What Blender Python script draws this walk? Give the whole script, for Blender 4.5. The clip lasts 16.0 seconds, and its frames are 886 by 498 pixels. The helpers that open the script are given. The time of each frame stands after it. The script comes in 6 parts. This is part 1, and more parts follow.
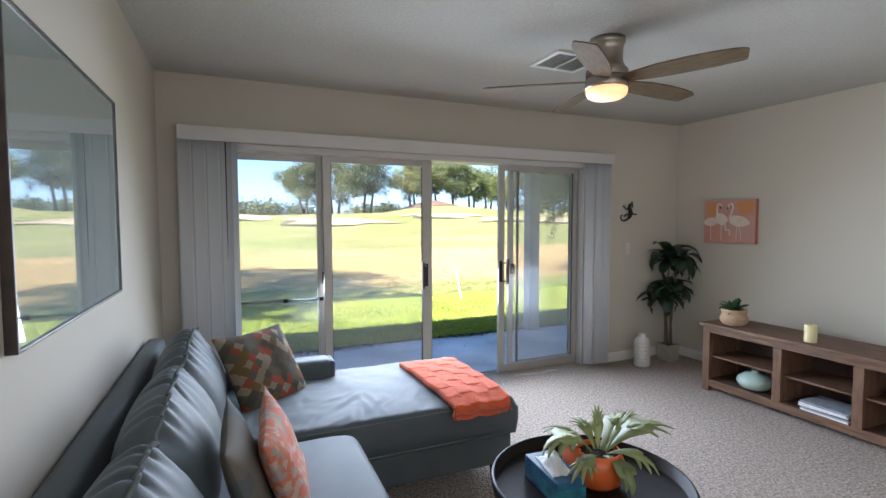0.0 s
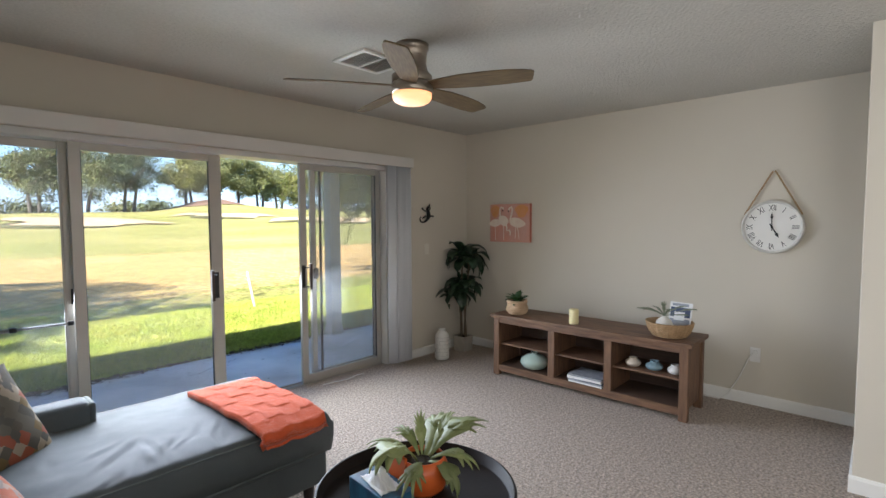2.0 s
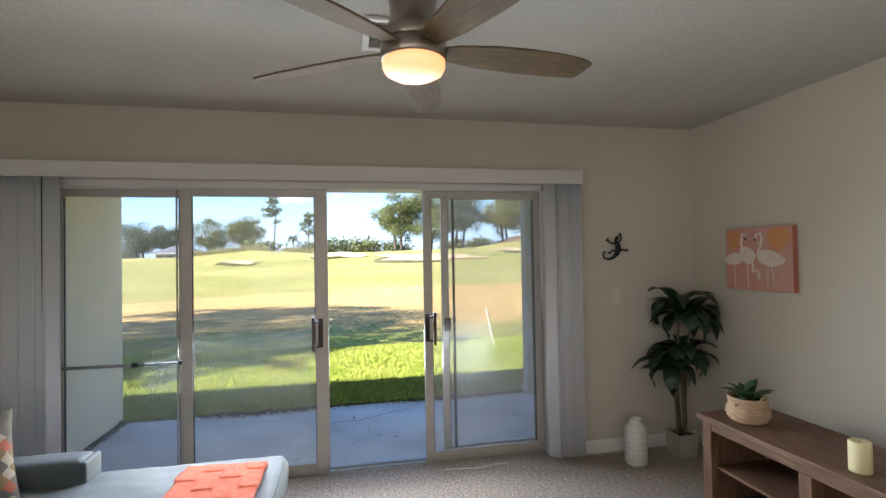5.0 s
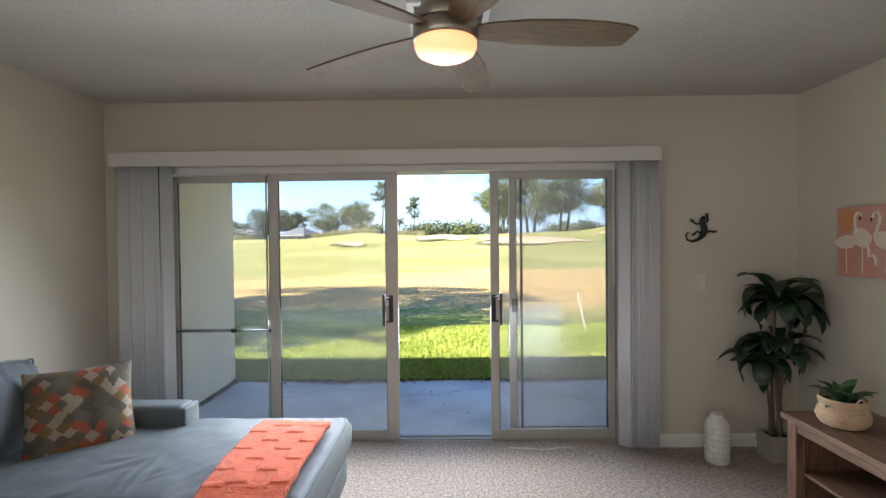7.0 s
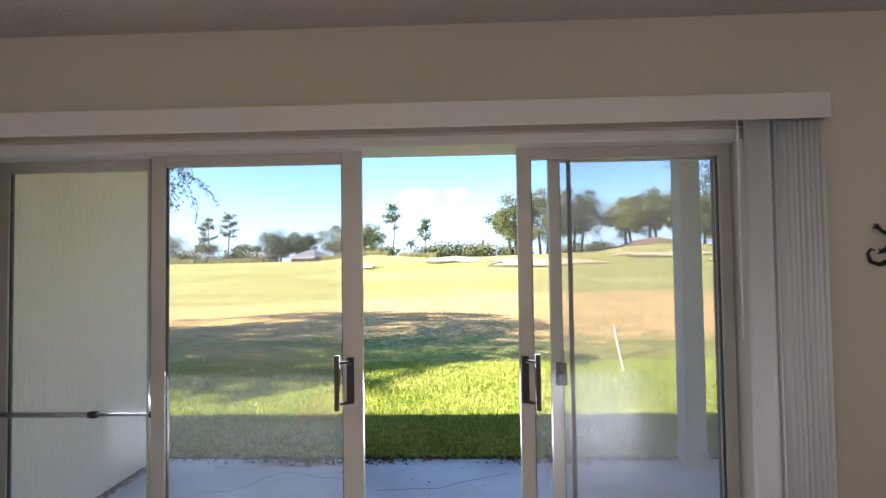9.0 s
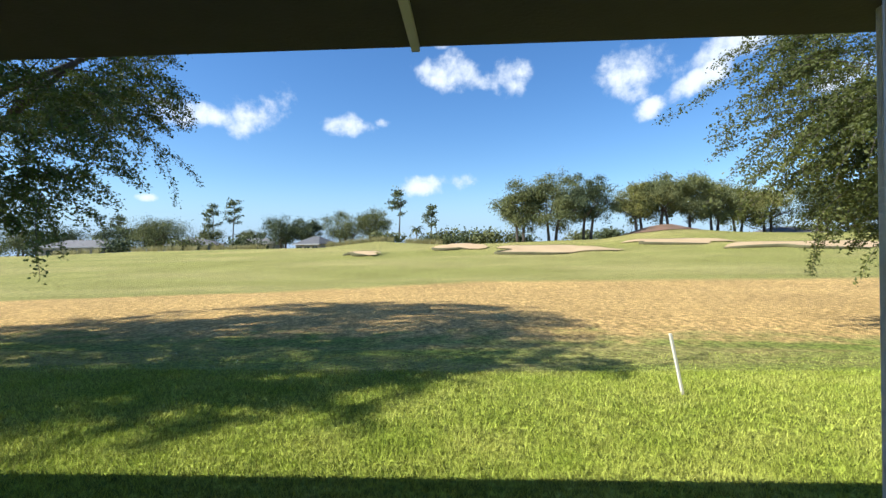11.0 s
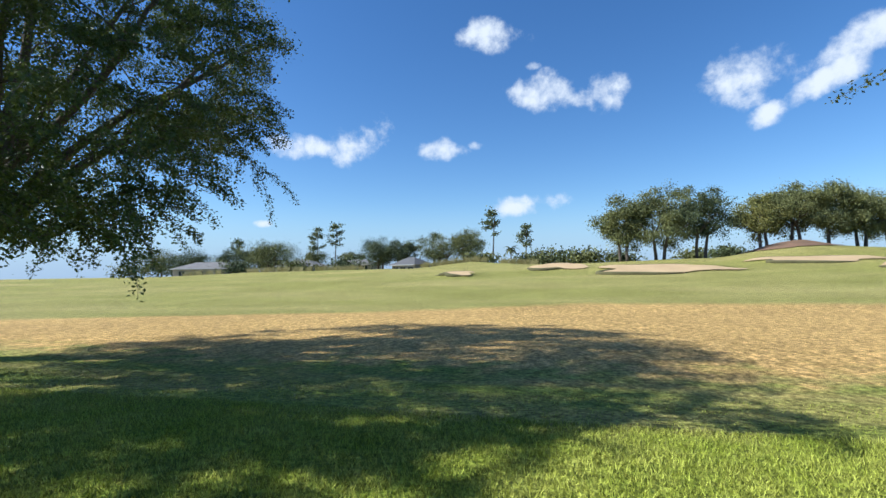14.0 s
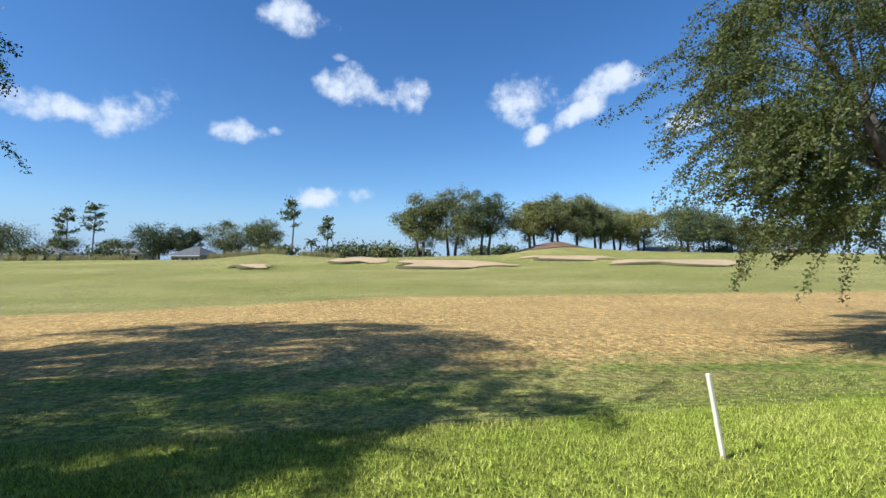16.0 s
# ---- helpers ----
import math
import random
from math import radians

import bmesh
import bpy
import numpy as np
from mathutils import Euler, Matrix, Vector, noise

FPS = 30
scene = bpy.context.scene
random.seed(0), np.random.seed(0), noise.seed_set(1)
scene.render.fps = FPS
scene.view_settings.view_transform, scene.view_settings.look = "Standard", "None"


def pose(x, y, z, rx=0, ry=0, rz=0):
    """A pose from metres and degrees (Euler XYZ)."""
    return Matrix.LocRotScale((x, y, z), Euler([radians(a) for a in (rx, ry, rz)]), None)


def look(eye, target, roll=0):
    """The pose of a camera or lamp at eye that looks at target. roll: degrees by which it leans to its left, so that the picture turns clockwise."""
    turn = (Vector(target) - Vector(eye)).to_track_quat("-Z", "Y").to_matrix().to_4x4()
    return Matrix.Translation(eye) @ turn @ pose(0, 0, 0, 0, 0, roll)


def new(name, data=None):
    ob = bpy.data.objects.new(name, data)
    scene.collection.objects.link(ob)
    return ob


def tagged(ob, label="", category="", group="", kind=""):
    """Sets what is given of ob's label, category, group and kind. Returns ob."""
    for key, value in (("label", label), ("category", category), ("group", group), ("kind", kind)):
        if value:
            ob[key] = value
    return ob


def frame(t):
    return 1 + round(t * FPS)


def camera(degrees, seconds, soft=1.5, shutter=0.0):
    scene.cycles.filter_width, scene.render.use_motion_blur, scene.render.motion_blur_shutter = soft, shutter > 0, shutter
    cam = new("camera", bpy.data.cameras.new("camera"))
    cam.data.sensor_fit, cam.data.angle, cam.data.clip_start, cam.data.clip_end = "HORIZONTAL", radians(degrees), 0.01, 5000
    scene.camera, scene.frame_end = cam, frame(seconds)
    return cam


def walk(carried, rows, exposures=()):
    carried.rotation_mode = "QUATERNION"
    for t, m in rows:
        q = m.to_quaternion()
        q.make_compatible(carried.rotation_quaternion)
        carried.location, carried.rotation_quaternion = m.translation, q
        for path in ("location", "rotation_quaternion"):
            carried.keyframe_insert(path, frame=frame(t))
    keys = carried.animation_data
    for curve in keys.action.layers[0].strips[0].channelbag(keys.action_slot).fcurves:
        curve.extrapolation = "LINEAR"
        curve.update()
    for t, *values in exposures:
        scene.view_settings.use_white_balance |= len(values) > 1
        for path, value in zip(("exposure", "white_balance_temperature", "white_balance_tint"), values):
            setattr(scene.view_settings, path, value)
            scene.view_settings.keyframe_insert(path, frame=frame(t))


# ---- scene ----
cam = camera(85.4, 16.0)
PATH = [
    (0, (-1.455, -3.833, 1.456), (-0.662, -2.0, 1.342), -0.1),
    (0.5, (-1.478, -3.736, 1.467), (-0.393, -2.061, 1.346), -0.0),
    (1, (-1.475, -3.69, 1.467), (-0.139, -2.206, 1.351), -0.1),
    (1.5, (-1.466, -3.684, 1.475), (-0.016, -2.312, 1.348), -0.1),
    (2, (-1.458, -3.682, 1.474), (0.016, -2.335, 1.358), -0.2),
    (2.5, (-1.358, -3.661, 1.474), (0.109, -2.307, 1.353), -0.3),
    (3, (-1.083, -3.614, 1.496), (0.33, -2.201, 1.416), -0.8),
    (3.5, (-0.69, -3.55, 1.507), (0.497, -1.942, 1.44), -1.0),
    (4, (-0.287, -3.453, 1.517), (0.656, -1.689, 1.5), -1.2),
    (4.5, (0.032, -3.389, 1.508), (0.7, -1.504, 1.496), -1.1),
    (5, (0.257, -3.357, 1.501), (0.661, -1.399, 1.534), -1.0),
    (7.5, (0.52, -3.428, 1.478), (0.49, -1.428, 1.438), -0.6),
    (8, (0.515, -3.018, 1.489), (0.493, -1.018, 1.467), -0.6),
    (8.5, (0.561, -2.56, 1.488), (0.538, -0.56, 1.497), -0.7),
    (9, (0.574, -1.979, 1.488), (0.503, 0.019, 1.548), -0.8),
    (11.5, (0.526, -0.02, 1.509), (0.411, 1.976, 1.48), -0.6),
    (12, (0.508, 0.077, 1.506), (0.363, 2.07, 1.436), -0.6),
    (12.5, (0.459, 0.254, 1.494), (0.31, 2.246, 1.399), -0.6),
    (13, (0.398, 0.558, 1.455), (0.245, 2.55, 1.368), -0.6),
    (13.5, (0.314, 0.99, 1.421), (-0.079, 2.951, 1.426), -0.9),
    (14, (0.145, 1.369, 1.413), (-0.334, 3.308, 1.51), -0.8),
    (14.5, (0.027, 1.686, 1.396), (-0.493, 3.615, 1.493), -0.8),
    (15, (0.002, 1.866, 1.401), (-0.441, 3.815, 1.489), -0.7),
    (15.5, (0.02, 1.946, 1.399), (-0.082, 3.941, 1.479), -0.4),
    (16, (0.044, 1.979, 1.407), (0.375, 3.95, 1.472), 0.0),
]
walk(cam, [(t, look(eye, target, roll)) for t, eye, target, roll in PATH],
     [(0, 1.95, 5400, 12), (1.0, 1.85, 5700, 12), (2.0, 1.80, 5800, 12), (3.0, 1.80, 5800, 12), (5.0, 1.78, 5850, 12), (7.5, 1.85, 5800, 12), (9.0, 1.82, 5950, 17), (11.3, 0.47, 5900, 6), (13.0, 0.42, 5800, 6), (14.0, 0.32, 5700, 6), (16.0, 0.24, 5620, 7)])

# ---- world, sun and large lights ----
SUN_DIR = Vector((0.84, 0.29, -0.78))
sun = new("sun", bpy.data.lights.new("sun", "SUN"))
sun.data.energy, sun.data.angle, sun.data.color = 6.0, radians(0.55), (1.0, 0.93, 0.82)
sun.matrix_world = look((0, 0, 30), Vector((0, 0, 30)) + SUN_DIR)

# lamps for sky and sunlit lawn daylight at the sliding door, and fill behind
LAMP_POWER = 0.42
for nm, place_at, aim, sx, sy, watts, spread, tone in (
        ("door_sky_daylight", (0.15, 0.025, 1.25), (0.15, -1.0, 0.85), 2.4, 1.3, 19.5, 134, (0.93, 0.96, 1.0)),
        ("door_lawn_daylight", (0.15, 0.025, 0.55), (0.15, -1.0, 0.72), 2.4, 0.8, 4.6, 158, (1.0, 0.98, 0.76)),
        # Two unseen fill lamps added behind the camera; no windows are built there.
        ("rear_fill", (-0.25, -5.49, 1.45), (-0.1, -2.0, 1.40), 2.3, 1.3, 3.3, 170, (1.0, 0.92, 0.80)),
        ("side_fill", (-1.92, -4.75, 1.50), (0.5, -4.75, 1.42), 1.2, 1.3, 8.5, 130, (1.0, 0.95, 0.84))):
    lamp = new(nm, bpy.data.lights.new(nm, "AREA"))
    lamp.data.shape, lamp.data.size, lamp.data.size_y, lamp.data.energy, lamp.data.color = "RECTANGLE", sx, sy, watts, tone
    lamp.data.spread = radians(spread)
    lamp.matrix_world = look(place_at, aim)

world = bpy.data.worlds.new("world")
scene.world = world
world.use_nodes = True


def make_sky():
    nt = world.node_tree
    nt.nodes.clear()
    N, L = nt.nodes.new, nt.links.new
    out, bg, sky, tc = N("ShaderNodeOutputWorld"), N("ShaderNodeBackground"), N("ShaderNodeTexSky"), N("ShaderNodeTexCoord")
    sky.sky_type, sky.sun_disc = "NISHITA", False
    sky.sun_elevation, sky.sun_rotation = radians(41), radians(251)
    sky.air_density, sky.dust_density, sky.ozone_density = 1.0, 0.3, 3.0
    bg.inputs[1].default_value = 0.10
    n1 = N("ShaderNodeTexNoise")
    n1.inputs["Scale"].default_value, n1.inputs["Detail"].default_value, n1.inputs["Roughness"].default_value = 13, 8, 0.60
    L(tc.outputs["Generated"], n1.inputs["Vector"])
    # fair-weather clouds: centre direction, half width, half height, tilt
    clouds = ((-0.385, 0.884, 0.264, .056, .040, .35), (-0.459, 0.853, 0.249, .038, .018, 0), (-0.512, 0.822, 0.250, .044, .022, -.2),
              (-0.221, 0.943, 0.251, .046, .021, 0), (-0.162, 0.953, 0.257, .022, .010, 0), (-0.020, 0.938, 0.350, .062, .030, -.1),
              (0.085, 0.940, 0.330, .034, .032, .4), (0.040, 0.943, 0.328, .050, .016, 0), (0.321, 0.889, 0.326, .066, .040, 0), (0.385, 0.879, 0.282, .070, .017, .45),
              (0.434, 0.847, 0.310, .040, .018, .6), (0.460, 0.821, 0.339, .064, .025, .15), (-0.067, 0.989, 0.134, .064, .019, .1),
              (-0.115, 0.886, 0.446, .050, .027, -.2), (-0.153, 0.877, 0.456, .036, .020, .3), (0.580, 0.769, 0.268, .046, .022, .4),
              (-0.564, 0.820, 0.100, .016, .006, 0), (-0.046, 0.918, 0.393, .013, .008, 0))
    total = None
    for cx, cy, cz, w, h, tilt in clouds:
        c = Vector((cx, cy, cz)).normalized()
        east = Vector((c.y, -c.x, 0)).normalized()
        up = c.cross(east) * -1
        if up.z < 0:
            up = -up
        a = (east * math.cos(tilt) + up * math.sin(tilt)) / (w * 1.30)
        b = (up * math.cos(tilt) - east * math.sin(tilt)) / (h * 1.30)
        sub = N("ShaderNodeVectorMath")
        sub.operation = "SUBTRACT"
        L(tc.outputs["Generated"], sub.inputs[0])
        sub.inputs[1].default_value = c
        parts = []
        for axis in (a, b):
            dot = N("ShaderNodeVectorMath")
            dot.operation = "DOT_PRODUCT"
            L(sub.outputs[0], dot.inputs[0])
            dot.inputs[1].default_value = axis
            sq = N("ShaderNodeMath")
            sq.operation = "MULTIPLY"
            L(dot.outputs["Value"], sq.inputs[0])
            L(dot.outputs["Value"], sq.inputs[1])
            parts.append(sq)
        add = N("ShaderNodeMath")
        add.operation = "ADD"
        L(parts[0].outputs[0], add.inputs[0])
        L(parts[1].outputs[0], add.inputs[1])
        fall = N("ShaderNodeMapRange")
        fall.inputs["From Min"].default_value, fall.inputs["From Max"].default_value = 0.0, 1.7
        fall.inputs["To Min"].default_value, fall.inputs["To Max"].default_value = 1.0, 0.0
        L(add.outputs[0], fall.inputs["Value"])
        if total is None:
            total = fall.outputs[0]
        else:
            mx = N("ShaderNodeMath")
            mx.operation = "MAXIMUM"
            L(total, mx.inputs[0])
            L(fall.outputs[0], mx.inputs[1])
            total = mx.outputs[0]
    warp = N("ShaderNodeMath")
    warp.operation = "MULTIPLY_ADD"
    L(n1.outputs[0], warp.inputs[0])
    warp.inputs[1].default_value = 3.0
    warp.inputs[2].default_value = -1.80
    both = N("ShaderNodeMath")
    both.operation = "ADD"
    L(warp.outputs[0], both.inputs[0])
    L(total, both.inputs[1])
    gate = N("ShaderNodeMapRange")
    gate.interpolation_type = "SMOOTHSTEP"
    gate.inputs["From Min"].default_value, gate.inputs["From Max"].default_value = 0.12, 0.95
    L(both.outputs[0], gate.inputs["Value"])
    has = N("ShaderNodeMapRange")
    has.inputs["From Min"].default_value, has.inputs["From Max"].default_value = 0.0, 0.35
    L(total, has.inputs["Value"])
    mask = N("ShaderNodeMath")
    mask.operation = "MULTIPLY"
    L(gate.outputs[0], mask.inputs[0])
    L(has.outputs[0], mask.inputs[1])
    mix = N("ShaderNodeMix")
    mix.data_type = "RGBA"
    L(mask.outputs[0], mix.inputs["Factor"])
    vivid = N("ShaderNodeHueSaturation")
    vivid.inputs["Hue"].default_value, vivid.inputs["Saturation"].default_value, vivid.inputs["Value"].default_value = 0.505, 1.20, 1.15
    L(sky.outputs[0], vivid.inputs["Color"])
    # pale haze that whitens the whole horizon
    sep, low, haze = N("ShaderNodeSeparateXYZ"), N("ShaderNodeMapRange"), N("ShaderNodeMix")
    L(tc.outputs["Generated"], sep.inputs[0])
    low.interpolation_type = "SMOOTHSTEP"
    low.inputs["From Min"].default_value, low.inputs["From Max"].default_value = 0.0, 0.15
    low.inputs["To Min"].default_value, low.inputs["To Max"].default_value = 0.85, 0.0
    L(sep.outputs[2], low.inputs["Value"])
    haze.data_type = "RGBA"
    L(low.outputs[0], haze.inputs["Factor"])
    L(vivid.outputs[0], haze.inputs[6])
    haze.inputs[7].default_value = (3.1, 4.35, 6.2, 1)
    L(haze.outputs[2], mix.inputs[6])
    mix.inputs[7].default_value = (7.3, 7.4, 7.7, 1)
    L(mix.outputs[2], bg.inputs[0])
    L(bg.outputs[0], out.inputs[0])


make_sky()

# ---- materials ----


def mat(name, color, rough=0.6, color2=None, scale=8.0, detail=4.0, bump=0.0, bump_scale=60.0, metal=0.0, spec=0.5, stretch=None,
        fine=0.0, object_random=0.0, trans=0.0, sheen=0.0, island=0.0, depth=0.01):
    """A procedural surface: two tones mixed by coarse noise, fine grain, and relief."""
    m = bpy.data.materials.new(name)
    m.use_nodes = True
    nt = m.node_tree
    N, L = nt.nodes.new, nt.links.new
    b = nt.nodes["Principled BSDF"]
    b.inputs["Roughness"].default_value, b.inputs["Metallic"].default_value = rough, metal
    b.inputs["Specular IOR Level"].default_value = spec
    if sheen:
        b.inputs["Sheen Weight"].default_value = sheen
    if trans:
        b.inputs["Subsurface Weight"].default_value = trans
        b.inputs["Subsurface Radius"].default_value = (0.02, 0.02, 0.01)
    tc, mp = N("ShaderNodeTexCoord"), N("ShaderNodeMapping")
    L(tc.outputs["Object"], mp.inputs[0])
    if stretch:
        mp.inputs["Scale"].default_value = stretch
    n = N("ShaderNodeTexNoise")
    n.inputs["Scale"].default_value, n.inputs["Detail"].default_value = scale, detail
    L(mp.outputs[0], n.inputs["Vector"])
    ramp = N("ShaderNodeMapRange")
    ramp.inputs["From Min"].default_value, ramp.inputs["From Max"].default_value = 0.3, 0.7
    L(n.outputs[0], ramp.inputs["Value"])
    mix = N("ShaderNodeMix")
    mix.data_type = "RGBA"
    c2 = color2 or tuple(c * 0.86 for c in color)
    mix.inputs[6].default_value, mix.inputs[7].default_value = (*color, 1), (*c2, 1)
    L(ramp.outputs[0], mix.inputs["Factor"])
    col = mix.outputs[2]
    if fine or object_random or island:
        hv = N("ShaderNodeHueSaturation")
        L(col, hv.inputs["Color"])
        value = None
        if fine:
            f = N("ShaderNodeTexNoise")
            f.inputs["Scale"].default_value, f.inputs["Detail"].default_value = bump_scale, 3
            L(mp.outputs[0], f.inputs["Vector"])
            v = N("ShaderNodeMapRange")
            v.inputs["From Min"].default_value, v.inputs["From Max"].default_value = 0.25, 0.75
            v.inputs["To Min"].default_value, v.inputs["To Max"].default_value = 1 - fine, 1 + fine
            L(f.outputs[0], v.inputs["Value"])
            value = v.outputs[0]
        if object_random or island:
            if island:
                r, sock, amount = N("ShaderNodeNewGeometry"), "Random Per Island", island
            else:
                r, sock, amount = N("ShaderNodeObjectInfo"), "Random", object_random
            v2 = N("ShaderNodeMapRange")
            v2.inputs["To Min"].default_value, v2.inputs["To Max"].default_value = 1 - amount, 1 + amount
            L(r.outputs[sock], v2.inputs["Value"])
            if value is not None:
                mul = N("ShaderNodeMath")
                mul.operation = "MULTIPLY"
                L(value, mul.inputs[0])
                L(v2.outputs[0], mul.inputs[1])
                value = mul.outputs[0]
            else:
                value = v2.outputs[0]
        L(value, hv.inputs["Value"])
        col = hv.outputs[0]
    L(col, b.inputs["Base Color"])
    if bump:
        f2 = N("ShaderNodeTexNoise")
        f2.inputs["Scale"].default_value, f2.inputs["Detail"].default_value = bump_scale, 4
        L(mp.outputs[0], f2.inputs["Vector"])
        bp = N("ShaderNodeBump")
        bp.inputs["Strength"].default_value, bp.inputs["Distance"].default_value = bump, depth
        L(f2.outputs[0], bp.inputs["Height"])
        L(bp.outputs[0], b.inputs["Normal"])
    return m


def glass_mat(name, haze=0.10, clear=(0.93, 0.93, 0.92)):
    m = bpy.data.materials.new(name)
    m.use_nodes = True
    nt = m.node_tree
    nt.nodes.clear()
    N, L = nt.nodes.new, nt.links.new
    out, tr, gl, fr, mx = N("ShaderNodeOutputMaterial"), N("ShaderNodeBsdfTransparent"), N("ShaderNodeBsdfGlossy"), N("ShaderNodeLayerWeight"), N("ShaderNodeMixShader")
    pw, sc = N("ShaderNodeMath"), N("ShaderNodeMath")
    pw.operation, sc.operation = "POWER", "MULTIPLY_ADD"
    pw.inputs[1].default_value, sc.inputs[1].default_value, sc.inputs[2].default_value = 5.0, 0.7, 0.025
    df, mh = N("ShaderNodeBsdfDiffuse"), N("ShaderNodeMixShader")
    tr.inputs[0].default_value = (*clear, 1)
    gl.inputs["Roughness"].default_value = 0.0
    df.inputs[0].default_value = (0.8, 0.82, 0.85, 1)
    # White veil mixed in for dirt on the glass and outdoor glare.
    mh.inputs[0].default_value = haze
    L(tr.outputs[0], mh.inputs[1])
    L(df.outputs[0], mh.inputs[2])
    L(fr.outputs["Facing"], pw.inputs[0])
    L(pw.outputs[0], sc.inputs[0])
    L(sc.outputs[0], mx.inputs[0])
    L(mh.outputs[0], mx.inputs[1])
    L(gl.outputs[0], mx.inputs[2])
    L(mx.outputs[0], out.inputs[0])
    return m


WALL = mat("wall_paint", (0.60, 0.555, 0.475), 0.75, (0.58, 0.535, 0.455), 1.2, bump=0.12, bump_scale=220, spec=0.25)
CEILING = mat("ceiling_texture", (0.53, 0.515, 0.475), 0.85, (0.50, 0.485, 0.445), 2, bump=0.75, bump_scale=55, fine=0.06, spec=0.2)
TRIM = mat("white_trim_paint", (0.80, 0.79, 0.76), 0.45, (0.77, 0.76, 0.73), 4, bump=0.03, bump_scale=40)
CARPET = mat("beige_carpet", (0.58, 0.487, 0.413), 0.95, (0.36, 0.295, 0.243), 38, 7, bump=1.0, bump_scale=75, fine=0.6, spec=0.1, sheen=0.2, depth=0.04)
FRAME = mat("door_aluminium", (0.50, 0.475, 0.43), 0.42, (0.45, 0.43, 0.39), 6, bump=0.02, bump_scale=30, metal=0.25)
FRAME_LIGHT = mat("door_frame_white", (0.72, 0.71, 0.68), 0.4, (0.68, 0.67, 0.64), 6, bump=0.02, bump_scale=30)
GLASS = glass_mat("window_glass", 0.11, (0.97, 0.97, 0.96))
GLASS_GREY = glass_mat("grey_tinted_window_glass", 0.15, (0.95, 0.96, 0.97))
GASKET = mat("dark_gasket", (0.05, 0.05, 0.05), 0.6, (0.04, 0.04, 0.04), 20)
# Cream stucco, its colour warmed to include bounce from the sunlit ground.
STUCCO = mat("cream_stucco", (0.93, 0.79, 0.58), 0.9, (0.87, 0.735, 0.53), 2.2, bump=0.8, bump_scale=26, stretch=(1, 1.6, 0.45), fine=0.07, spec=0.1)
STUCCO_GREY = mat("grey_stucco", (0.62, 0.60, 0.56), 0.9, (0.55, 0.53, 0.50), 5, bump=0.5, bump_scale=60, fine=0.06, spec=0.1)
CONCRETE = mat("patio_concrete", (0.83, 0.83, 0.825), 0.8, (0.47, 0.465, 0.455), 1.2, 9, bump=0.25, bump_scale=90, fine=0.08, spec=0.3)
# Pale so the unseen porch ceiling reflects light onto patio and wall.
PORCH_BOUNCE = mat("porch_bounce_pale", (0.66, 0.63, 0.56), 0.8, (0.62, 0.59, 0.52), 3, bump=0.2, bump_scale=50)
# Near-black: the beam's backlit shade is put into its colour.
PORCH_BACKLIT = mat("porch_backlit_dark", (0.035, 0.03, 0.027), 0.8, (0.028, 0.024, 0.022), 6, bump=0.2, bump_scale=50)
EARTH = mat("leaf_litter_soil", (0.13, 0.10, 0.07), 0.95, (0.07, 0.055, 0.04), 18, 6, bump=0.9, bump_scale=70, fine=0.35, spec=0.1)
ROOF = mat("grey_shingle", (0.20, 0.19, 0.185), 0.9, (0.15, 0.145, 0.14), 1.2, bump=0.4, bump_scale=9, fine=0.2)


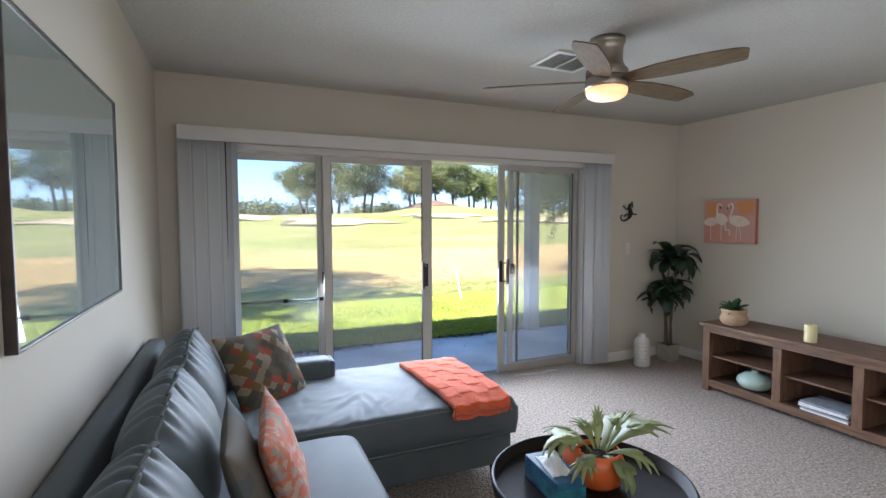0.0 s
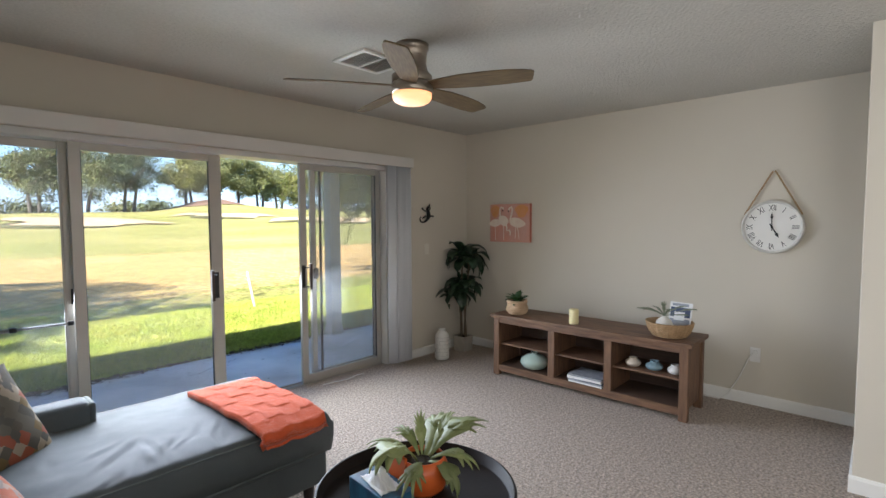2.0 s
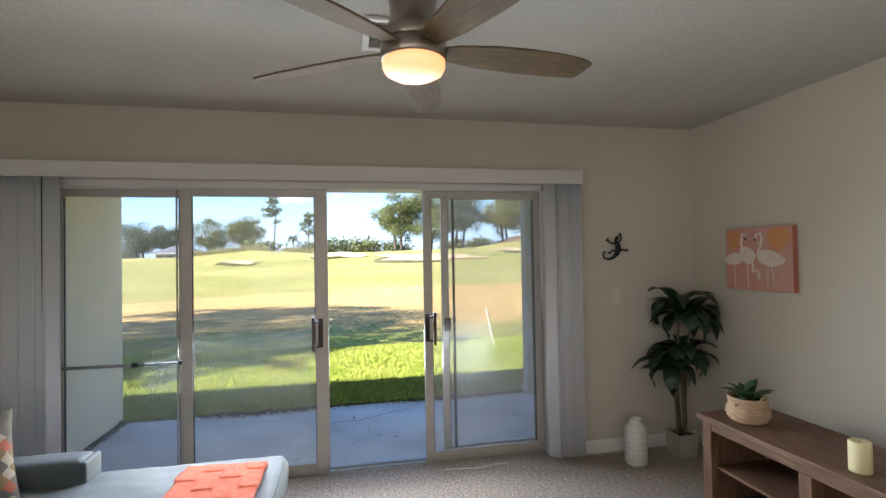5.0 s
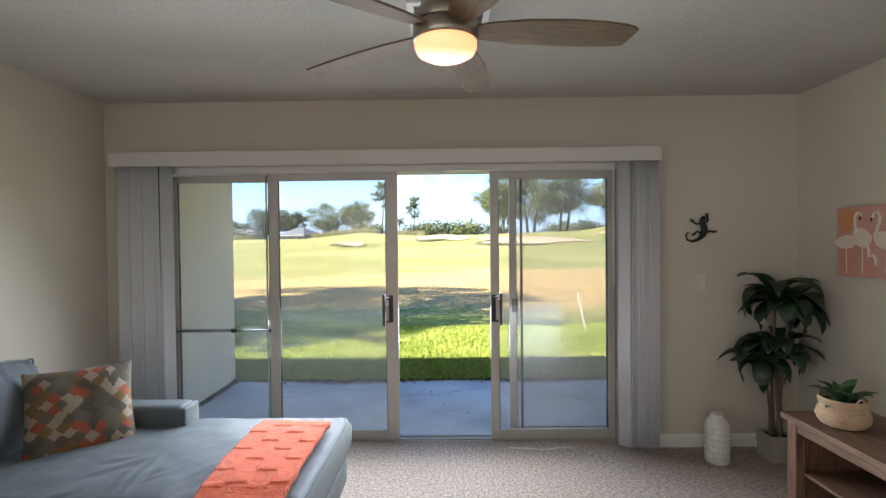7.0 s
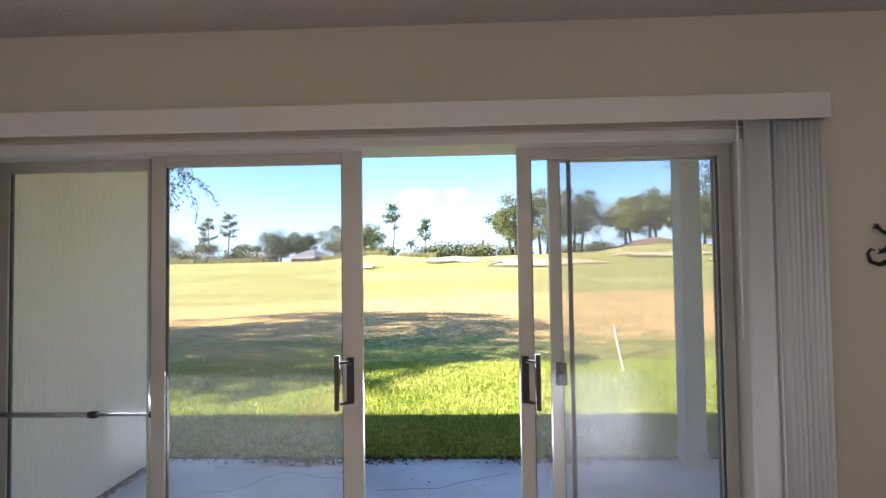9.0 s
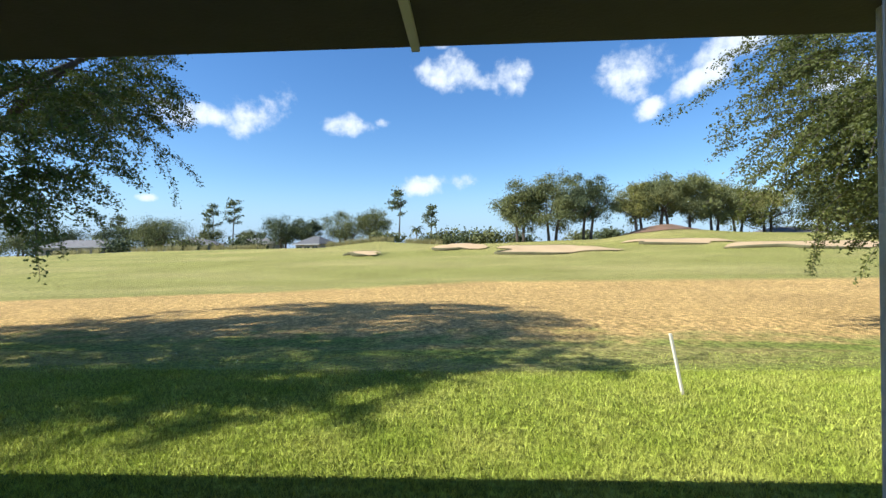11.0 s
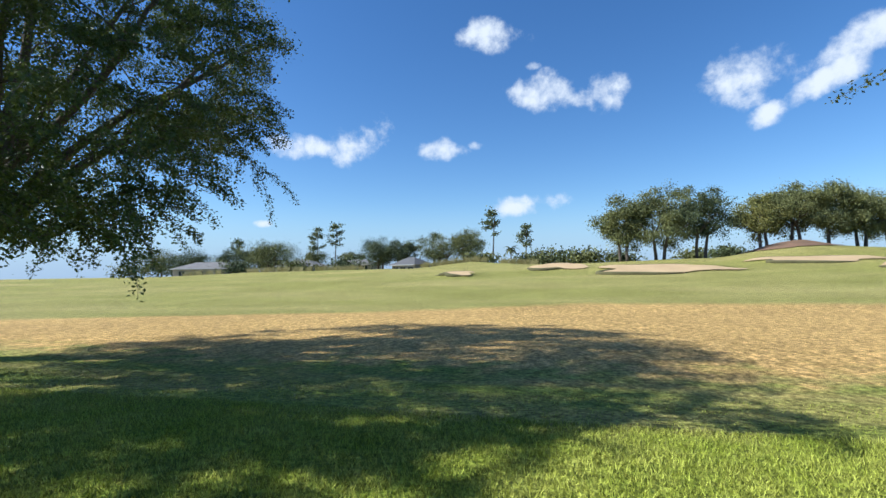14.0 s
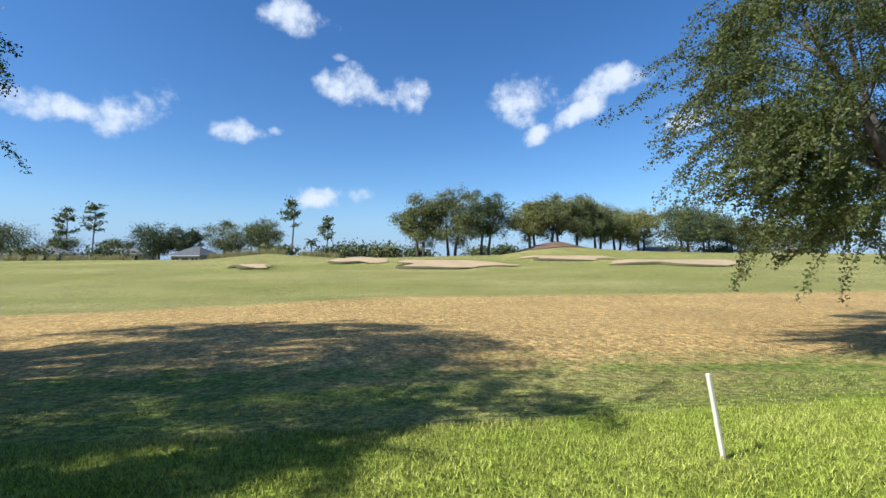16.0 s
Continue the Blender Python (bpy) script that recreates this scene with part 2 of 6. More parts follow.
def ground_material():
    m = bpy.data.materials.new("lawn_and_fairway")
    m.use_nodes = True
    nt = m.node_tree
    N, L = nt.nodes.new, nt.links.new
    b = nt.nodes["Principled BSDF"]
    b.inputs["Roughness"].default_value = 0.95
    b.inputs["Specular IOR Level"].default_value = 0.1
    geo, sep = N("ShaderNodeNewGeometry"), N("ShaderNodeSeparateXYZ")
    L(geo.outputs["Position"], sep.inputs[0])

    def noise_tex(scale, detail=5, stretch=None):
        n = N("ShaderNodeTexNoise")
        n.inputs["Scale"].default_value, n.inputs["Detail"].default_value = scale, detail
        if stretch:
            mp = N("ShaderNodeMapping")
            mp.inputs["Scale"].default_value = stretch
            L(geo.outputs["Position"], mp.inputs[0])
            L(mp.outputs[0], n.inputs["Vector"])
        else:
            L(geo.outputs["Position"], n.inputs["Vector"])
        return n.outputs[0]

    def calc(op, a, bb, c=None):
        k = N("ShaderNodeMath")
        k.operation = op
        for i, v in enumerate((a, bb, c)):
            if v is None:
                continue
            if isinstance(v, (int, float)):
                k.inputs[i].default_value = v
            else:
                L(v, k.inputs[i])
        return k.outputs[0]

    def step(v, lo, hi):
        k = N("ShaderNodeMapRange")
        k.interpolation_type = "SMOOTHSTEP"
        k.inputs["From Min"].default_value, k.inputs["From Max"].default_value = lo, hi
        L(v, k.inputs["Value"])
        return k.outputs[0]

    def blend(f, a, bb):
        k = N("ShaderNodeMix")
        k.data_type = "RGBA"
        L(f, k.inputs["Factor"])
        for i, v in ((6, a), (7, bb)):
            if isinstance(v, tuple):
                k.inputs[i].default_value = (*v, 1)
            else:
                L(v, k.inputs[i])
        return k.outputs[2]

    fine, mid, big = noise_tex(17, 8), noise_tex(1.3, 6), noise_tex(0.16, 4)
    streak = noise_tex(0.9, 5, (0.25, 1.0, 1.0))
    x, y = sep.outputs[0], sep.outputs[1]
    lawn = blend(step(mid, 0.35, 0.7), (0.22, 0.265, 0.034), (0.31, 0.325, 0.060))
    rough = blend(step(streak, 0.35, 0.68), (0.19, 0.225, 0.042), (0.31, 0.265, 0.085))
    straw = blend(step(noise_tex(2.6, 9, (2.0, 0.8, 1.0)), 0.36, 0.66), (0.59, 0.385, 0.145), (0.38, 0.252, 0.088))
    fairway = blend(step(noise_tex(0.12, 5, (0.35, 1, 1)), 0.35, 0.8), (0.262, 0.252, 0.070), (0.37, 0.315, 0.118))
    wob = calc("MULTIPLY_ADD", mid, 2.4, -1.2)
    yy = calc("ADD", y, wob)
    edge1 = calc("ADD", yy, calc("MULTIPLY", x, -0.10))
    col = blend(step(edge1, 6.6, 7.6), lawn, rough)
    wob2 = calc("MULTIPLY_ADD", mid, 7.0, -3.5)
    y2 = calc("ADD", y, wob2)
    col = blend(step(calc("ADD", y2, calc("MULTIPLY", x, 0.04)), 10.4, 13.0), col, straw)
    y3 = calc("ADD", calc("ADD", y, calc("MULTIPLY_ADD", mid, 3.0, -1.5)), calc("MULTIPLY", calc("MINIMUM", x, 2.0), -0.50))
    col = blend(step(y3, 34.5, 37.5), col, fairway)
    hv = N("ShaderNodeHueSaturation")
    L(col, hv.inputs["Color"])
    k = N("ShaderNodeMapRange")
    k.inputs["From Min"].default_value, k.inputs["From Max"].default_value = 0.3, 0.7
    k.inputs["To Min"].default_value, k.inputs["To Max"].default_value = 0.5, 1.5
    L(fine, k.inputs["Value"])
    tuft = step(noise_tex(7.5, 4), 0.30, 0.70)
    big2 = calc("MULTIPLY", calc("MULTIPLY", k.outputs[0], calc("MULTIPLY_ADD", tuft, 0.80, 0.60)), calc("MULTIPLY_ADD", big, 0.5, 0.75))
    L(big2, hv.inputs["Value"])
    L(hv.outputs[0], b.inputs["Base Color"])
    bp = N("ShaderNodeBump")
    bp.inputs["Strength"].default_value, bp.inputs["Distance"].default_value = 1.0, 0.07
    L(noise_tex(24, 7), bp.inputs["Height"])
    L(bp.outputs[0], b.inputs["Normal"])
    return m


LAWN = ground_material()
SAND = mat("bunker_sand", (0.52, 0.375, 0.215), 0.95, (0.45, 0.32, 0.18), 0.4, bump=0.4, bump_scale=6, fine=0.08, spec=0.1)
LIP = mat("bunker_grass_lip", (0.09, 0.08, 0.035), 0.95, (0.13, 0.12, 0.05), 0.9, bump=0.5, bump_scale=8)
MULCH = mat("bare_mulch_ground", (0.22, 0.125, 0.075), 0.95, (0.15, 0.095, 0.06), 0.6, bump=0.5, bump_scale=5, fine=0.15)

# ---- mesh helpers ----


def thing(name, loc=(0, 0, 0), label="", category="", group="", kind="", rz=0.0):
    e = new(name)
    e.empty_display_size = 0.1
    e.matrix_world = pose(*loc, 0, 0, rz)
    return tagged(e, label, category, group, kind)


def part(name, bm, material, parent=None, label="", smooth=False):
    """Links a bmesh as one mesh object under a thing or a part."""
    me = bpy.data.meshes.new(name)
    bm.to_mesh(me)
    bm.free()
    if smooth:
        me.shade_smooth()
    me.materials.append(material)
    o = new(name, me)
    if parent is not None:
        o.parent = parent
    return tagged(o, label)


def mesh_part(name, verts, faces, material, parent=None, label="", smooth=False):
    me = bpy.data.meshes.new(name)
    me.from_pydata([tuple(v) for v in verts], [], faces)
    me.update()
    if smooth:
        me.shade_smooth()
    me.materials.append(material)
    o = new(name, me)
    if parent is not None:
        o.parent = parent
    return tagged(o, label)


def box(x0, x1, y0, y1, z0, z1, bevel=0.0, segs=2, bm=None):
    own = bmesh.new()
    r = bmesh.ops.create_cube(own, size=1.0)
    bmesh.ops.scale(own, vec=(x1 - x0, y1 - y0, z1 - z0), verts=r["verts"])
    bmesh.ops.translate(own, vec=((x0 + x1) / 2, (y0 + y1) / 2, (z0 + z1) / 2), verts=r["verts"])
    if bevel:
        bmesh.ops.bevel(own, geom=own.edges[:], offset=bevel, segments=segs, profile=0.6, affect="EDGES")
    if bm is None:
        return own
    tmp = bpy.data.meshes.new("tmp")
    own.to_mesh(tmp)
    own.free()
    bm.from_mesh(tmp)
    bpy.data.meshes.remove(tmp)
    return bm


def lathe(profile, segs=32, bm=None):
    """A turned shape from (radius, height) pairs."""
    bm = bm or bmesh.new()
    rings = []
    for r, z in profile:
        if r < 1e-5:
            rings.append([bm.verts.new((0, 0, z))])
        else:
            rings.append([bm.verts.new((r * math.cos(2 * math.pi * i / segs), r * math.sin(2 * math.pi * i / segs), z)) for i in range(segs)])
    for a, b in zip(rings, rings[1:]):
        for i in range(segs):
            j = (i + 1) % segs
            vs = [a[i % len(a)], a[j % len(a)], b[j % len(b)], b[i % len(b)]]
            vs = [v for k, v in enumerate(vs) if v not in vs[:k]]
            if len(vs) > 2:
                bm.faces.new(vs)
    return bm


def tube(points, radii, segs=8, bm=None, caps=True):
    """A round tapered tube along points."""
    bm = bm or bmesh.new()
    pts = [Vector(p) for p in points]
    if isinstance(radii, (int, float)):
        radii = [radii] * len(pts)
    rings = []
    side = None
    for i, p in enumerate(pts):
        d = (pts[min(i + 1, len(pts) - 1)] - pts[max(i - 1, 0)]).normalized()
        if side is None:
            side = d.orthogonal().normalized()
        side = (side - d * side.dot(d))
        side = side.normalized() if side.length > 1e-6 else d.orthogonal().normalized()
        up = d.cross(side)
        rings.append([bm.verts.new(p + (side * math.cos(2 * math.pi * k / segs) + up * math.sin(2 * math.pi * k / segs)) * radii[i]) for k in range(segs)])
    for a, b in zip(rings, rings[1:]):
        for k in range(segs):
            bm.faces.new((a[k], a[(k + 1) % segs], b[(k + 1) % segs], b[k]))
    if caps:
        bm.faces.new(rings[0][::-1])
        bm.faces.new(rings[-1])
    return bm


def structure(name, bm, material, label="", category=""):
    return tagged(part(name, bm, material), label, category, "", "structure")


# ---- the room ----
XL, XR, CEIL, BACK = -1.937, 2.992, 2.488, -5.6
OPEN_L, OPEN_R, OPEN_T = -1.62, 1.80, 2.03
WALL_T = 0.25

structure("floor", box(XL, XR, BACK, 0.10, -0.20, 0.0), CARPET, "beige cut-pile wall-to-wall carpet floor", "floor")
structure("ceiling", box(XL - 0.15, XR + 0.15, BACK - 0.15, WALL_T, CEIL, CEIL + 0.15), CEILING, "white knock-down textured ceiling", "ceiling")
structure("wall_west", box(XL - 0.15, XL, BACK, WALL_T, -0.2, CEIL), WALL, "warm beige painted wall with a framed picture", "wall")
structure("wall_east", box(XR, XR + 0.15, BACK, WALL_T, -0.2, CEIL), WALL, "warm beige painted wall with clock and canvas", "wall")
structure("wall_south", box(XL - 0.15, XR + 0.15, BACK - 0.15, BACK, -0.2, CEIL), WALL, "plain beige painted wall closing the room", "wall")
structure("wall_corner_block", box(1.90, XR, BACK, -3.61, 0.0, CEIL, 0.006, 2), WALL, "beige wall corner jutting into the room", "wall")


def north_wall():
    bm = box(XL, OPEN_L, 0.0, WALL_T, -0.2, CEIL)
    box(OPEN_R, XR, 0.0, WALL_T, -0.2, CEIL, bm=bm)
    box(OPEN_L, OPEN_R, 0.0, WALL_T, OPEN_T, CEIL, bm=bm)
    box(OPEN_L, OPEN_R, 0.10, WALL_T, -0.2, -0.012, bm=bm)
    structure("wall_north", bm, WALL, "beige painted wall with a wide sliding door opening", "wall")


north_wall()


def baseboard(name, x0, x1, y0, y1, along_x, side):
    bm = bmesh.new()
    prof = ((0.0, 0.0), (0.014, 0.0), (0.014, 0.075), (0.009, 0.088), (0.004, 0.092), (0.0, 0.092))
    ends = []
    for t in (0, 1):
        ring = []
        for d, z in prof:
            if along_x:
                ring.append(bm.verts.new((x0 + (x1 - x0) * t, y0 + side * d, z)))
            else:
                ring.append(bm.verts.new((x0 + side * d, y0 + (y1 - y0) * t, z)))
        ends.append(ring)
    n = len(prof)
    for i in range(n):
        bm.faces.new((ends[0][i], ends[0][(i + 1) % n], ends[1][(i + 1) % n], ends[1][i]))
    bm.faces.new(ends[0])
    bm.faces.new(ends[1][::-1])
    bmesh.ops.recalc_face_normals(bm, faces=bm.faces[:])
    structure(name, bm, TRIM, "white painted wooden baseboard", "baseboard")


baseboard("baseboard_east", XR, XR, -3.61, 0.0, False, -1)
baseboard("baseboard_north", OPEN_R + 0.06, XR - 0.014, 0, 0, True, -1)
baseboard("baseboard_north_west", XL + 0.014, OPEN_L - 0.06, 0, 0, True, -1)
baseboard("baseboard_west", XL, XL, BACK, 0.0, False, 1)
baseboard("baseboard_corner", 1.90, 1.90, BACK, -3.596, False, -1)
baseboard("baseboard_corner_end", 1.90, XR - 0.014, -3.61, 0, True, 1)

# ---- the sliding door ----
door = thing("sliding_door", (0, 0, 0), "four-panel aluminium sliding glass door, middle panel open", "sliding door", kind="structure")
door.name = "door_1"
part("jamb", box(OPEN_L, OPEN_L + 0.05, 0.03, 0.24, -0.004, OPEN_T, 0.004), FRAME_LIGHT, door)
part("jamb", box(OPEN_R - 0.05, OPEN_R, 0.03, 0.24, -0.004, OPEN_T, 0.004), FRAME_LIGHT, door)
part("head_track", box(OPEN_L + 0.05, OPEN_R - 0.05, 0.03, 0.24, 1.985, OPEN_T, 0.004), FRAME_LIGHT, door)


def sill():
    bm = box(OPEN_L + 0.05, OPEN_R - 0.05, 0.10, 0.24, -0.012, 0.002, 0.001)
    for y in (0.125, 0.19):
        box(OPEN_L + 0.05, OPEN_R - 0.05, y - 0.003, y + 0.003, 0.002, 0.012, bm=bm)
    part("sill_track", bm, FRAME, door, "worn aluminium floor track")


sill()


def panel(x0, x1, y, wl, wr, name, glass=GLASS):
    p = part(name, box(x0, x0 + wl, y - 0.017, y + 0.017, 0.014, 1.985, 0.004), FRAME, door, "aluminium framed glass door panel")
    part("stile", box(x1 - wr, x1, y - 0.017, y + 0.017, 0.014, 1.985, 0.004), FRAME, p)
    part("top_rail", box(x0 + wl, x1 - wr, y - 0.015, y + 0.015, 1.935, 1.985, 0.003), FRAME, p)
    part("bottom_rail", box(x0 + wl, x1 - wr, y - 0.015, y + 0.015, 0.014, 0.085, 0.003), FRAME, p)
    g = part("pane", box(x0 + wl - 0.006, x1 - wr + 0.006, y - 0.003, y + 0.003, 0.079, 1.941), glass, p, "clear glass with a white veil for dirt and glare")
    g.visible_shadow = False
    for gx in (x0 + wl, x1 - wr - 0.004):
        part("gasket", box(gx, gx + 0.004, y - 0.008, y + 0.008, 0.085, 1.935), GASKET, p)
    return p


fixed_l = panel(OPEN_L + 0.05, -0.775, 0.19, 0.05, 0.058, "fixed_panel", GLASS_GREY)
slide_l = panel(-0.80, 0.144, 0.125, 0.064, 0.088, "sliding_panel")
slide_r = panel(0.825, 1.735, 0.125, 0.060, 0.05, "sliding_panel")
fixed_r = panel(0.972, OPEN_R - 0.05, 0.19, 0.050, 0.05, "fixed_panel", GLASS_GREY)
part("interlock_strip", box(1.050, 1.067, 0.147, 0.168, 0.022, 1.985, 0.003), GASKET, fixed_r, "narrow dark interlock strip")
part("interlock_strip", box(-0.846, -0.837, 0.150, 0.168, 0.022, 1.985, 0.002), FRAME, fixed_l, "narrow aluminium interlock strip")

# ---- patio ----
structure("patio_slab", box(XL, 5.2, WALL_T, 1.86, -0.22, -0.055, 0.01), CONCRETE, "weathered stained concrete patio slab", "patio")
structure("patio_wall", box(-2.20, -1.89, WALL_T, 1.93, -0.3, 2.62, 0.008), STUCCO, "rough cream stucco privacy wall beside the patio", "wall")


def porch_roof():
    bm = box(-15.6, 17.6, WALL_T, 2.16, 2.62, 2.72)
    structure("porch_ceiling", bm, PORCH_BOUNCE, "unseen porch ceiling, cream to bounce light onto the patio", "ceiling")
    structure("porch_beam", box(-15.6, 17.6, 1.30, 2.12, 2.495, 2.62, 0.006), PORCH_BACKLIT, "porch beam with its backlit shade in a near-black colour", "beam")
    structure("porch_joist", box(0.285, 0.325, 1.3, 2.115, 2.470, 2.495), FRAME, "narrow porch ceiling batten", "batten")
    bm = bmesh.new()
    v = [bm.verts.new(p) for p in ((-15.8, 2.185, 2.70), (17.8, 2.185, 2.70), (17.8, 2.185, 2.86), (-15.8, 2.185, 2.86), (-15.8, 2.163, 2.70), (17.8, 2.163, 2.70),
                                    (17.8, -3.2, 4.2), (-15.8, -3.2, 4.2), (17.8, -7.2, 2.7), (-15.8, -7.2, 2.7), (17.8, -7.2, 2.64), (-15.8, -7.2, 2.64))]
    for f in ((0, 1, 2, 3), (3, 2, 6, 7), (7, 6, 8, 9), (9, 8, 10, 11), (4, 5, 1, 0), (11, 10, 5, 4), (2, 1, 5, 10, 8, 6), (3, 7, 9, 11, 4, 0)):
        bm.faces.new([v[i] for i in f])
    bmesh.ops.recalc_face_normals(bm, faces=bm.faces[:])
    structure("house_roof", bm, ROOF, "grey shingle roof over house and porch", "roof")


porch_roof()


def patio_column():
    t = thing("patio_column", (2.335, 1.815, -0.055), "square grey stucco porch column", "column", kind="structure")
    part("shaft", box(-0.078, 0.078, -0.075, 0.075, 0.0, 2.675, 0.008), STUCCO_GREY, t)
    part("foot", box(-0.09, 0.09, -0.088, 0.088, 0.0, 0.09, 0.006), STUCCO_GREY, t)


patio_column()

# ---- terrain ----
NEAR = ((-9.0, -0.2), (0.0, -0.17), (1.9, -0.10), (3.2, -0.16), (5.0, -0.22), (5.9, -0.27), (7.0, -0.40), (8.7, -0.57), (10.8, -0.62), (14.5, -0.62), (20.0, -0.80), (30.0, -1.05), (38.0, -0.95))
CREST = ((-1.3, 0.7), (-1.08, 0.9), (-0.68, 2.0), (-0.45, 2.15), (-0.30, 2.3), (-0.18, 3.5), (-0.06, 2.7), (0.06, 2.8), (0.17, 3.1), (0.287, 3.3),
         (0.36, 4.7), (0.42, 5.6), (0.50, 4.9), (0.57, 4.4), (0.73, 4.1), (1.3, 4.0))


BUNKERS = ((-4.8, 3.9, 75, 79), (4.7, 20.6, 67, 74), (26.5, 42.5, 76, 80), (36.0, 58.0, 63, 69), (-16.6, -11.8, 66.5, 68.5))


def smooth(t):
    t = min(max(t, 0.0), 1.0)
    return t * t * (3 - 2 * t)


def ground_z(x, y):
    near = float(np.interp(y, [p[0] for p in NEAR], [p[1] for p in NEAR]))
    s = x / max(y, 30.0)
    crest = float(np.interp(s, [p[0] for p in CREST], [p[1] for p in CREST]))
    base = float(np.interp(s, [-1.3, -0.3, 0.3, 1.3], [0.7, 2.2, 2.9, 3.8]))
    rise = smooth((y - 34.0) / 62.0)
    peak = smooth((y - 80.0) / 18.0)
    far = base + (crest - base) * peak
    z = near * (1 - rise) + far * rise
    z += noise.noise((x * 0.035, y * 0.05, 3.1)) * 0.5 * smooth((y - 35) / 30.0) * (1 - smooth((y - 90) / 10))
    z += noise.noise((x * 0.25, y * 0.25, 7.7)) * 0.05 * smooth((y - 4) / 6.0)
    for x0, x1, y0, y1 in BUNKERS:
        if x0 - 8 < x < x1 + 8 and y0 - 3 < y < y1 + 9:
            u = (x - (x0 + x1) / 2) / ((x1 - x0) / 2)
            w = 1 - smooth((abs(u) - 0.75) / 0.55)
            z += 0.6 * w * smooth((y - y0 + 1) / (y1 - y0 + 1)) * (1 - smooth((y - y1 - 0.5) / 7.0))
    if y > 112:
        z -= 5.0 * smooth((y - 112) / 60.0)
    return z


def terrain():
    def axis(lo, hi, dense_lo, dense_hi, dense, growth):
        vals = list(np.arange(dense_lo, dense_hi, dense))
        step, v = dense, dense_hi
        while v < hi:
            vals.append(v)
            step *= growth
            v += step
        vals.append(hi)
        step, v = dense, dense_lo - dense
        low = []
        while v > lo:
            low.append(v)
            step *= growth
            v -= step
        low.append(lo)
        return low[::-1] + vals
    xs = axis(-3000, 3000, -90, 110, 1.6, 1.25)
    ys = axis(-3000, 3500, 1.0, 14, 0.6, 1.06)
    ys = sorted([y for y in ys if y < 1.0] + [y for y in ys if 1.0 <= y <= 40] + list(np.arange(41, 150, 1.8)) + [y for y in ys if y > 150])
    verts = []
    for y in ys:
        for x in xs:
            z = ground_z(x, y)
            if -8 < y < 1.84 and -2.3 < x < 5.3:
                z = -0.3
            verts.append((x, y, z))
    w = len(xs)
    faces = [(j * w + i, j * w + i + 1, (j + 1) * w + i + 1, (j + 1) * w + i) for j in range(len(ys) - 1) for i in range(w - 1)]
    o = mesh_part("ground", verts, faces, LAWN, None, "lawn, dry rough and golf fairway rising to mounds", True)
    tagged(o, "", "lawn", "", "structure")


terrain()

# ---- materials of the furnishings ----
SOFA = mat("grey_green_sofa_leather", (0.115, 0.132, 0.140), 0.56, (0.092, 0.110, 0.120), 5, bump=0.2, bump_scale=300, fine=0.08, spec=0.22, sheen=0.1)
SOFA_SEAM = mat("sofa_piping", (0.15, 0.175, 0.18), 0.85, (0.13, 0.15, 0.155), 12, bump=0.2, bump_scale=300)
DARK_WOOD = mat("espresso_wood", (0.024, 0.016, 0.014), 0.5, (0.022, 0.015, 0.013), 9, bump=0.04, bump_scale=60, stretch=(1, 6, 1))
TRAY_BLACK = mat("espresso_tray_lacquer", (0.014, 0.010, 0.009), 0.42, (0.009, 0.007, 0.006), 9, bump=0.05, bump_scale=60, spec=0.22)
WOOD = mat("walnut_wood", (0.20, 0.108, 0.060), 0.55, (0.085, 0.045, 0.027), 5, 8, bump=0.12, bump_scale=40, stretch=(9, 1.1, 9), fine=0.12)
WOOD_UP = mat("walnut_wood_upright", (0.205, 0.111, 0.062), 0.55, (0.092, 0.049, 0.029), 5, 8, bump=0.12, bump_scale=40, stretch=(9, 9, 1.1), fine=0.12)
# Recess shade put into a darker walnut, for back panel and bottom shelf.
WOOD_SHADED = mat("walnut_wood_shaded", (0.085, 0.05, 0.034), 0.6, (0.055, 0.033, 0.023), 5, 8, bump=0.1, bump_scale=40, stretch=(9, 1.1, 9))
# Walnut tone with the lamp's olive-yellow light put into it.
BLADE = mat("fan_blade_walnut", (0.185, 0.135, 0.074), 0.68, (0.105, 0.077, 0.050), 7, 7, spec=0.16, bump=0.06, bump_scale=60, stretch=(1.2, 12, 1), fine=0.08)
NICKEL = mat("brushed_nickel", (0.36, 0.31, 0.26), 0.33, (0.31, 0.27, 0.22), 20, bump=0.05, bump_scale=90, metal=0.9, stretch=(1, 1, 14))
ORANGE_THROW = mat("orange_knit_throw", (0.78, 0.15, 0.055), 0.95, (0.70, 0.12, 0.045), 9, bump=0.6, bump_scale=160, fine=0.1, spec=0.1, sheen=0.3)
WHITE_CERAMIC = mat("white_ceramic", (0.72, 0.70, 0.66), 0.35, (0.66, 0.64, 0.60), 7, bump=0.03, bump_scale=30)
GROUT = mat("vase_groove", (0.42, 0.41, 0.40), 0.7, (0.38, 0.37, 0.36), 20)
CELADON = mat("pale_green_glaze", (0.42, 0.52, 0.47), 0.18, (0.36, 0.47, 0.43), 7, bump=0.02, bump_scale=30)
BLUE_GLAZE = mat("slate_blue_glaze", (0.20, 0.29, 0.34), 0.3, (0.15, 0.23, 0.28), 9)
SAND_GLAZE = mat("cream_glaze", (0.60, 0.52, 0.43), 0.35, (0.53, 0.46, 0.38), 9)
SILVER_GLAZE = mat("pearl_white_glaze", (0.66, 0.65, 0.63), 0.3, (0.58, 0.58, 0.57), 9)
WAX = mat("ivory_candle_wax", (0.80, 0.72, 0.42), 0.5, (0.74, 0.65, 0.36), 10, trans=0.3)
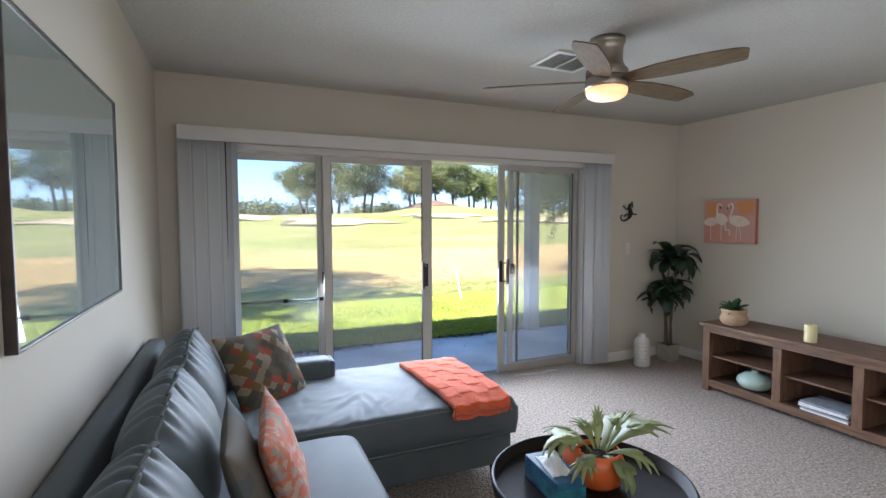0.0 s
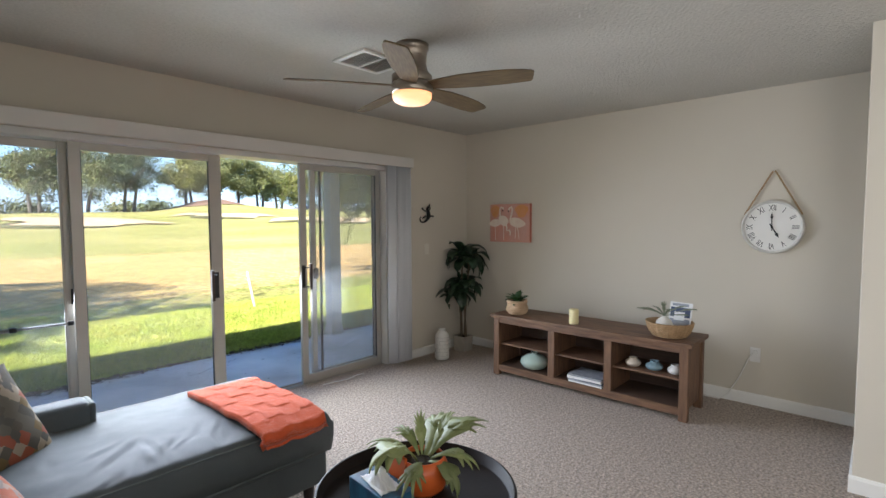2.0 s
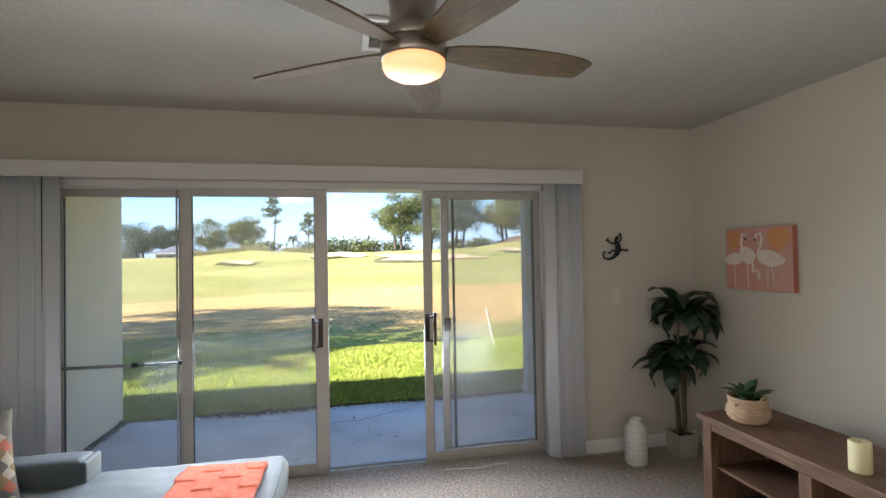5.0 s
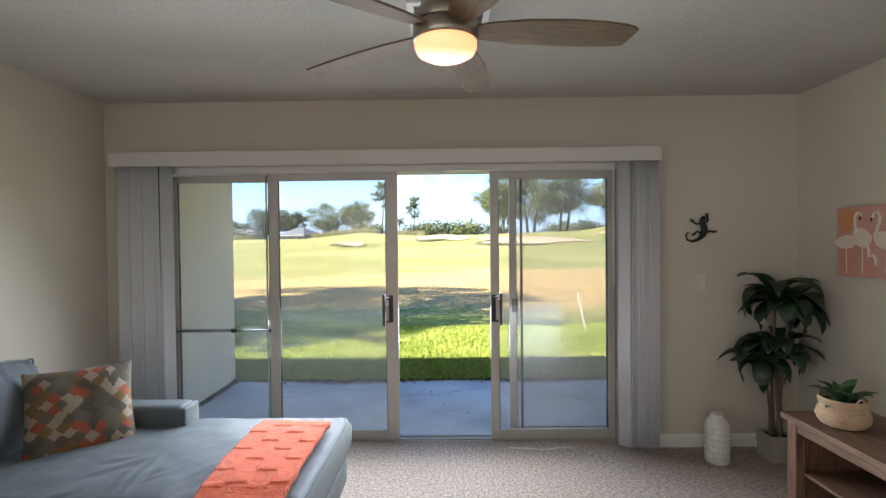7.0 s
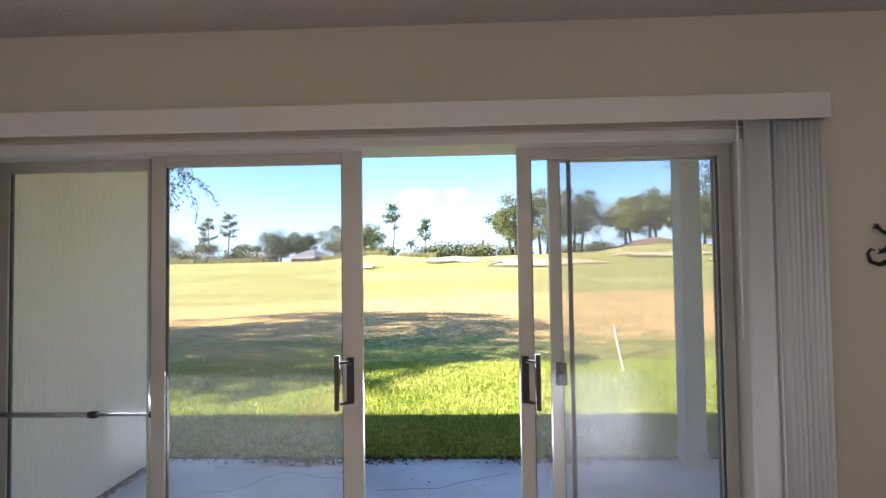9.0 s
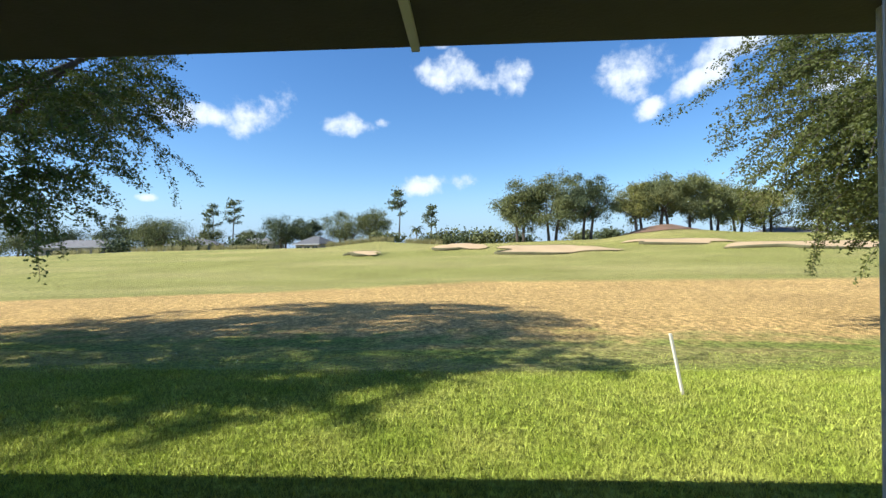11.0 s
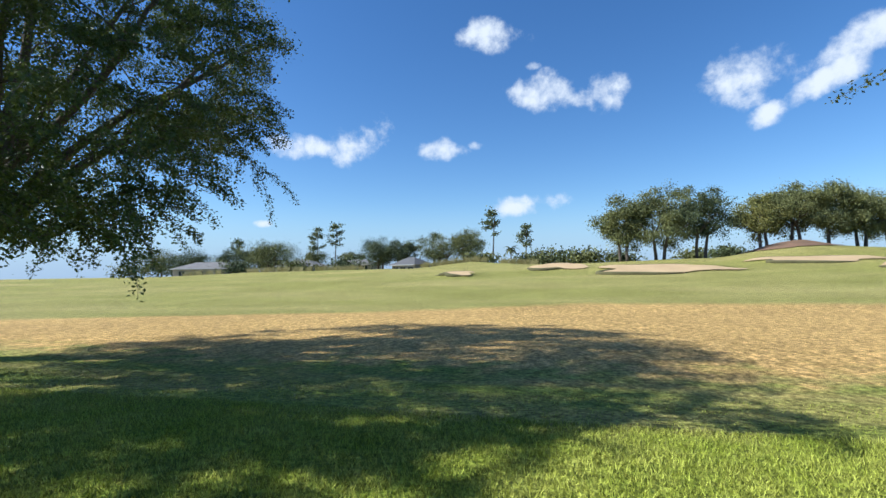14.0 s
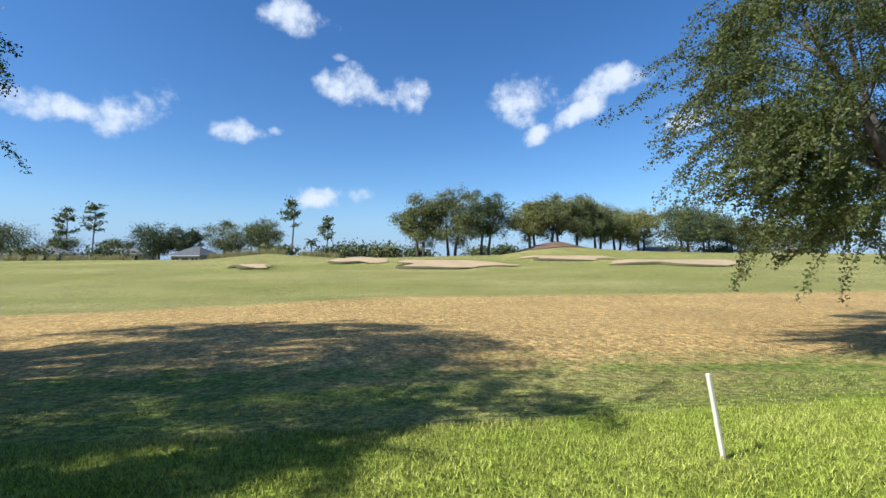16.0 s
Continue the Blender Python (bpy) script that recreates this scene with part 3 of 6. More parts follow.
WICKER = mat("tan_wicker", (0.46, 0.31, 0.17), 0.8, (0.34, 0.22, 0.11), 26, bump=0.5, bump_scale=90, fine=0.2)
SEAGRASS = mat("tan_seagrass", (0.56, 0.40, 0.26), 0.85, (0.46, 0.32, 0.20), 20, bump=0.5, bump_scale=110, fine=0.15)
LEAF_DARK = mat("dark_green_leaf", (0.022, 0.05, 0.022), 0.4, (0.014, 0.034, 0.016), 9, bump=0.1, bump_scale=60, object_random=0.3)
LEAF_GREEN = mat("succulent_leaf", (0.045, 0.11, 0.03), 0.45, (0.03, 0.075, 0.022), 12, object_random=0.3)
FERN = mat("staghorn_fern_leaf", (0.27, 0.30, 0.12), 0.5, (0.18, 0.215, 0.08), 14, bump=0.1, bump_scale=60, object_random=0.25)
STEM = mat("plant_stem_bark", (0.17, 0.13, 0.085), 0.8, (0.11, 0.085, 0.055), 20, bump=0.3, bump_scale=60)
SOIL = mat("potting_soil", (0.035, 0.026, 0.02), 0.95, (0.02, 0.016, 0.012), 40, bump=0.8, bump_scale=90)
ORANGE_POT = mat("burnt_orange_ceramic", (0.62, 0.125, 0.025), 0.3, (0.52, 0.10, 0.02), 8, bump=0.02, bump_scale=30)
TISSUE_BOX = mat("blue_printed_card", (0.045, 0.16, 0.26), 0.4, (0.02, 0.055, 0.12), 16, 2)
TISSUE_GREEN = mat("teal_printed_card", (0.05, 0.24, 0.26), 0.45, (0.02, 0.09, 0.13), 22, 2)
PLANTER_STONE = mat("beige_cast_planter", (0.40, 0.37, 0.31), 0.8, (0.34, 0.31, 0.26), 12, bump=0.1, bump_scale=90)
PAPER = mat("white_paper", (0.80, 0.80, 0.79), 0.8, (0.72, 0.72, 0.73), 30)
PRINT_BLUE = mat("navy_print", (0.06, 0.085, 0.16), 0.5, (0.04, 0.06, 0.12), 20)
PRINT_GREY = mat("grey_print", (0.34, 0.36, 0.40), 0.5, (0.22, 0.24, 0.28), 30)
BLACK_IRON = mat("dark_iron", (0.018, 0.020, 0.020), 0.5, (0.012, 0.014, 0.014), 18, bump=0.15, bump_scale=70, metal=0.4)
BLACK_PLASTIC = mat("black_plastic", (0.02, 0.019, 0.018), 0.4, (0.014, 0.014, 0.014), 20)
HANDLE_WOOD = mat("dark_handle_wood", (0.075, 0.045, 0.03), 0.45, (0.05, 0.03, 0.022), 14, stretch=(6, 6, 1))
VINYL = mat("white_vinyl_vane", (0.82, 0.83, 0.85), 0.5, (0.80, 0.81, 0.83), 3, bump=0.05, bump_scale=120)


def let_light_through(m, share, tint=(0.78, 0.80, 0.84)):
    """A thin sheet: part of the light passes through it, scattered."""
    nt = m.node_tree
    tl, mx = nt.nodes.new("ShaderNodeBsdfTranslucent"), nt.nodes.new("ShaderNodeMixShader")
    b, out = nt.nodes["Principled BSDF"], nt.nodes["Material Output"]
    tl.inputs[0].default_value = (*tint, 1)
    mx.inputs[0].default_value = share
    nt.links.new(b.outputs[0], mx.inputs[1])
    nt.links.new(tl.outputs[0], mx.inputs[2])
    nt.links.new(mx.outputs[0], out.inputs[0])


let_light_through(VINYL, 0.3)
VALANCE = mat("white_valance", (0.63, 0.61, 0.58), 0.5, (0.60, 0.58, 0.55), 4, bump=0.03, bump_scale=50)
ROPE = mat("jute_rope", (0.42, 0.30, 0.17), 0.9, (0.32, 0.22, 0.12), 60, bump=0.6, bump_scale=200)
CLOCK_WHITE = mat("clock_face_white", (0.78, 0.77, 0.74), 0.5, (0.74, 0.73, 0.70), 6)
CLOCK_RIM = mat("distressed_white_metal", (0.66, 0.65, 0.62), 0.5, (0.54, 0.53, 0.50), 25, metal=0.2)
BLACK_INK = mat("black_ink", (0.015, 0.015, 0.016), 0.6, (0.02, 0.02, 0.02), 10)
CANVAS_PINK = mat("coral_painted_canvas", (0.60, 0.27, 0.20), 0.85, (0.56, 0.34, 0.29), 7, 6, bump=0.2, bump_scale=260, fine=0.1)
CANVAS_GOLD = mat("ochre_paint", (0.62, 0.29, 0.09), 0.85, (0.64, 0.30, 0.16), 12, 5, bump=0.2, bump_scale=260)
CANVAS_EDGE = mat("dark_coral_canvas_edge", (0.46, 0.16, 0.11), 0.85, (0.40, 0.14, 0.10), 12)
PAINT_CREAM = mat("cream_brush_paint", (0.76, 0.68, 0.58), 0.85, (0.70, 0.58, 0.50), 18, 5, bump=0.3, bump_scale=200)
# Pale grey-green base holds reflected ceiling light; the high IOR mirrors the door.
PRINT_REFLECT = mat("glazed_print_reflecting", (0.24, 0.30, 0.29), 0.02, (0.29, 0.34, 0.32), 2.2, 3, spec=1.0)
PRINT_REFLECT.node_tree.nodes["Principled BSDF"].inputs["IOR"].default_value = 3.2
FRAME_BLACK = mat("thin_dark_frame", (0.07, 0.045, 0.035), 0.4, (0.025, 0.022, 0.02), 20)
ARM_BAR = mat("galvanised_bar", (0.36, 0.36, 0.36), 0.4, (0.30, 0.30, 0.30), 20, metal=0.6)
VENT_DARK = mat("vent_shadow_duct", (0.10, 0.10, 0.10), 0.8, (0.08, 0.08, 0.08), 20)
SWITCH_PLATE = mat("ivory_switch_plate", (0.68, 0.64, 0.56), 0.4, (0.65, 0.61, 0.53), 20)
CORD = mat("white_plastic", (0.74, 0.73, 0.70), 0.4, (0.70, 0.69, 0.66), 20)
STAKE_WOOD = mat("bare_pine_lath", (0.80, 0.74, 0.62), 0.8, (0.72, 0.66, 0.54), 9, bump=0.15, bump_scale=60, stretch=(8, 8, 1))


def glow_mat(name, color, strength):
    m = bpy.data.materials.new(name)
    m.use_nodes = True
    b = m.node_tree.nodes["Principled BSDF"]
    b.inputs["Base Color"].default_value = (0.9, 0.85, 0.75, 1)
    b.inputs["Emission Color"].default_value = (*color, 1)
    b.inputs["Emission Strength"].default_value = strength
    return m


LAMP_GLOW = glow_mat("lit_frosted_glass", (1.0, 0.35, 0.085), LAMP_POWER)


def quilt_mat(name, cols, scale, soft=False):
    """Printed cushion cloth: lozenges in several colours over a ground."""
    m = bpy.data.materials.new(name)
    m.use_nodes = True
    nt = m.node_tree
    N, L = nt.nodes.new, nt.links.new
    b = nt.nodes["Principled BSDF"]
    b.inputs["Roughness"].default_value = 0.9
    tc, mp, vo = N("ShaderNodeTexCoord"), N("ShaderNodeMapping"), N("ShaderNodeTexVoronoi")
    mp.inputs["Rotation"].default_value = (0, 0, radians(45))
    L(tc.outputs["Object"], mp.inputs[0])
    vo.distance, vo.voronoi_dimensions = "CHEBYCHEV", "2D"
    vo.inputs["Scale"].default_value, vo.inputs["Randomness"].default_value = scale, 0.45 if not soft else 1.0
    L(mp.outputs[0], vo.inputs["Vector"])
    sep = N("ShaderNodeSeparateColor")
    L(vo.outputs["Color"], sep.inputs[0])
    ramp = N("ShaderNodeValToRGB")
    ramp.color_ramp.interpolation = "CONSTANT"
    while len(ramp.color_ramp.elements) < len(cols):
        ramp.color_ramp.elements.new(0.5)
    for i, c in enumerate(cols):
        ramp.color_ramp.elements[i].position = i / len(cols)
        ramp.color_ramp.elements[i].color = (*c, 1)
    L(sep.outputs[0], ramp.inputs[0])
    L(ramp.outputs[0], b.inputs["Base Color"])
    n, bp = N("ShaderNodeTexNoise"), N("ShaderNodeBump")
    n.inputs["Scale"].default_value = 300
    L(tc.outputs["Object"], n.inputs["Vector"])
    L(n.outputs[0], bp.inputs["Height"])
    bp.inputs["Strength"].default_value, bp.inputs["Distance"].default_value = 0.3, 0.005
    L(bp.outputs[0], b.inputs["Normal"])
    return m


# Print colours darkened with the shade of the cushion's backlit face.
PILLOW_GEO = quilt_mat("shaded_geometric_print", ((0.085, 0.072, 0.050), (0.25, 0.065, 0.028), (0.27, 0.215, 0.15), (0.105, 0.092, 0.065), (0.15, 0.098, 0.034), (0.075, 0.068, 0.052)), 24)
PILLOW_ORANGE = quilt_mat("coral_floral_cloth", ((0.62, 0.20, 0.12), (0.60, 0.22, 0.14), (0.58, 0.40, 0.32), (0.60, 0.19, 0.11), (0.42, 0.34, 0.30)), 52, True)
PILLOW_GREY = quilt_mat("grey_block_cloth", ((0.13, 0.14, 0.14), (0.17, 0.15, 0.12), (0.12, 0.13, 0.13), (0.30, 0.28, 0.25)), 6, True)


def puff(w, d, h, e=0.3, nu=40, nv=22, wrinkle=0.0, seed=0.0, crown=0.0):
    """A stuffed cushion: a rounded box with sunken corners and soft wrinkles."""
    bm = bmesh.new()

    def pw(v, k):
        return math.copysign(abs(v) ** k, v)
    rows = []
    for j in range(nv + 1):
        ph = -math.pi / 2 + math.pi * j / nv
        ring = []
        for i in range(nu):
            th = 2 * math.pi * i / nu
            x = w / 2 * pw(math.cos(ph), e) * pw(math.cos(th), e)
            y = d / 2 * pw(math.cos(ph), e) * pw(math.sin(th), e)
            z = h / 2 * pw(math.sin(ph), e)
            k = 1 + crown * (1 - (2 * x / w) ** 2) * (1 - (2 * y / d) ** 2)
            z *= k
            if wrinkle:
                q = noise.noise((x * 7 + seed, y * 7, z * 7 + seed)) + 0.5 * noise.noise((x * 19, y * 19 + seed, z * 19))
                z += q * wrinkle
                x += q * wrinkle * 0.4
            ring.append((x, y, z))
        rows.append(ring)
    vs = [[bm.verts.new(p) for p in r] for r in rows[1:-1]]
    bot, top = bm.verts.new(rows[0][0]), bm.verts.new(rows[-1][0])
    bot.co.x = bot.co.y = top.co.x = top.co.y = 0
    for a, b in zip(vs, vs[1:]):
        for i in range(nu):
            bm.faces.new((a[i], a[(i + 1) % nu], b[(i + 1) % nu], b[i]))
    for i in range(nu):
        bm.faces.new((vs[0][(i + 1) % nu], vs[0][i], bot))
        bm.faces.new((vs[-1][i], vs[-1][(i + 1) % nu], top))
    return bm


def rim_loop(w, d, z, r, e=0.3, n=64, bm=None):
    """Piping round a cushion's edge."""
    bm = bm or bmesh.new()

    def pw(v, k):
        return math.copysign(abs(v) ** k, v)
    pts = [(w / 2 * pw(math.cos(2 * math.pi * i / n), e), d / 2 * pw(math.sin(2 * math.pi * i / n), e), z) for i in range(n + 1)]
    return tube(pts, r, 6, bm, False)


# ---- sofa ----


def back_cushion(sofa, y0, y1, seed):
    """A boxed back cushion with a seam ridge and gathered top."""
    prof = ((-0.045, 0.44), (0.03, 0.465), (0.068, 0.60), (0.040, 0.75), (-0.045, 0.868), (-0.092, 0.912), (-0.116, 0.922), (-0.145, 0.914), (-0.190, 0.885), (-0.228, 0.83), (-0.245, 0.70), (-0.245, 0.55), (-0.225, 0.44))
    cx, cz = -0.12, 0.64
    n, ny = len(prof), 56
    bm = bmesh.new()
    rings = []
    for j in range(ny + 1):
        t = j / ny
        s = 1 - 0.22 * abs(2 * t - 1) ** 6 - 0.12 * abs(2 * t - 1) ** 2.2
        ring = []
        for k, (x, z) in enumerate(prof):
            xx, zz = cx + (x - cx) * s, cz + (z - cz) * s
            q = noise.noise((t * 6 + seed, k * 0.6, 1.3)) * 0.010
            if 5 <= k <= 9:
                q += 0.017 * math.sin(t * 60 + seed * 3 + k * 0.35 + 3 * noise.noise((t * 5, seed, 1))) * (0.5 + noise.noise((t * 9, seed, 2.0)))
            if 2 <= k <= 4:
                q -= 0.012 * math.exp(-((t - 0.5) * 12) ** 2)
            ring.append(bm.verts.new((xx + q * 0.7, y0 + (y1 - y0) * t, zz + q)))
        rings.append(ring)
    for a, b in zip(rings, rings[1:]):
        for k in range(n):
            bm.faces.new((a[k], a[(k + 1) % n], b[(k + 1) % n], b[k]))
    bm.faces.new(rings[0])
    bm.faces.new(rings[-1][::-1])
    bmesh.ops.recalc_face_normals(bm, faces=bm.faces[:])
    ridge = [rings[j][5].co + Vector((0.002, 0, 0.004)) for j in range(1, ny)]
    side = [rings[0][k].co * 1.0 for k in range(0, 6)]
    c = part("back_cushion", bm, SOFA, sofa, "grey-green gathered back cushion", True)
    m = c.modifiers.new("soft", "SUBSURF")
    m.levels = m.render_levels = 1
    part("piping", tube(ridge, 0.0055, 6), SOFA_SEAM, c)
    part("piping", tube(side, 0.005, 6), SOFA_SEAM, c)


def slab_cushion(w, d, h, r, crown, seed, creases):
    """A long upholstered cushion: rounded edges, a soft crown and pulled creases."""
    bm = bmesh.new()
    rng = random.Random(seed)
    marks = []
    for k in range(creases):
        x, y = rng.uniform(-w * 0.46, w * 0.30), -d / 2 + abs(rng.gauss(0, 0.17)) + 0.02
        a = rng.gauss(1.05, 0.35)
        marks.append((x, y, math.cos(a), math.sin(a), rng.uniform(0.035, 0.12), rng.uniform(0.0025, 0.007), rng.uniform(0.009, 0.016)))
    nx, ny = 110, 62
    grid = []
    for j in range(ny + 1):
        row = []
        for i in range(nx + 1):
            x, y = -w / 2 + w * i / nx, -d / 2 + d * j / ny
            z = h / 2 + crown * (1 - (2 * x / w) ** 2) * (1 - (2 * y / d) ** 2)
            for e in (w / 2 - abs(x), d / 2 - abs(y)):
                if e < r:
                    z -= r - math.sqrt(max(r * r - (r - e) ** 2, 0))
            inner = min(1.0, min(w / 2 - abs(x), d / 2 - abs(y)) / 0.03)
            dz = 0.006 * noise.noise((x * 5, y * 5, seed)) + 0.003 * noise.noise((x * 13, y * 13, seed))
            for mx, my, ca, sa, ln, dep, wd in marks:
                al, pe = (x - mx) * ca + (y - my) * sa, -(x - mx) * sa + (y - my) * ca
                if abs(al) < ln * 2.5 and abs(pe) < wd * 4:
                    g = math.exp(-(al / ln) ** 2)
                    dz += dep * g * (0.8 * math.exp(-((pe - 1.6 * wd) / wd) ** 2) - math.exp(-(pe / wd) ** 2))
            row.append(bm.verts.new((x, y, z + dz * inner)))
        grid.append(row)
    for a, b in zip(grid, grid[1:]):
        for i in range(nx):
            bm.faces.new((a[i], a[i + 1], b[i + 1], b[i]))
    rim = [grid[0][i] for i in range(nx)] + [grid[j][nx] for j in range(ny)] + [grid[ny][i] for i in range(nx, 0, -1)] + [grid[j][0] for j in range(ny, 0, -1)]
    prev = rim
    for lvl in (0.25, -0.1, -0.5):
        ring = [bm.verts.new((v.co.x + (0.006 if lvl > -0.4 else -0.004) * (1 if v.co.x > w / 2 - 1e-4 else -1 if v.co.x < -w / 2 + 1e-4 else 0),
                              v.co.y + (0.006 if lvl > -0.4 else -0.004) * (1 if v.co.y > d / 2 - 1e-4 else -1 if v.co.y < -d / 2 + 1e-4 else 0), h * lvl)) for v in rim]
        for i in range(len(rim)):
            k = (i + 1) % len(rim)
            bm.faces.new((prev[k], prev[i], ring[i], ring[k]))
        prev = ring
    bm.faces.new(prev[::-1])
    bmesh.ops.recalc_face_normals(bm, faces=bm.faces[:])
    return bm


def make_sofa():
    s = thing("sectional_sofa", (0, 0, 0), "grey-green fabric sectional sofa with chaise against the wall", "sofa")
    part("back_frame", box(-1.928, -1.838, -3.42, -0.70, 0.12, 0.80, 0.03, 3), SOFA, s, "upholstered back", True)
    part("base", box(-1.80, -1.00, -3.42, -1.60, 0.12, 0.29, 0.02, 3), SOFA, s)
    part("chaise_base", box(-1.80, -0.07, -1.59, -0.72, 0.12, 0.29, 0.02, 3), SOFA, s)
    for y0, y1, k in ((-1.650, -0.905, 0.3), (-2.355, -1.655, 4.1), (-3.07, -2.36, 8.7)):
        back_cushion(s, y0, y1, k)
    bpy.context.view_layer.update()
    for o in list(s.children):
        if o.name.startswith("back_cushion"):
            o.location.x = -1.57
    for y0, y1, k in ((-2.42, -1.64, 2.0), (-3.20, -2.43, 6.0)):
        c = part("seat_cushion", puff(0.86, y1 - y0, 0.19, 0.17, 56, 24, 0.006, k, 0.12), SOFA, s, "", True)
        c.location = (-1.40, (y0 + y1) / 2, 0.385)
        part("piping", rim_loop(0.86, y1 - y0, 0.075, 0.005, 0.17), SOFA_SEAM, c)
    c = part("chaise_cushion", slab_cushion(1.72, 0.90, 0.20, 0.035, 0.022, 3, 34), SOFA, s, "long grey-green chaise cushion", True)
    c.location = (-0.91, -1.16, 0.39)
    part("piping", rim_loop(1.72, 0.90, -0.085, 0.005, 0.15), SOFA_SEAM, c)
    part("piping", rim_loop(1.715, 0.895, 0.082, 0.004, 0.15), SOFA_SEAM, c)
    arm = bmesh.new()
    box(-1.80, -0.92, -0.88, -0.72, 0.29, 0.605, 0.045, 4, arm)
    a = part("arm", arm, SOFA, s, "low upholstered arm", True)
    part("front_panel", box(-0.935, -0.905, -0.875, -0.725, 0.29, 0.595, 0.014, 3), SOFA, a, "", True)
    part("arm", box(-1.80, -0.95, -3.42, -3.22, 0.12, 0.605, 0.045, 4), SOFA, s, "low upholstered arm", True)
    for x, y in ((-0.14, -1.52), (-0.14, -0.80), (-1.85, -0.80), (-1.85, -3.34), (-1.06, -3.34)):
        part("leg", lathe(((0.0, 0), (0.02, 0), (0.032, 0.12), (0.0, 0.12)), 12), DARK_WOOD, s, "dark tapered wooden foot").location = (x, y, 0)


make_sofa()


def pillow_mesh(size, thick, seed, n=22):
    """A knife-edged square cushion: pointed corners, plump middle, soft creases."""
    bm = bmesh.new()
    sides = []
    for s in (1, -1):
        g = []
        for j in range(n + 1):
            row = []
            for i in range(n + 1):
                u, v = 2 * i / n - 1, 2 * j / n - 1
                x = size / 2 * u * (1 - 0.07 * (1 - v * v) * abs(u) ** 3)
                y = size / 2 * v * (1 - 0.07 * (1 - u * u) * abs(v) ** 3)
                z = thick / 2 * ((1 - u ** 4) * (1 - v ** 4)) ** 0.75
                z *= 1 + 0.16 * noise.noise((u * 2.2 + seed, v * 2.2, s))
                row.append(bm.verts.new((x, y, s * (z + 0.002))))
            g.append(row)
        for a, b in zip(g, g[1:]):
            for i in range(n):
                q = (a[i], a[i + 1], b[i + 1], b[i])
                bm.faces.new(q if s > 0 else q[::-1])
        sides.append(g)
    t, b = sides
    for k in range(n):
        for p, q in (((0, k), (0, k + 1)), ((n, k + 1), (n, k)), ((k + 1, 0), (k, 0)), ((k, n), (k + 1, n))):
            bm.faces.new((t[p[0]][p[1]], b[p[0]][p[1]], b[q[0]][q[1]], t[q[0]][q[1]]))
    return bm


def pillow(name, size, thick, material, m, label):
    o = part(name, pillow_mesh(size, thick, size * 10 + len(label)), material, None, label, True)
    o.matrix_world = m
    tagged(o, label, "cushion")
    return o


def facing(center, normal, spin=0.0):
    """A pose whose z axis is normal, and whose y axis leans up."""
    z = Vector(normal).normalized()
    x = Vector((0, 0, 1)).cross(z).normalized()
    y = z.cross(x)
    m = Matrix((x, y, z)).transposed().to_4x4()
    return Matrix.Translation(center) @ m @ pose(0, 0, 0, 0, 0, spin)


pillow("throw_pillow", 0.46, 0.14, PILLOW_GEO, facing((-1.328, -1.053, 0.652), (0.54, -0.66, 0.52), 0), "square cushion with rust, cream and brown geometric print")
pillow("throw_pillow", 0.40, 0.095, PILLOW_ORANGE, facing((-1.315, -2.12, 0.625), (0.95, -0.10, 0.32), 8), "coral cushion with faded white floral print and fringe")
pillow("throw_pillow", 0.41, 0.09, PILLOW_GREY, facing((-1.435, -2.19, 0.63), (0.96, -0.02, 0.30), 4), "dark grey cushion with beige block print")


def throw():
    """A folded knit throw laid over the chaise, its end hanging at the front."""
    bm = bmesh.new()
    nx, ny = 40, 150
    grid = []
    for j in range(ny + 1):
        row = []
        for i in range(nx + 1):
            u, v = i / nx, j / ny
            x = -0.485 + 0.365 * u + 0.03 * v * (1 - u)
            end = -1.655 - 0.045 * (1 - u)
            f = min(v / 0.90, 1.0)
            y = -0.895 + 0.035 * (1 - u) + (end + 0.895) * f
            z = 0.530 + 0.016 * math.sin(math.pi * f) ** 0.5 - 0.014 * smooth((f - 0.82) / 0.18)
            if v > 0.90:
                k = (v - 0.90) / 0.10
                y, z = y - 0.022 * math.sin(k * 2.6) + 0.012 * k, z - 0.075 * k
            rib = 0.0022 * (1 if (int(v * 8.99) + int(u * 3.99)) % 2 else -1)
            if v > 0.80:
                rib = 0.0035 * math.sin(v * 430 + 1.5 * noise.noise((u * 4, v * 3, 2.0)))
            wave = 0.010 * noise.noise((u * 5.5, v * 3.2, 4.5)) * smooth((v - 0.45) / 0.4)
            z += rib + wave + 0.004 * noise.noise((u * 3, v * 5, 0.5)) + 0.002 * noise.noise((u * 14, v * 22, 1.5))
            x += 0.010 * noise.noise((v * 8, 0.3, u * 3)) + 0.012 * math.sin(v * 19) * smooth((v - 0.7) / 0.3) * (u - 0.3)
            row.append(bm.verts.new((x, y, z)))
        grid.append(row)
    for a, b in zip(grid, grid[1:]):
        for i in range(nx):
            bm.faces.new((a[i], b[i], b[i + 1], a[i + 1]))
    o = part("throw_blanket", bm, ORANGE_THROW, None, "", True)
    sol = o.modifiers.new("thick", "SOLIDIFY")
    sol.thickness, sol.offset = 0.030, -1
    tagged(o, "folded orange checked knit throw draped over the chaise", "blanket")


throw()

# ---- coffee table and what stands on it ----


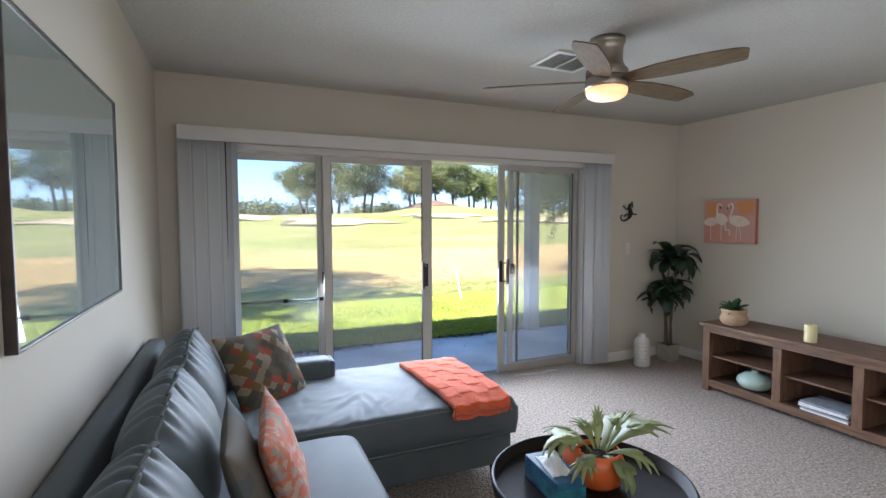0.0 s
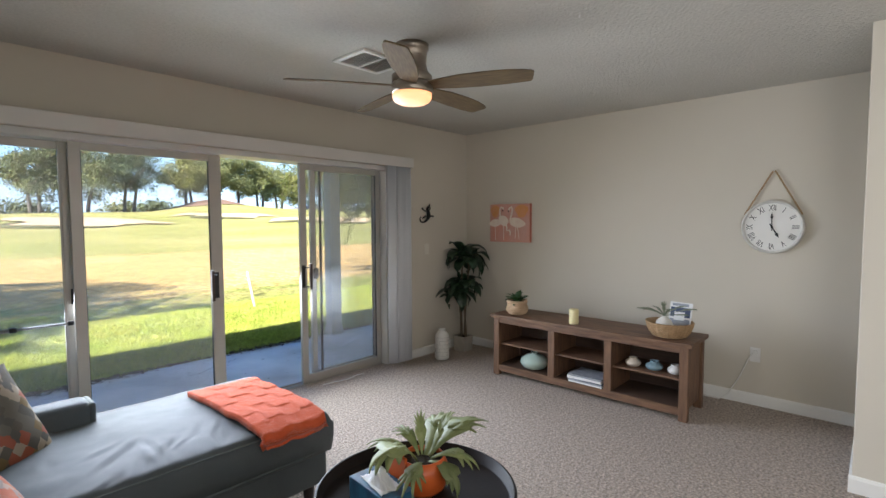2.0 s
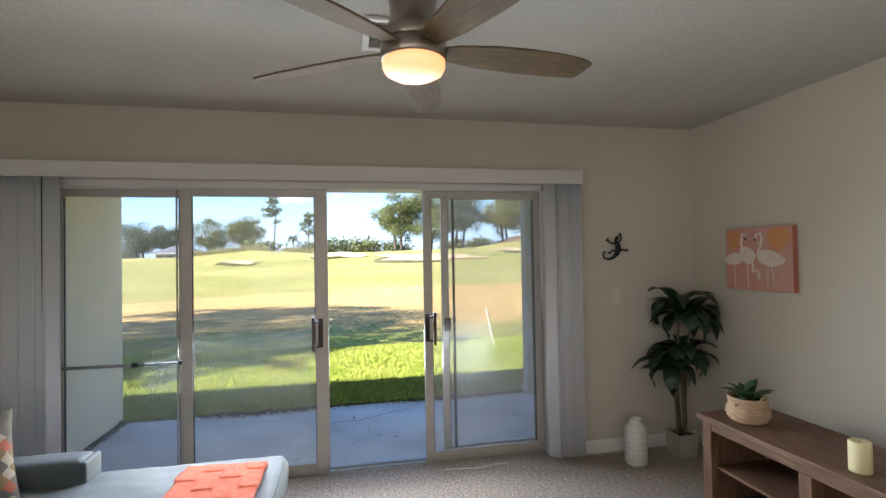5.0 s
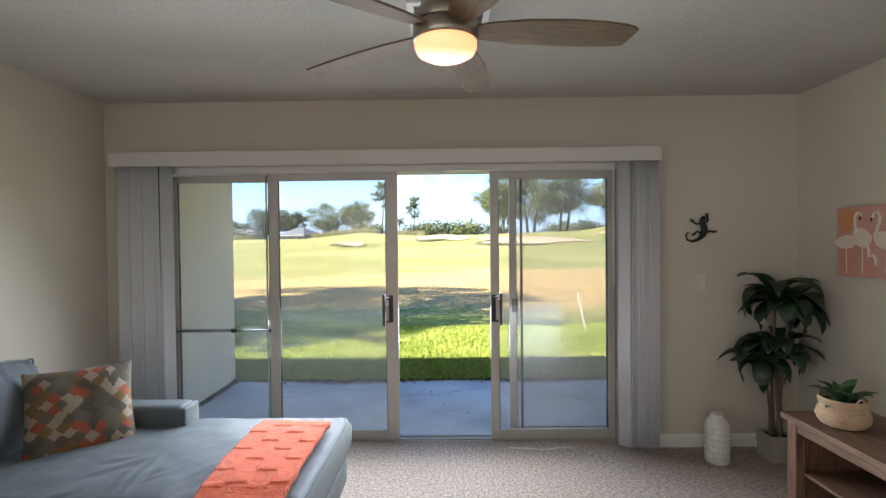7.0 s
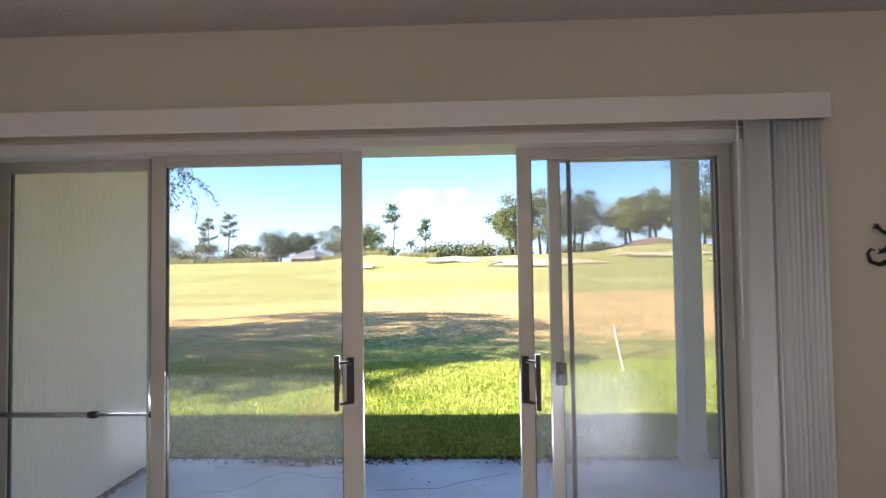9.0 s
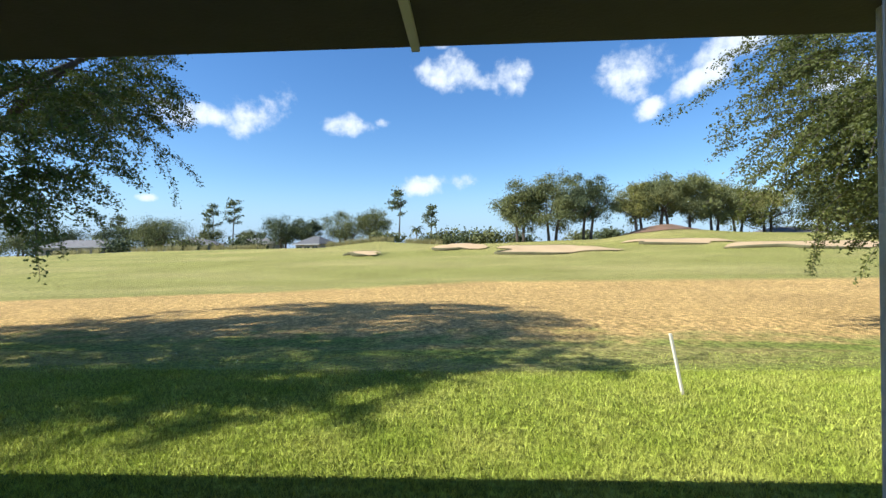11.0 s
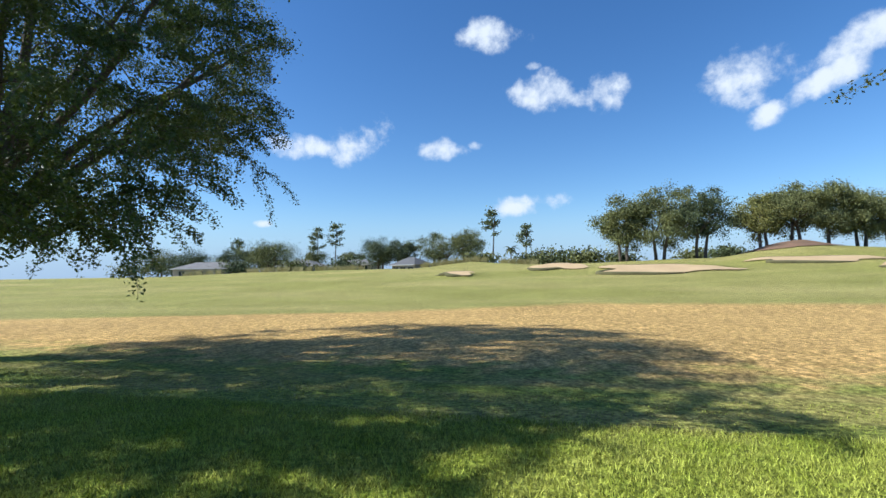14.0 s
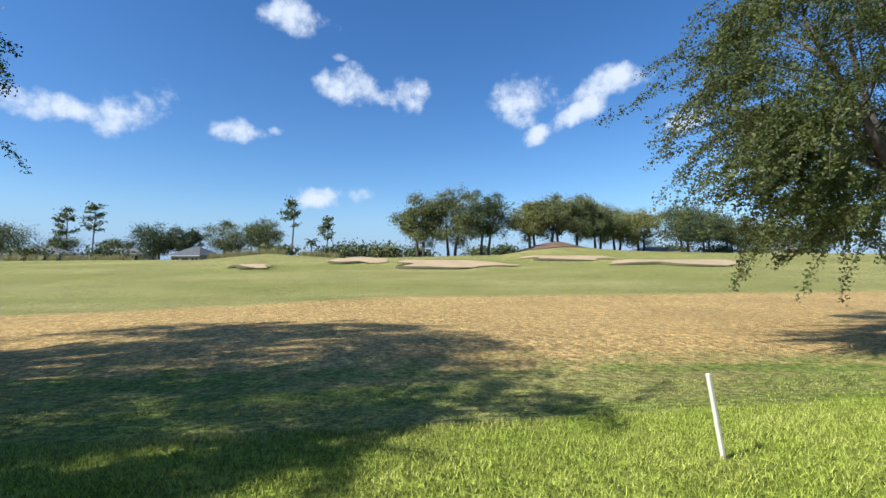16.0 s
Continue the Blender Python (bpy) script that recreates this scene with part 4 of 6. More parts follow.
def coffee_table():
    t = thing("coffee_table", (-0.255, -2.445, 0), "round dark espresso tray coffee table", "coffee table")
    part("tray", lathe(((0, 0.452), (0.345, 0.452), (0.352, 0.456), (0.356, 0.497), (0.360, 0.500), (0.366, 0.498), (0.370, 0.490), (0.362, 0.44), (0.35, 0.43), (0, 0.43)), 72), TRAY_BLACK, t, "raised-rim dark metal tray", True)
    for k in range(4):
        a = radians(45 + 90 * k)
        part("leg", tube(((0.30 * math.cos(a), 0.30 * math.sin(a), 0.0), (0.24 * math.cos(a), 0.24 * math.sin(a), 0.432)), (0.012, 0.018), 10), DARK_WOOD, t)
    part("stretcher", tube([(0.28 * math.cos(radians(10 * i)), 0.28 * math.sin(radians(10 * i)), 0.13) for i in range(37)], 0.009, 8), DARK_WOOD, t)


coffee_table()


def tissue_box():
    t = thing("tissue_box", (-0.375, -2.385, 0.4525), "blue printed tissue box with a tissue pulled up", "tissue box", rz=-5)
    part("carton", box(-0.06, 0.06, -0.115, 0.115, 0, 0.085, 0.003), TISSUE_BOX, t)
    part("printed_band", box(-0.0612, 0.0612, -0.1165, -0.02, 0.012, 0.055), TISSUE_GREEN, t)
    part("opening_film", box(-0.028, 0.028, -0.075, 0.075, 0.085, 0.0875, 0.001), PRINT_GREY, t)
    bm = bmesh.new()
    n = 16
    g = []
    for j in range(n + 1):
        row = []
        for i in range(n + 1):
            u, v = i / n - 0.5, j / n - 0.5
            r = math.hypot(u, v)
            z = 0.145 - 0.16 * r + 0.035 * noise.noise((u * 6, v * 6, 1.0)) + 0.02 * math.sin(u * 18 + v * 7)
            row.append(bm.verts.new((u * 0.085 + 0.02 * v, v * 0.15 + 0.02 * noise.noise((u * 5, v * 5, 4)), max(z, 0.0885))))
        g.append(row)
    for a, b in zip(g, g[1:]):
        for i in range(n):
            bm.faces.new((a[i], a[i + 1], b[i + 1], b[i]))
    o = part("tissue", bm, PAPER, t, "white crumpled tissue", True)
    m = o.modifiers.new("thick", "SOLIDIFY")
    m.thickness = 0.0015


tissue_box()


def strip(points, widths, normal_hint=(0, 0, 1), fold=0.0, bm=None):
    """A leaf strip along points with half-widths; folded along its midrib."""
    bm = bm or bmesh.new()
    pts = [Vector(p) for p in points]
    rows = []
    for i, p in enumerate(pts):
        d = (pts[min(i + 1, len(pts) - 1)] - pts[max(i - 1, 0)]).normalized()
        s = d.cross(Vector(normal_hint))
        s = s.normalized() if s.length > 1e-4 else d.orthogonal().normalized()
        up = s.cross(d).normalized()
        w = widths[i]
        rows.append([bm.verts.new(p - s * w + up * fold * w), bm.verts.new(p), bm.verts.new(p + s * w + up * fold * w)])
    for a, b in zip(rows, rows[1:]):
        for k in (0, 1):
            bm.faces.new((a[k], a[k + 1], b[k + 1], b[k]))
    return bm


def arch(origin, azimuth, rise, length, droop, n=9, lean=1.0):
    """Points of an arching leaf."""
    out, p = [], Vector(origin)
    ang = rise
    for i in range(n):
        out.append(p.copy())
        p = p + Vector((math.cos(azimuth) * math.cos(ang), math.sin(azimuth) * math.cos(ang), math.sin(ang))) * (length / (n - 1))
        ang -= droop / (n - 1)
    return out


def thicken(o, t):
    m = o.modifiers.new("thick", "SOLIDIFY")
    m.thickness, m.offset = t, 0
    return o


def staghorn(parent, base, az, rise, length, width, droop, material):
    """A frond that widens and splits into fingers."""
    length, width = length * 0.86, width * 0.92
    pts = arch(base, az, rise, length * 0.62, droop * 0.6, 7)
    bm = strip(pts, [width * w for w in (0.16, 0.24, 0.36, 0.55, 0.8, 1.0, 0.8)], fold=0.06)
    end, d = pts[-1], (pts[-1] - pts[-2]).normalized()
    pitch = math.asin(max(-1, min(1, d.z)))
    for k, (da, ln) in enumerate(((-0.95, 0.30), (-0.55, 0.40), (-0.18, 0.47), (0.2, 0.44), (0.58, 0.38), (1.0, 0.28))):
        p2 = arch(end - d * width * (0.5 + 0.4 * abs(da)), az + da, pitch + 0.1, length * ln, droop * 0.7, 6)
        strip(p2, [width * w for w in (0.34, 0.30, 0.25, 0.20, 0.13, 0.03)], fold=0.1, bm=bm)
    return thicken(part("frond", bm, material, parent, "", True), 0.003)


def fern_pot():
    t = thing("potted_staghorn_fern", (-0.200, -2.425, 0.4525), "pale green staghorn fern in a burnt orange pot", "potted plant")
    part("pot", lathe(((0, 0), (0.062, 0), (0.085, 0.02), (0.098, 0.06), (0.096, 0.10), (0.082, 0.135), (0.077, 0.135), (0.088, 0.10), (0.085, 0.06), (0, 0.05)), 36), ORANGE_POT, t, "", True)
    part("pot_shield", box(-0.112, -0.098, -0.02, 0.075, 0.06, 0.165, 0.006), ORANGE_POT, t, "upright ceramic lip")
    part("soil", lathe(((0, 0.118), (0.083, 0.112)), 24), SOIL, t)
    rng = random.Random(11)
    specs = ((-0.15, 0.75, 0.38, .072, 1.2), (0.4, 0.60, 0.38, .066, 1.0), (1.3, 0.9, 0.22, .030, 1.3), (2.4, 1.0, 0.25, .032, 1.6), (2.95, 1.05, 0.32, .080, 2.3),
             (-1.5, 0.25, 0.24, .050, 1.9), (-0.75, 0.45, 0.25, .045, 1.5), (3.7, 0.45, 0.27, .038, 1.2), (0.9, 1.3, 0.20, .026, 0.6), (-0.4, 1.25, .22, .024, .6))
    for az, rise, ln, w, dr in specs:
        staghorn(t, (0.03 * math.cos(az), 0.03 * math.sin(az), 0.12), az + rng.uniform(-.1, .1), rise, ln, w, dr, FERN)


fern_pot()

# ---- media console and what stands on and in it ----
CX0, CX1, CY0, CY1, CH = 2.245, 2.68, -2.688, -0.955, 0.585


def console():
    t = thing("media_console", (0, 0, 0), "brown walnut open-shelf media console against the wall", "console")
    part("top", box(CX0 - 0.02, CX1, CY0 - 0.025, CY1 + 0.025, CH - 0.032, CH, 0.005), WOOD, t)
    for y in (CY0, CY1 - 0.062):
        part("front_leg", box(CX0, CX0 + 0.05, y, y + 0.062, 0.0, CH - 0.032, 0.004), WOOD_UP, t)
        part("rear_leg", box(CX1 - 0.06, CX1 - 0.01, y, y + 0.062, 0.0, CH - 0.032, 0.004), WOOD_UP, t)
        part("side_panel", box(CX0 + 0.05, CX1 - 0.06, y + 0.018, y + 0.044, 0.075, CH - 0.032, 0.002), WOOD_UP, t)
    for y in (-1.606, -2.118):
        part("divider", box(CX0, CX1 - 0.03, y, y + 0.062, 0.10, 0.505, 0.003), WOOD_UP, t)
    part("top_rail", box(CX0 + 0.004, CX0 + 0.03, CY0 + 0.062, CY1 - 0.062, 0.505, CH - 0.032, 0.003), WOOD, t)
    part("bottom_rail", box(CX0 + 0.004, CX0 + 0.03, CY0 + 0.062, CY1 - 0.062, 0.04, 0.10, 0.003), WOOD, t)
    part("bottom_shelf", box(CX0 + 0.03, CX1 - 0.03, CY0 + 0.044, CY1 - 0.044, 0.08, 0.10, 0.002), WOOD_SHADED, t)
    part("back_panel", box(CX1 - 0.03, CX1 - 0.02, CY0 + 0.062, CY1 - 0.062, 0.08, CH - 0.032), WOOD_SHADED, t)
    for y0, y1 in ((-1.544, -1.017), (-2.056, -1.606), (-2.626, -2.118)):
        part("shelf", box(CX0 + 0.035, CX1 - 0.03, y0, y1, 0.292, 0.308, 0.002), WOOD, t)


console()


def vase_round(name, loc, r, h, material, label, neck=0.3, ribs=0):
    prof = [(0, 0.0), (r * 0.45, 0.0), (r * 0.8, h * 0.12), (r, h * 0.4), (r * 0.92, h * 0.6), (r * 0.6, h * 0.8), (r * neck, h * 0.88), (r * neck * 0.95, h * 0.96), (r * neck * 1.15, h), (r * neck * 0.8, h * 0.99), (r * neck * 0.7, h * 0.8)]
    bm = lathe(prof, 40)
    if ribs:
        for v in bm.verts:
            rr = math.hypot(v.co.x, v.co.y)
            if rr > r * 0.5:
                a = math.atan2(v.co.y, v.co.x)
                k = 1 + 0.035 * math.cos(a * ribs)
                v.co.x *= k
                v.co.y *= k
    o = part(name, bm, material, None, label, True)
    o.location = loc
    return tagged(o, label, "vase")


vase_round("vase", (2.37, -1.335, 0.10), 0.132, 0.155, CELADON, "squat pale green glazed vase on the lower shelf", 0.2)
vase_round("small_vase", (2.375, -2.245, 0.308), 0.06, 0.072, SAND_GLAZE, "small round cream ceramic vase on the shelf", 0.5, 16)
vase_round("small_vase", (2.375, -2.41, 0.308), 0.062, 0.074, BLUE_GLAZE, "small round slate blue ribbed vase on the shelf", 0.5, 20)
vase_round("small_vase", (2.375, -2.565, 0.308), 0.056, 0.072, SILVER_GLAZE, "small round pearl white ribbed vase on the shelf", 0.5, 20)


def magazines():
    rng = random.Random(4)
    for k in range(5):
        z = 0.10 + k * 0.0135
        t = part("magazine", box(-0.115, 0.115, -0.15, 0.15, 0, 0.0125, 0.001), PAPER, None)
        t.matrix_world = pose(2.375 + rng.uniform(-.006, .006), -1.88 + rng.uniform(-.012, .012), z, 0, 0, rng.uniform(-4, 4))
        tagged(t, "glossy magazine with pale page edges in a stack", "magazine", "magazines stacked on the shelf")
        part("cover", box(-0.116, 0.116, -0.151, 0.151, 0.0125, 0.0133), (PRINT_GREY, PRINT_BLUE, PRINT_GREY, PRINT_BLUE, PRINT_GREY)[k], t)
        part("spine", box(-0.1165, -0.1152, -0.15, 0.15, 0.001, 0.0118), (PAPER, PRINT_GREY, PAPER)[k % 3], t)


magazines()


def candle():
    t = thing("pillar_candle", (2.335, -1.745, CH), "ivory pillar candle on the console", "candle")
    part("wax", lathe(((0, 0), (0.038, 0), (0.04, 0.004), (0.04, 0.122), (0.036, 0.127), (0.028, 0.121), (0, 0.119)), 32), WAX, t, "", True)
    part("wick", tube(((0, 0, 0.119), (0.002, 0, 0.132)), 0.0012, 6), BLACK_INK, t)


candle()


def leaf_cluster(parent, base, count, length, width, material, seed, rise=(0.3, 1.2), droop=(0.8, 1.8)):
    rng = random.Random(seed)
    for i in range(count):
        az = 2 * math.pi * i / count + rng.uniform(-0.35, 0.35)
        ln = length * rng.uniform(0.75, 1.15)
        pts = arch(base + Vector((0.012 * math.cos(az), 0.012 * math.sin(az), rng.uniform(-0.02, 0.02))), az, rng.uniform(*rise), ln, rng.uniform(*droop), 9)
        w = width * rng.uniform(0.8, 1.15)
        bm = strip(pts, [w * k for k in (0.10, 0.35, 0.75, 0.98, 1.0, 0.9, 0.66, 0.35, 0.03)], fold=0.28)
        thicken(part("leaf", bm, material, parent, "", True), 0.0015)


def basket_plant():
    t = thing("potted_succulent", (2.385, -1.130, CH), "green succulent in a tan seagrass belly basket", "potted plant")
    prof = [(0, 0), (0.07, 0), (0.094, 0.02), (0.105, 0.05), (0.100, 0.075), (0.085, 0.095), (0.092, 0.105), (0.096, 0.13), (0.090, 0.135), (0.08, 0.11), (0, 0.105)]
    bm = lathe(prof, 40)
    part("basket", bm, SEAGRASS, t, "woven seagrass basket", True)
    for z, r in ((0.012, 0.087), (0.028, 0.099), (0.045, 0.1045), (0.062, 0.1035), (0.079, 0.098), (0.094, 0.0875), (0.108, 0.093), (0.122, 0.096)):
        part("weave_coil", tube([(r * math.cos(radians(12 * i)), r * math.sin(radians(12 * i)), z) for i in range(31)], 0.0035, 6, None, False), SEAGRASS, t)
    for s in (-1, 1):
        part("handle", tube([(0.03 * math.cos(a) * 0.6, s * (0.093 + 0.012 * math.sin(a)), 0.125 + 0.03 * math.sin(a)) for a in [math.pi * i / 8 for i in range(9)]], 0.004, 6), SEAGRASS, t)
    part("soil", lathe(((0, 0.118), (0.078, 0.118)), 24), SOIL, t)
    leaf_cluster(t, Vector((0, 0, 0.115)), 12, 0.13, 0.032, LEAF_GREEN, 3, (0.4, 1.0), (0.6, 1.4))
    leaf_cluster(t, Vector((0, 0, 0.125)), 8, 0.10, 0.028, LEAF_GREEN, 5, (0.8, 1.3), (0.3, 0.9))


basket_plant()


def text_mesh(name, body, size, material, parent, m, depth=0.001, label=""):
    cu = bpy.data.curves.new(name, "FONT")
    cu.body, cu.size, cu.extrude = body, size, depth
    cu.align_x, cu.align_y = "CENTER", "CENTER"
    tmp = bpy.data.objects.new(name, cu)
    scene.collection.objects.link(tmp)
    me = bpy.data.meshes.new_from_object(tmp.evaluated_get(bpy.context.evaluated_depsgraph_get()))
    bpy.data.objects.remove(tmp)
    me.materials.append(material)
    o = new(name, me)
    o.parent = parent
    o.matrix_local = m
    return tagged(o, label)


def decor_basket():
    t = thing("decor_basket", (2.42, -2.50, CH), "round tan wicker bowl basket on the console", "basket")
    part("bowl", lathe(((0, 0.0), (0.10, 0.0), (0.125, 0.018), (0.150, 0.06), (0.165, 0.11), (0.160, 0.114), (0.144, 0.06), (0.118, 0.024), (0, 0.012)), 44), WICKER, t, "", True)
    for k in range(7):
        z = 0.012 + k * 0.016
        r = float(np.interp(z, [0, 0.018, 0.06, 0.11], [0.112, 0.127, 0.152, 0.166]))
        part("weave_coil", tube([(r * math.cos(radians(9 * i)), r * math.sin(radians(9 * i)), z + 0.003 * math.sin(i * 2.1 + k)) for i in range(41)], 0.0055, 6, None, False), WICKER, t)
    for i in range(28):
        a = 2 * math.pi * i / 28
        part("stake", tube([(r * math.cos(a), r * math.sin(a), z) for z, r in ((0.004, 0.116), (0.04, 0.146), (0.08, 0.162), (0.116, 0.170))], 0.004, 5), WICKER, t)
    v = thing("white_bud_vase", (2.39, -2.47, CH + 0.014), "white bulb vase with grey-green air plant in the basket", "vase")
    part("vase", lathe(((0, 0), (0.04, 0), (0.062, 0.03), (0.068, 0.07), (0.05, 0.11), (0.018, 0.135), (0.02, 0.145), (0.015, 0.14), (0, 0.10)), 32), WHITE_CERAMIC, v, "", True)
    for az, rise, ln, dr in ((1.5, 0.45, 0.25, 0.7), (1.9, 0.7, 0.20, 0.9), (2.6, 1.0, 0.16, 0.8), (-1.5, 0.55, 0.27, 0.6), (-1.2, 0.85, 0.20, 0.8), (0.4, 1.1, 0.16, 0.6), (-2.4, 0.9, 0.18, 0.9), (-1.8, .35, .22, .5)):
        staghorn(v, (0, 0, 0.14), az, rise, ln, 0.014, dr, AIRPLANT)
    mz = thing("magazine_cover", (2.50, -2.55, CH + 0.05), "home magazine standing in the basket", "magazine")
    mz.matrix_world = pose(2.49, -2.545, CH + 0.055, 0, 14, -8)
    part("cover", box(-0.003, 0.003, -0.085, 0.085, 0.0, 0.20), PAPER, mz)
    part("roof_picture", box(-0.0042, -0.003, -0.075, 0.075, 0.085, 0.16), PRINT_BLUE, mz)
    part("house_picture", box(-0.0048, -0.0042, -0.035, 0.045, 0.06, 0.125), PAPER, mz)
    part("lower_picture", box(-0.0042, -0.003, -0.075, 0.075, 0.01, 0.07), PRINT_GREY, mz)
    part("title_bar", box(-0.0044, -0.003, -0.058, 0.066, 0.170, 0.190), PRINT_GREY, mz)


AIRPLANT = mat("grey_green_air_plant", (0.20, 0.23, 0.15), 0.7, (0.14, 0.16, 0.11), 14, object_random=0.25)
decor_basket()


# ---- things on the walls ----


def east_pose(y, z, x=XR):
    """Local x to the viewer's right along the east wall, y up, z out of the wall."""
    return Matrix(((0, 0, -1, x), (-1, 0, 0, y), (0, 1, 0, z), (0, 0, 0, 1)))


def clock():
    t = thing("wall_clock", (0, 0, 0), "round white wall clock with roman numerals hanging from a rope", "clock")
    t.matrix_world = east_pose(-3.06, 1.42)
    part("body", lathe(((0, 0.0), (0.195, 0.0), (0.203, 0.006), (0.203, 0.045), (0.198, 0.052), (0.188, 0.052), (0.184, 0.042), (0.182, 0.034)), 72), CLOCK_RIM, t, "distressed white metal rim", True)
    part("face", lathe(((0, 0.034), (0.184, 0.034)), 72), CLOCK_WHITE, t)
    for i, s in enumerate(("XII", "I", "II", "III", "IIII", "V", "VI", "VII", "VIII", "IX", "X", "XI")):
        a = radians(-30 * i)
        m = pose(0.145 * math.sin(-a), 0.145 * math.cos(a), 0.035, 0, 0, -30 * i)
        text_mesh("numeral", s, 0.058, BLACK_INK, t, m @ Matrix.Diagonal((0.72, 1.12, 1, 1)), 0.0005)
    for ang, ln, w, nm in ((-150, 0.092, 0.007, "hour_hand"), (1, 0.115, 0.0055, "minute_hand")):
        bm = bmesh.new()
        pts = ((-w * .5, -0.03), (w * .5, -0.03), (w * .6, ln * .55), (w * 1.7, ln * .66), (0, ln), (-w * 1.7, ln * .66), (-w * .6, ln * .55))
        lo = [bm.verts.new((x, y, 0)) for x, y in pts]
        hi = [bm.verts.new((x, y, 0.0015)) for x, y in pts]
        bm.faces.new(hi)
        bm.faces.new(lo[::-1])
        for i in range(len(pts)):
            j = (i + 1) % len(pts)
            bm.faces.new((lo[i], lo[j], hi[j], hi[i]))
        part(nm, bm, BLACK_INK, t).matrix_local = pose(0, 0, 0.039 if nm[0] == "h" else 0.042, 0, 0, ang)
    part("hub", lathe(((0, 0.036), (0.008, 0.036), (0.008, 0.046), (0, 0.047)), 16), BLACK_INK, t)
    for s in (-1, 1):
        part("rope", tube([(s * 0.185, 0.095, 0.02), (s * 0.17, 0.125, 0.02), (s * 0.012, 0.42, 0.016), (0, 0.432, 0.015)], 0.006, 8), ROPE, t, "jute hanging rope")
    part("hook", tube([(0, 0.428, 0.0), (0, 0.428, 0.03)], 0.005, 8), CLOCK_RIM, t)


clock()


def outline(pts, z0, z1, bm=None):
    bm = bm or bmesh.new()
    lo = [bm.verts.new((x, y, z0)) for x, y in pts]
    hi = [bm.verts.new((x, y, z1)) for x, y in pts]
    bm.faces.new(hi)
    bm.faces.new(lo[::-1])
    for i in range(len(pts)):
        j = (i + 1) % len(pts)
        bm.faces.new((lo[i], lo[j], hi[j], hi[i]))
    return bm


def canvas():
    t = thing("canvas_painting", (0, 0, 0), "coral canvas painting with pale wading bird shapes", "painting")
    t.matrix_world = east_pose(-0.640, 1.450)
    part("canvas", box(-0.262, 0.262, -0.21, 0.21, 0.002, 0.036, 0.003), CANVAS_PINK, t)
    part("canvas_side", box(0.2622, 0.266, -0.209, 0.209, 0.002, 0.035), CANVAS_EDGE, t)
    for x0, x1 in ((-0.25, -0.13), (0.08, 0.24)):
        pts = [((x0 + x1) / 2 + (x1 - x0) / 2 * math.cos(a) * (1 + .2 * math.sin(3 * a)), 0.13 + 0.07 * math.sin(a)) for a in [2 * math.pi * i / 20 for i in range(20)]]
        part("ochre_patch", outline(pts, 0.0362, 0.0366), CANVAS_GOLD, t)

    def ell(cx, cy, rx, ry, tilt, name, z):
        pts = []
        for i in range(24):
            a = 2 * math.pi * i / 24
            x, y = rx * math.cos(a) * (1 + 0.10 * math.sin(3 * a + cx * 9)), ry * math.sin(a)
            pts.append((cx + x * math.cos(tilt) - y * math.sin(tilt), cy + x * math.sin(tilt) + y * math.cos(tilt)))
        part(name, outline(pts, z, z + 0.0006), PAINT_CREAM, t)
    ell(-0.19, 0.0, 0.075, 0.042, 0.1, "pale_shape", 0.0372)
    ell(-0.075, 0.025, 0.07, 0.055, -0.5, "pale_shape", 0.0384)
    ell(0.10, 0.005, 0.105, 0.052, -0.2, "pale_shape", 0.0378)
    for pts, w in ((((-0.11, 0.06), (-0.125, 0.10), (-0.125, 0.15), (-0.11, 0.175), (-0.085, 0.17), (-0.08, 0.15)), 0.011),
                   (((0.02, 0.0), (0.01, 0.04), (0.03, 0.09), (0.045, 0.14), (0.03, 0.175), (0.005, 0.165), (-0.005, 0.14)), 0.012),
                   (((-0.045, 0.0), (-0.03, -0.05), (-0.03, -0.085), (0.0, -0.075), (0.015, -0.10), (0.015, -0.135)), 0.010),
                   (((-0.075, -0.03), (-0.073, -0.19)), 0.004), (((0.10, -0.04), (0.12, -0.09), (0.13, -0.18)), 0.004), (((0.085, -0.04), (0.08, -0.17)), 0.004), (((-0.19, -0.04), (-0.185, -0.19)), 0.004)):
        part("brush_line", tube([(x, y, 0.0366) for x, y in pts], w * 0.8, 6), PAINT_CREAM, t).scale.z = 1.0
    for x, y in ((-0.082, 0.14), (-0.007, 0.13)):
        part("dark_dab", outline([(x + .007 * math.cos(a), y + .012 * math.sin(a)) for a in [math.pi * i / 5 for i in range(10)]], 0.044, 0.0446), BLACK_INK, t)


canvas()


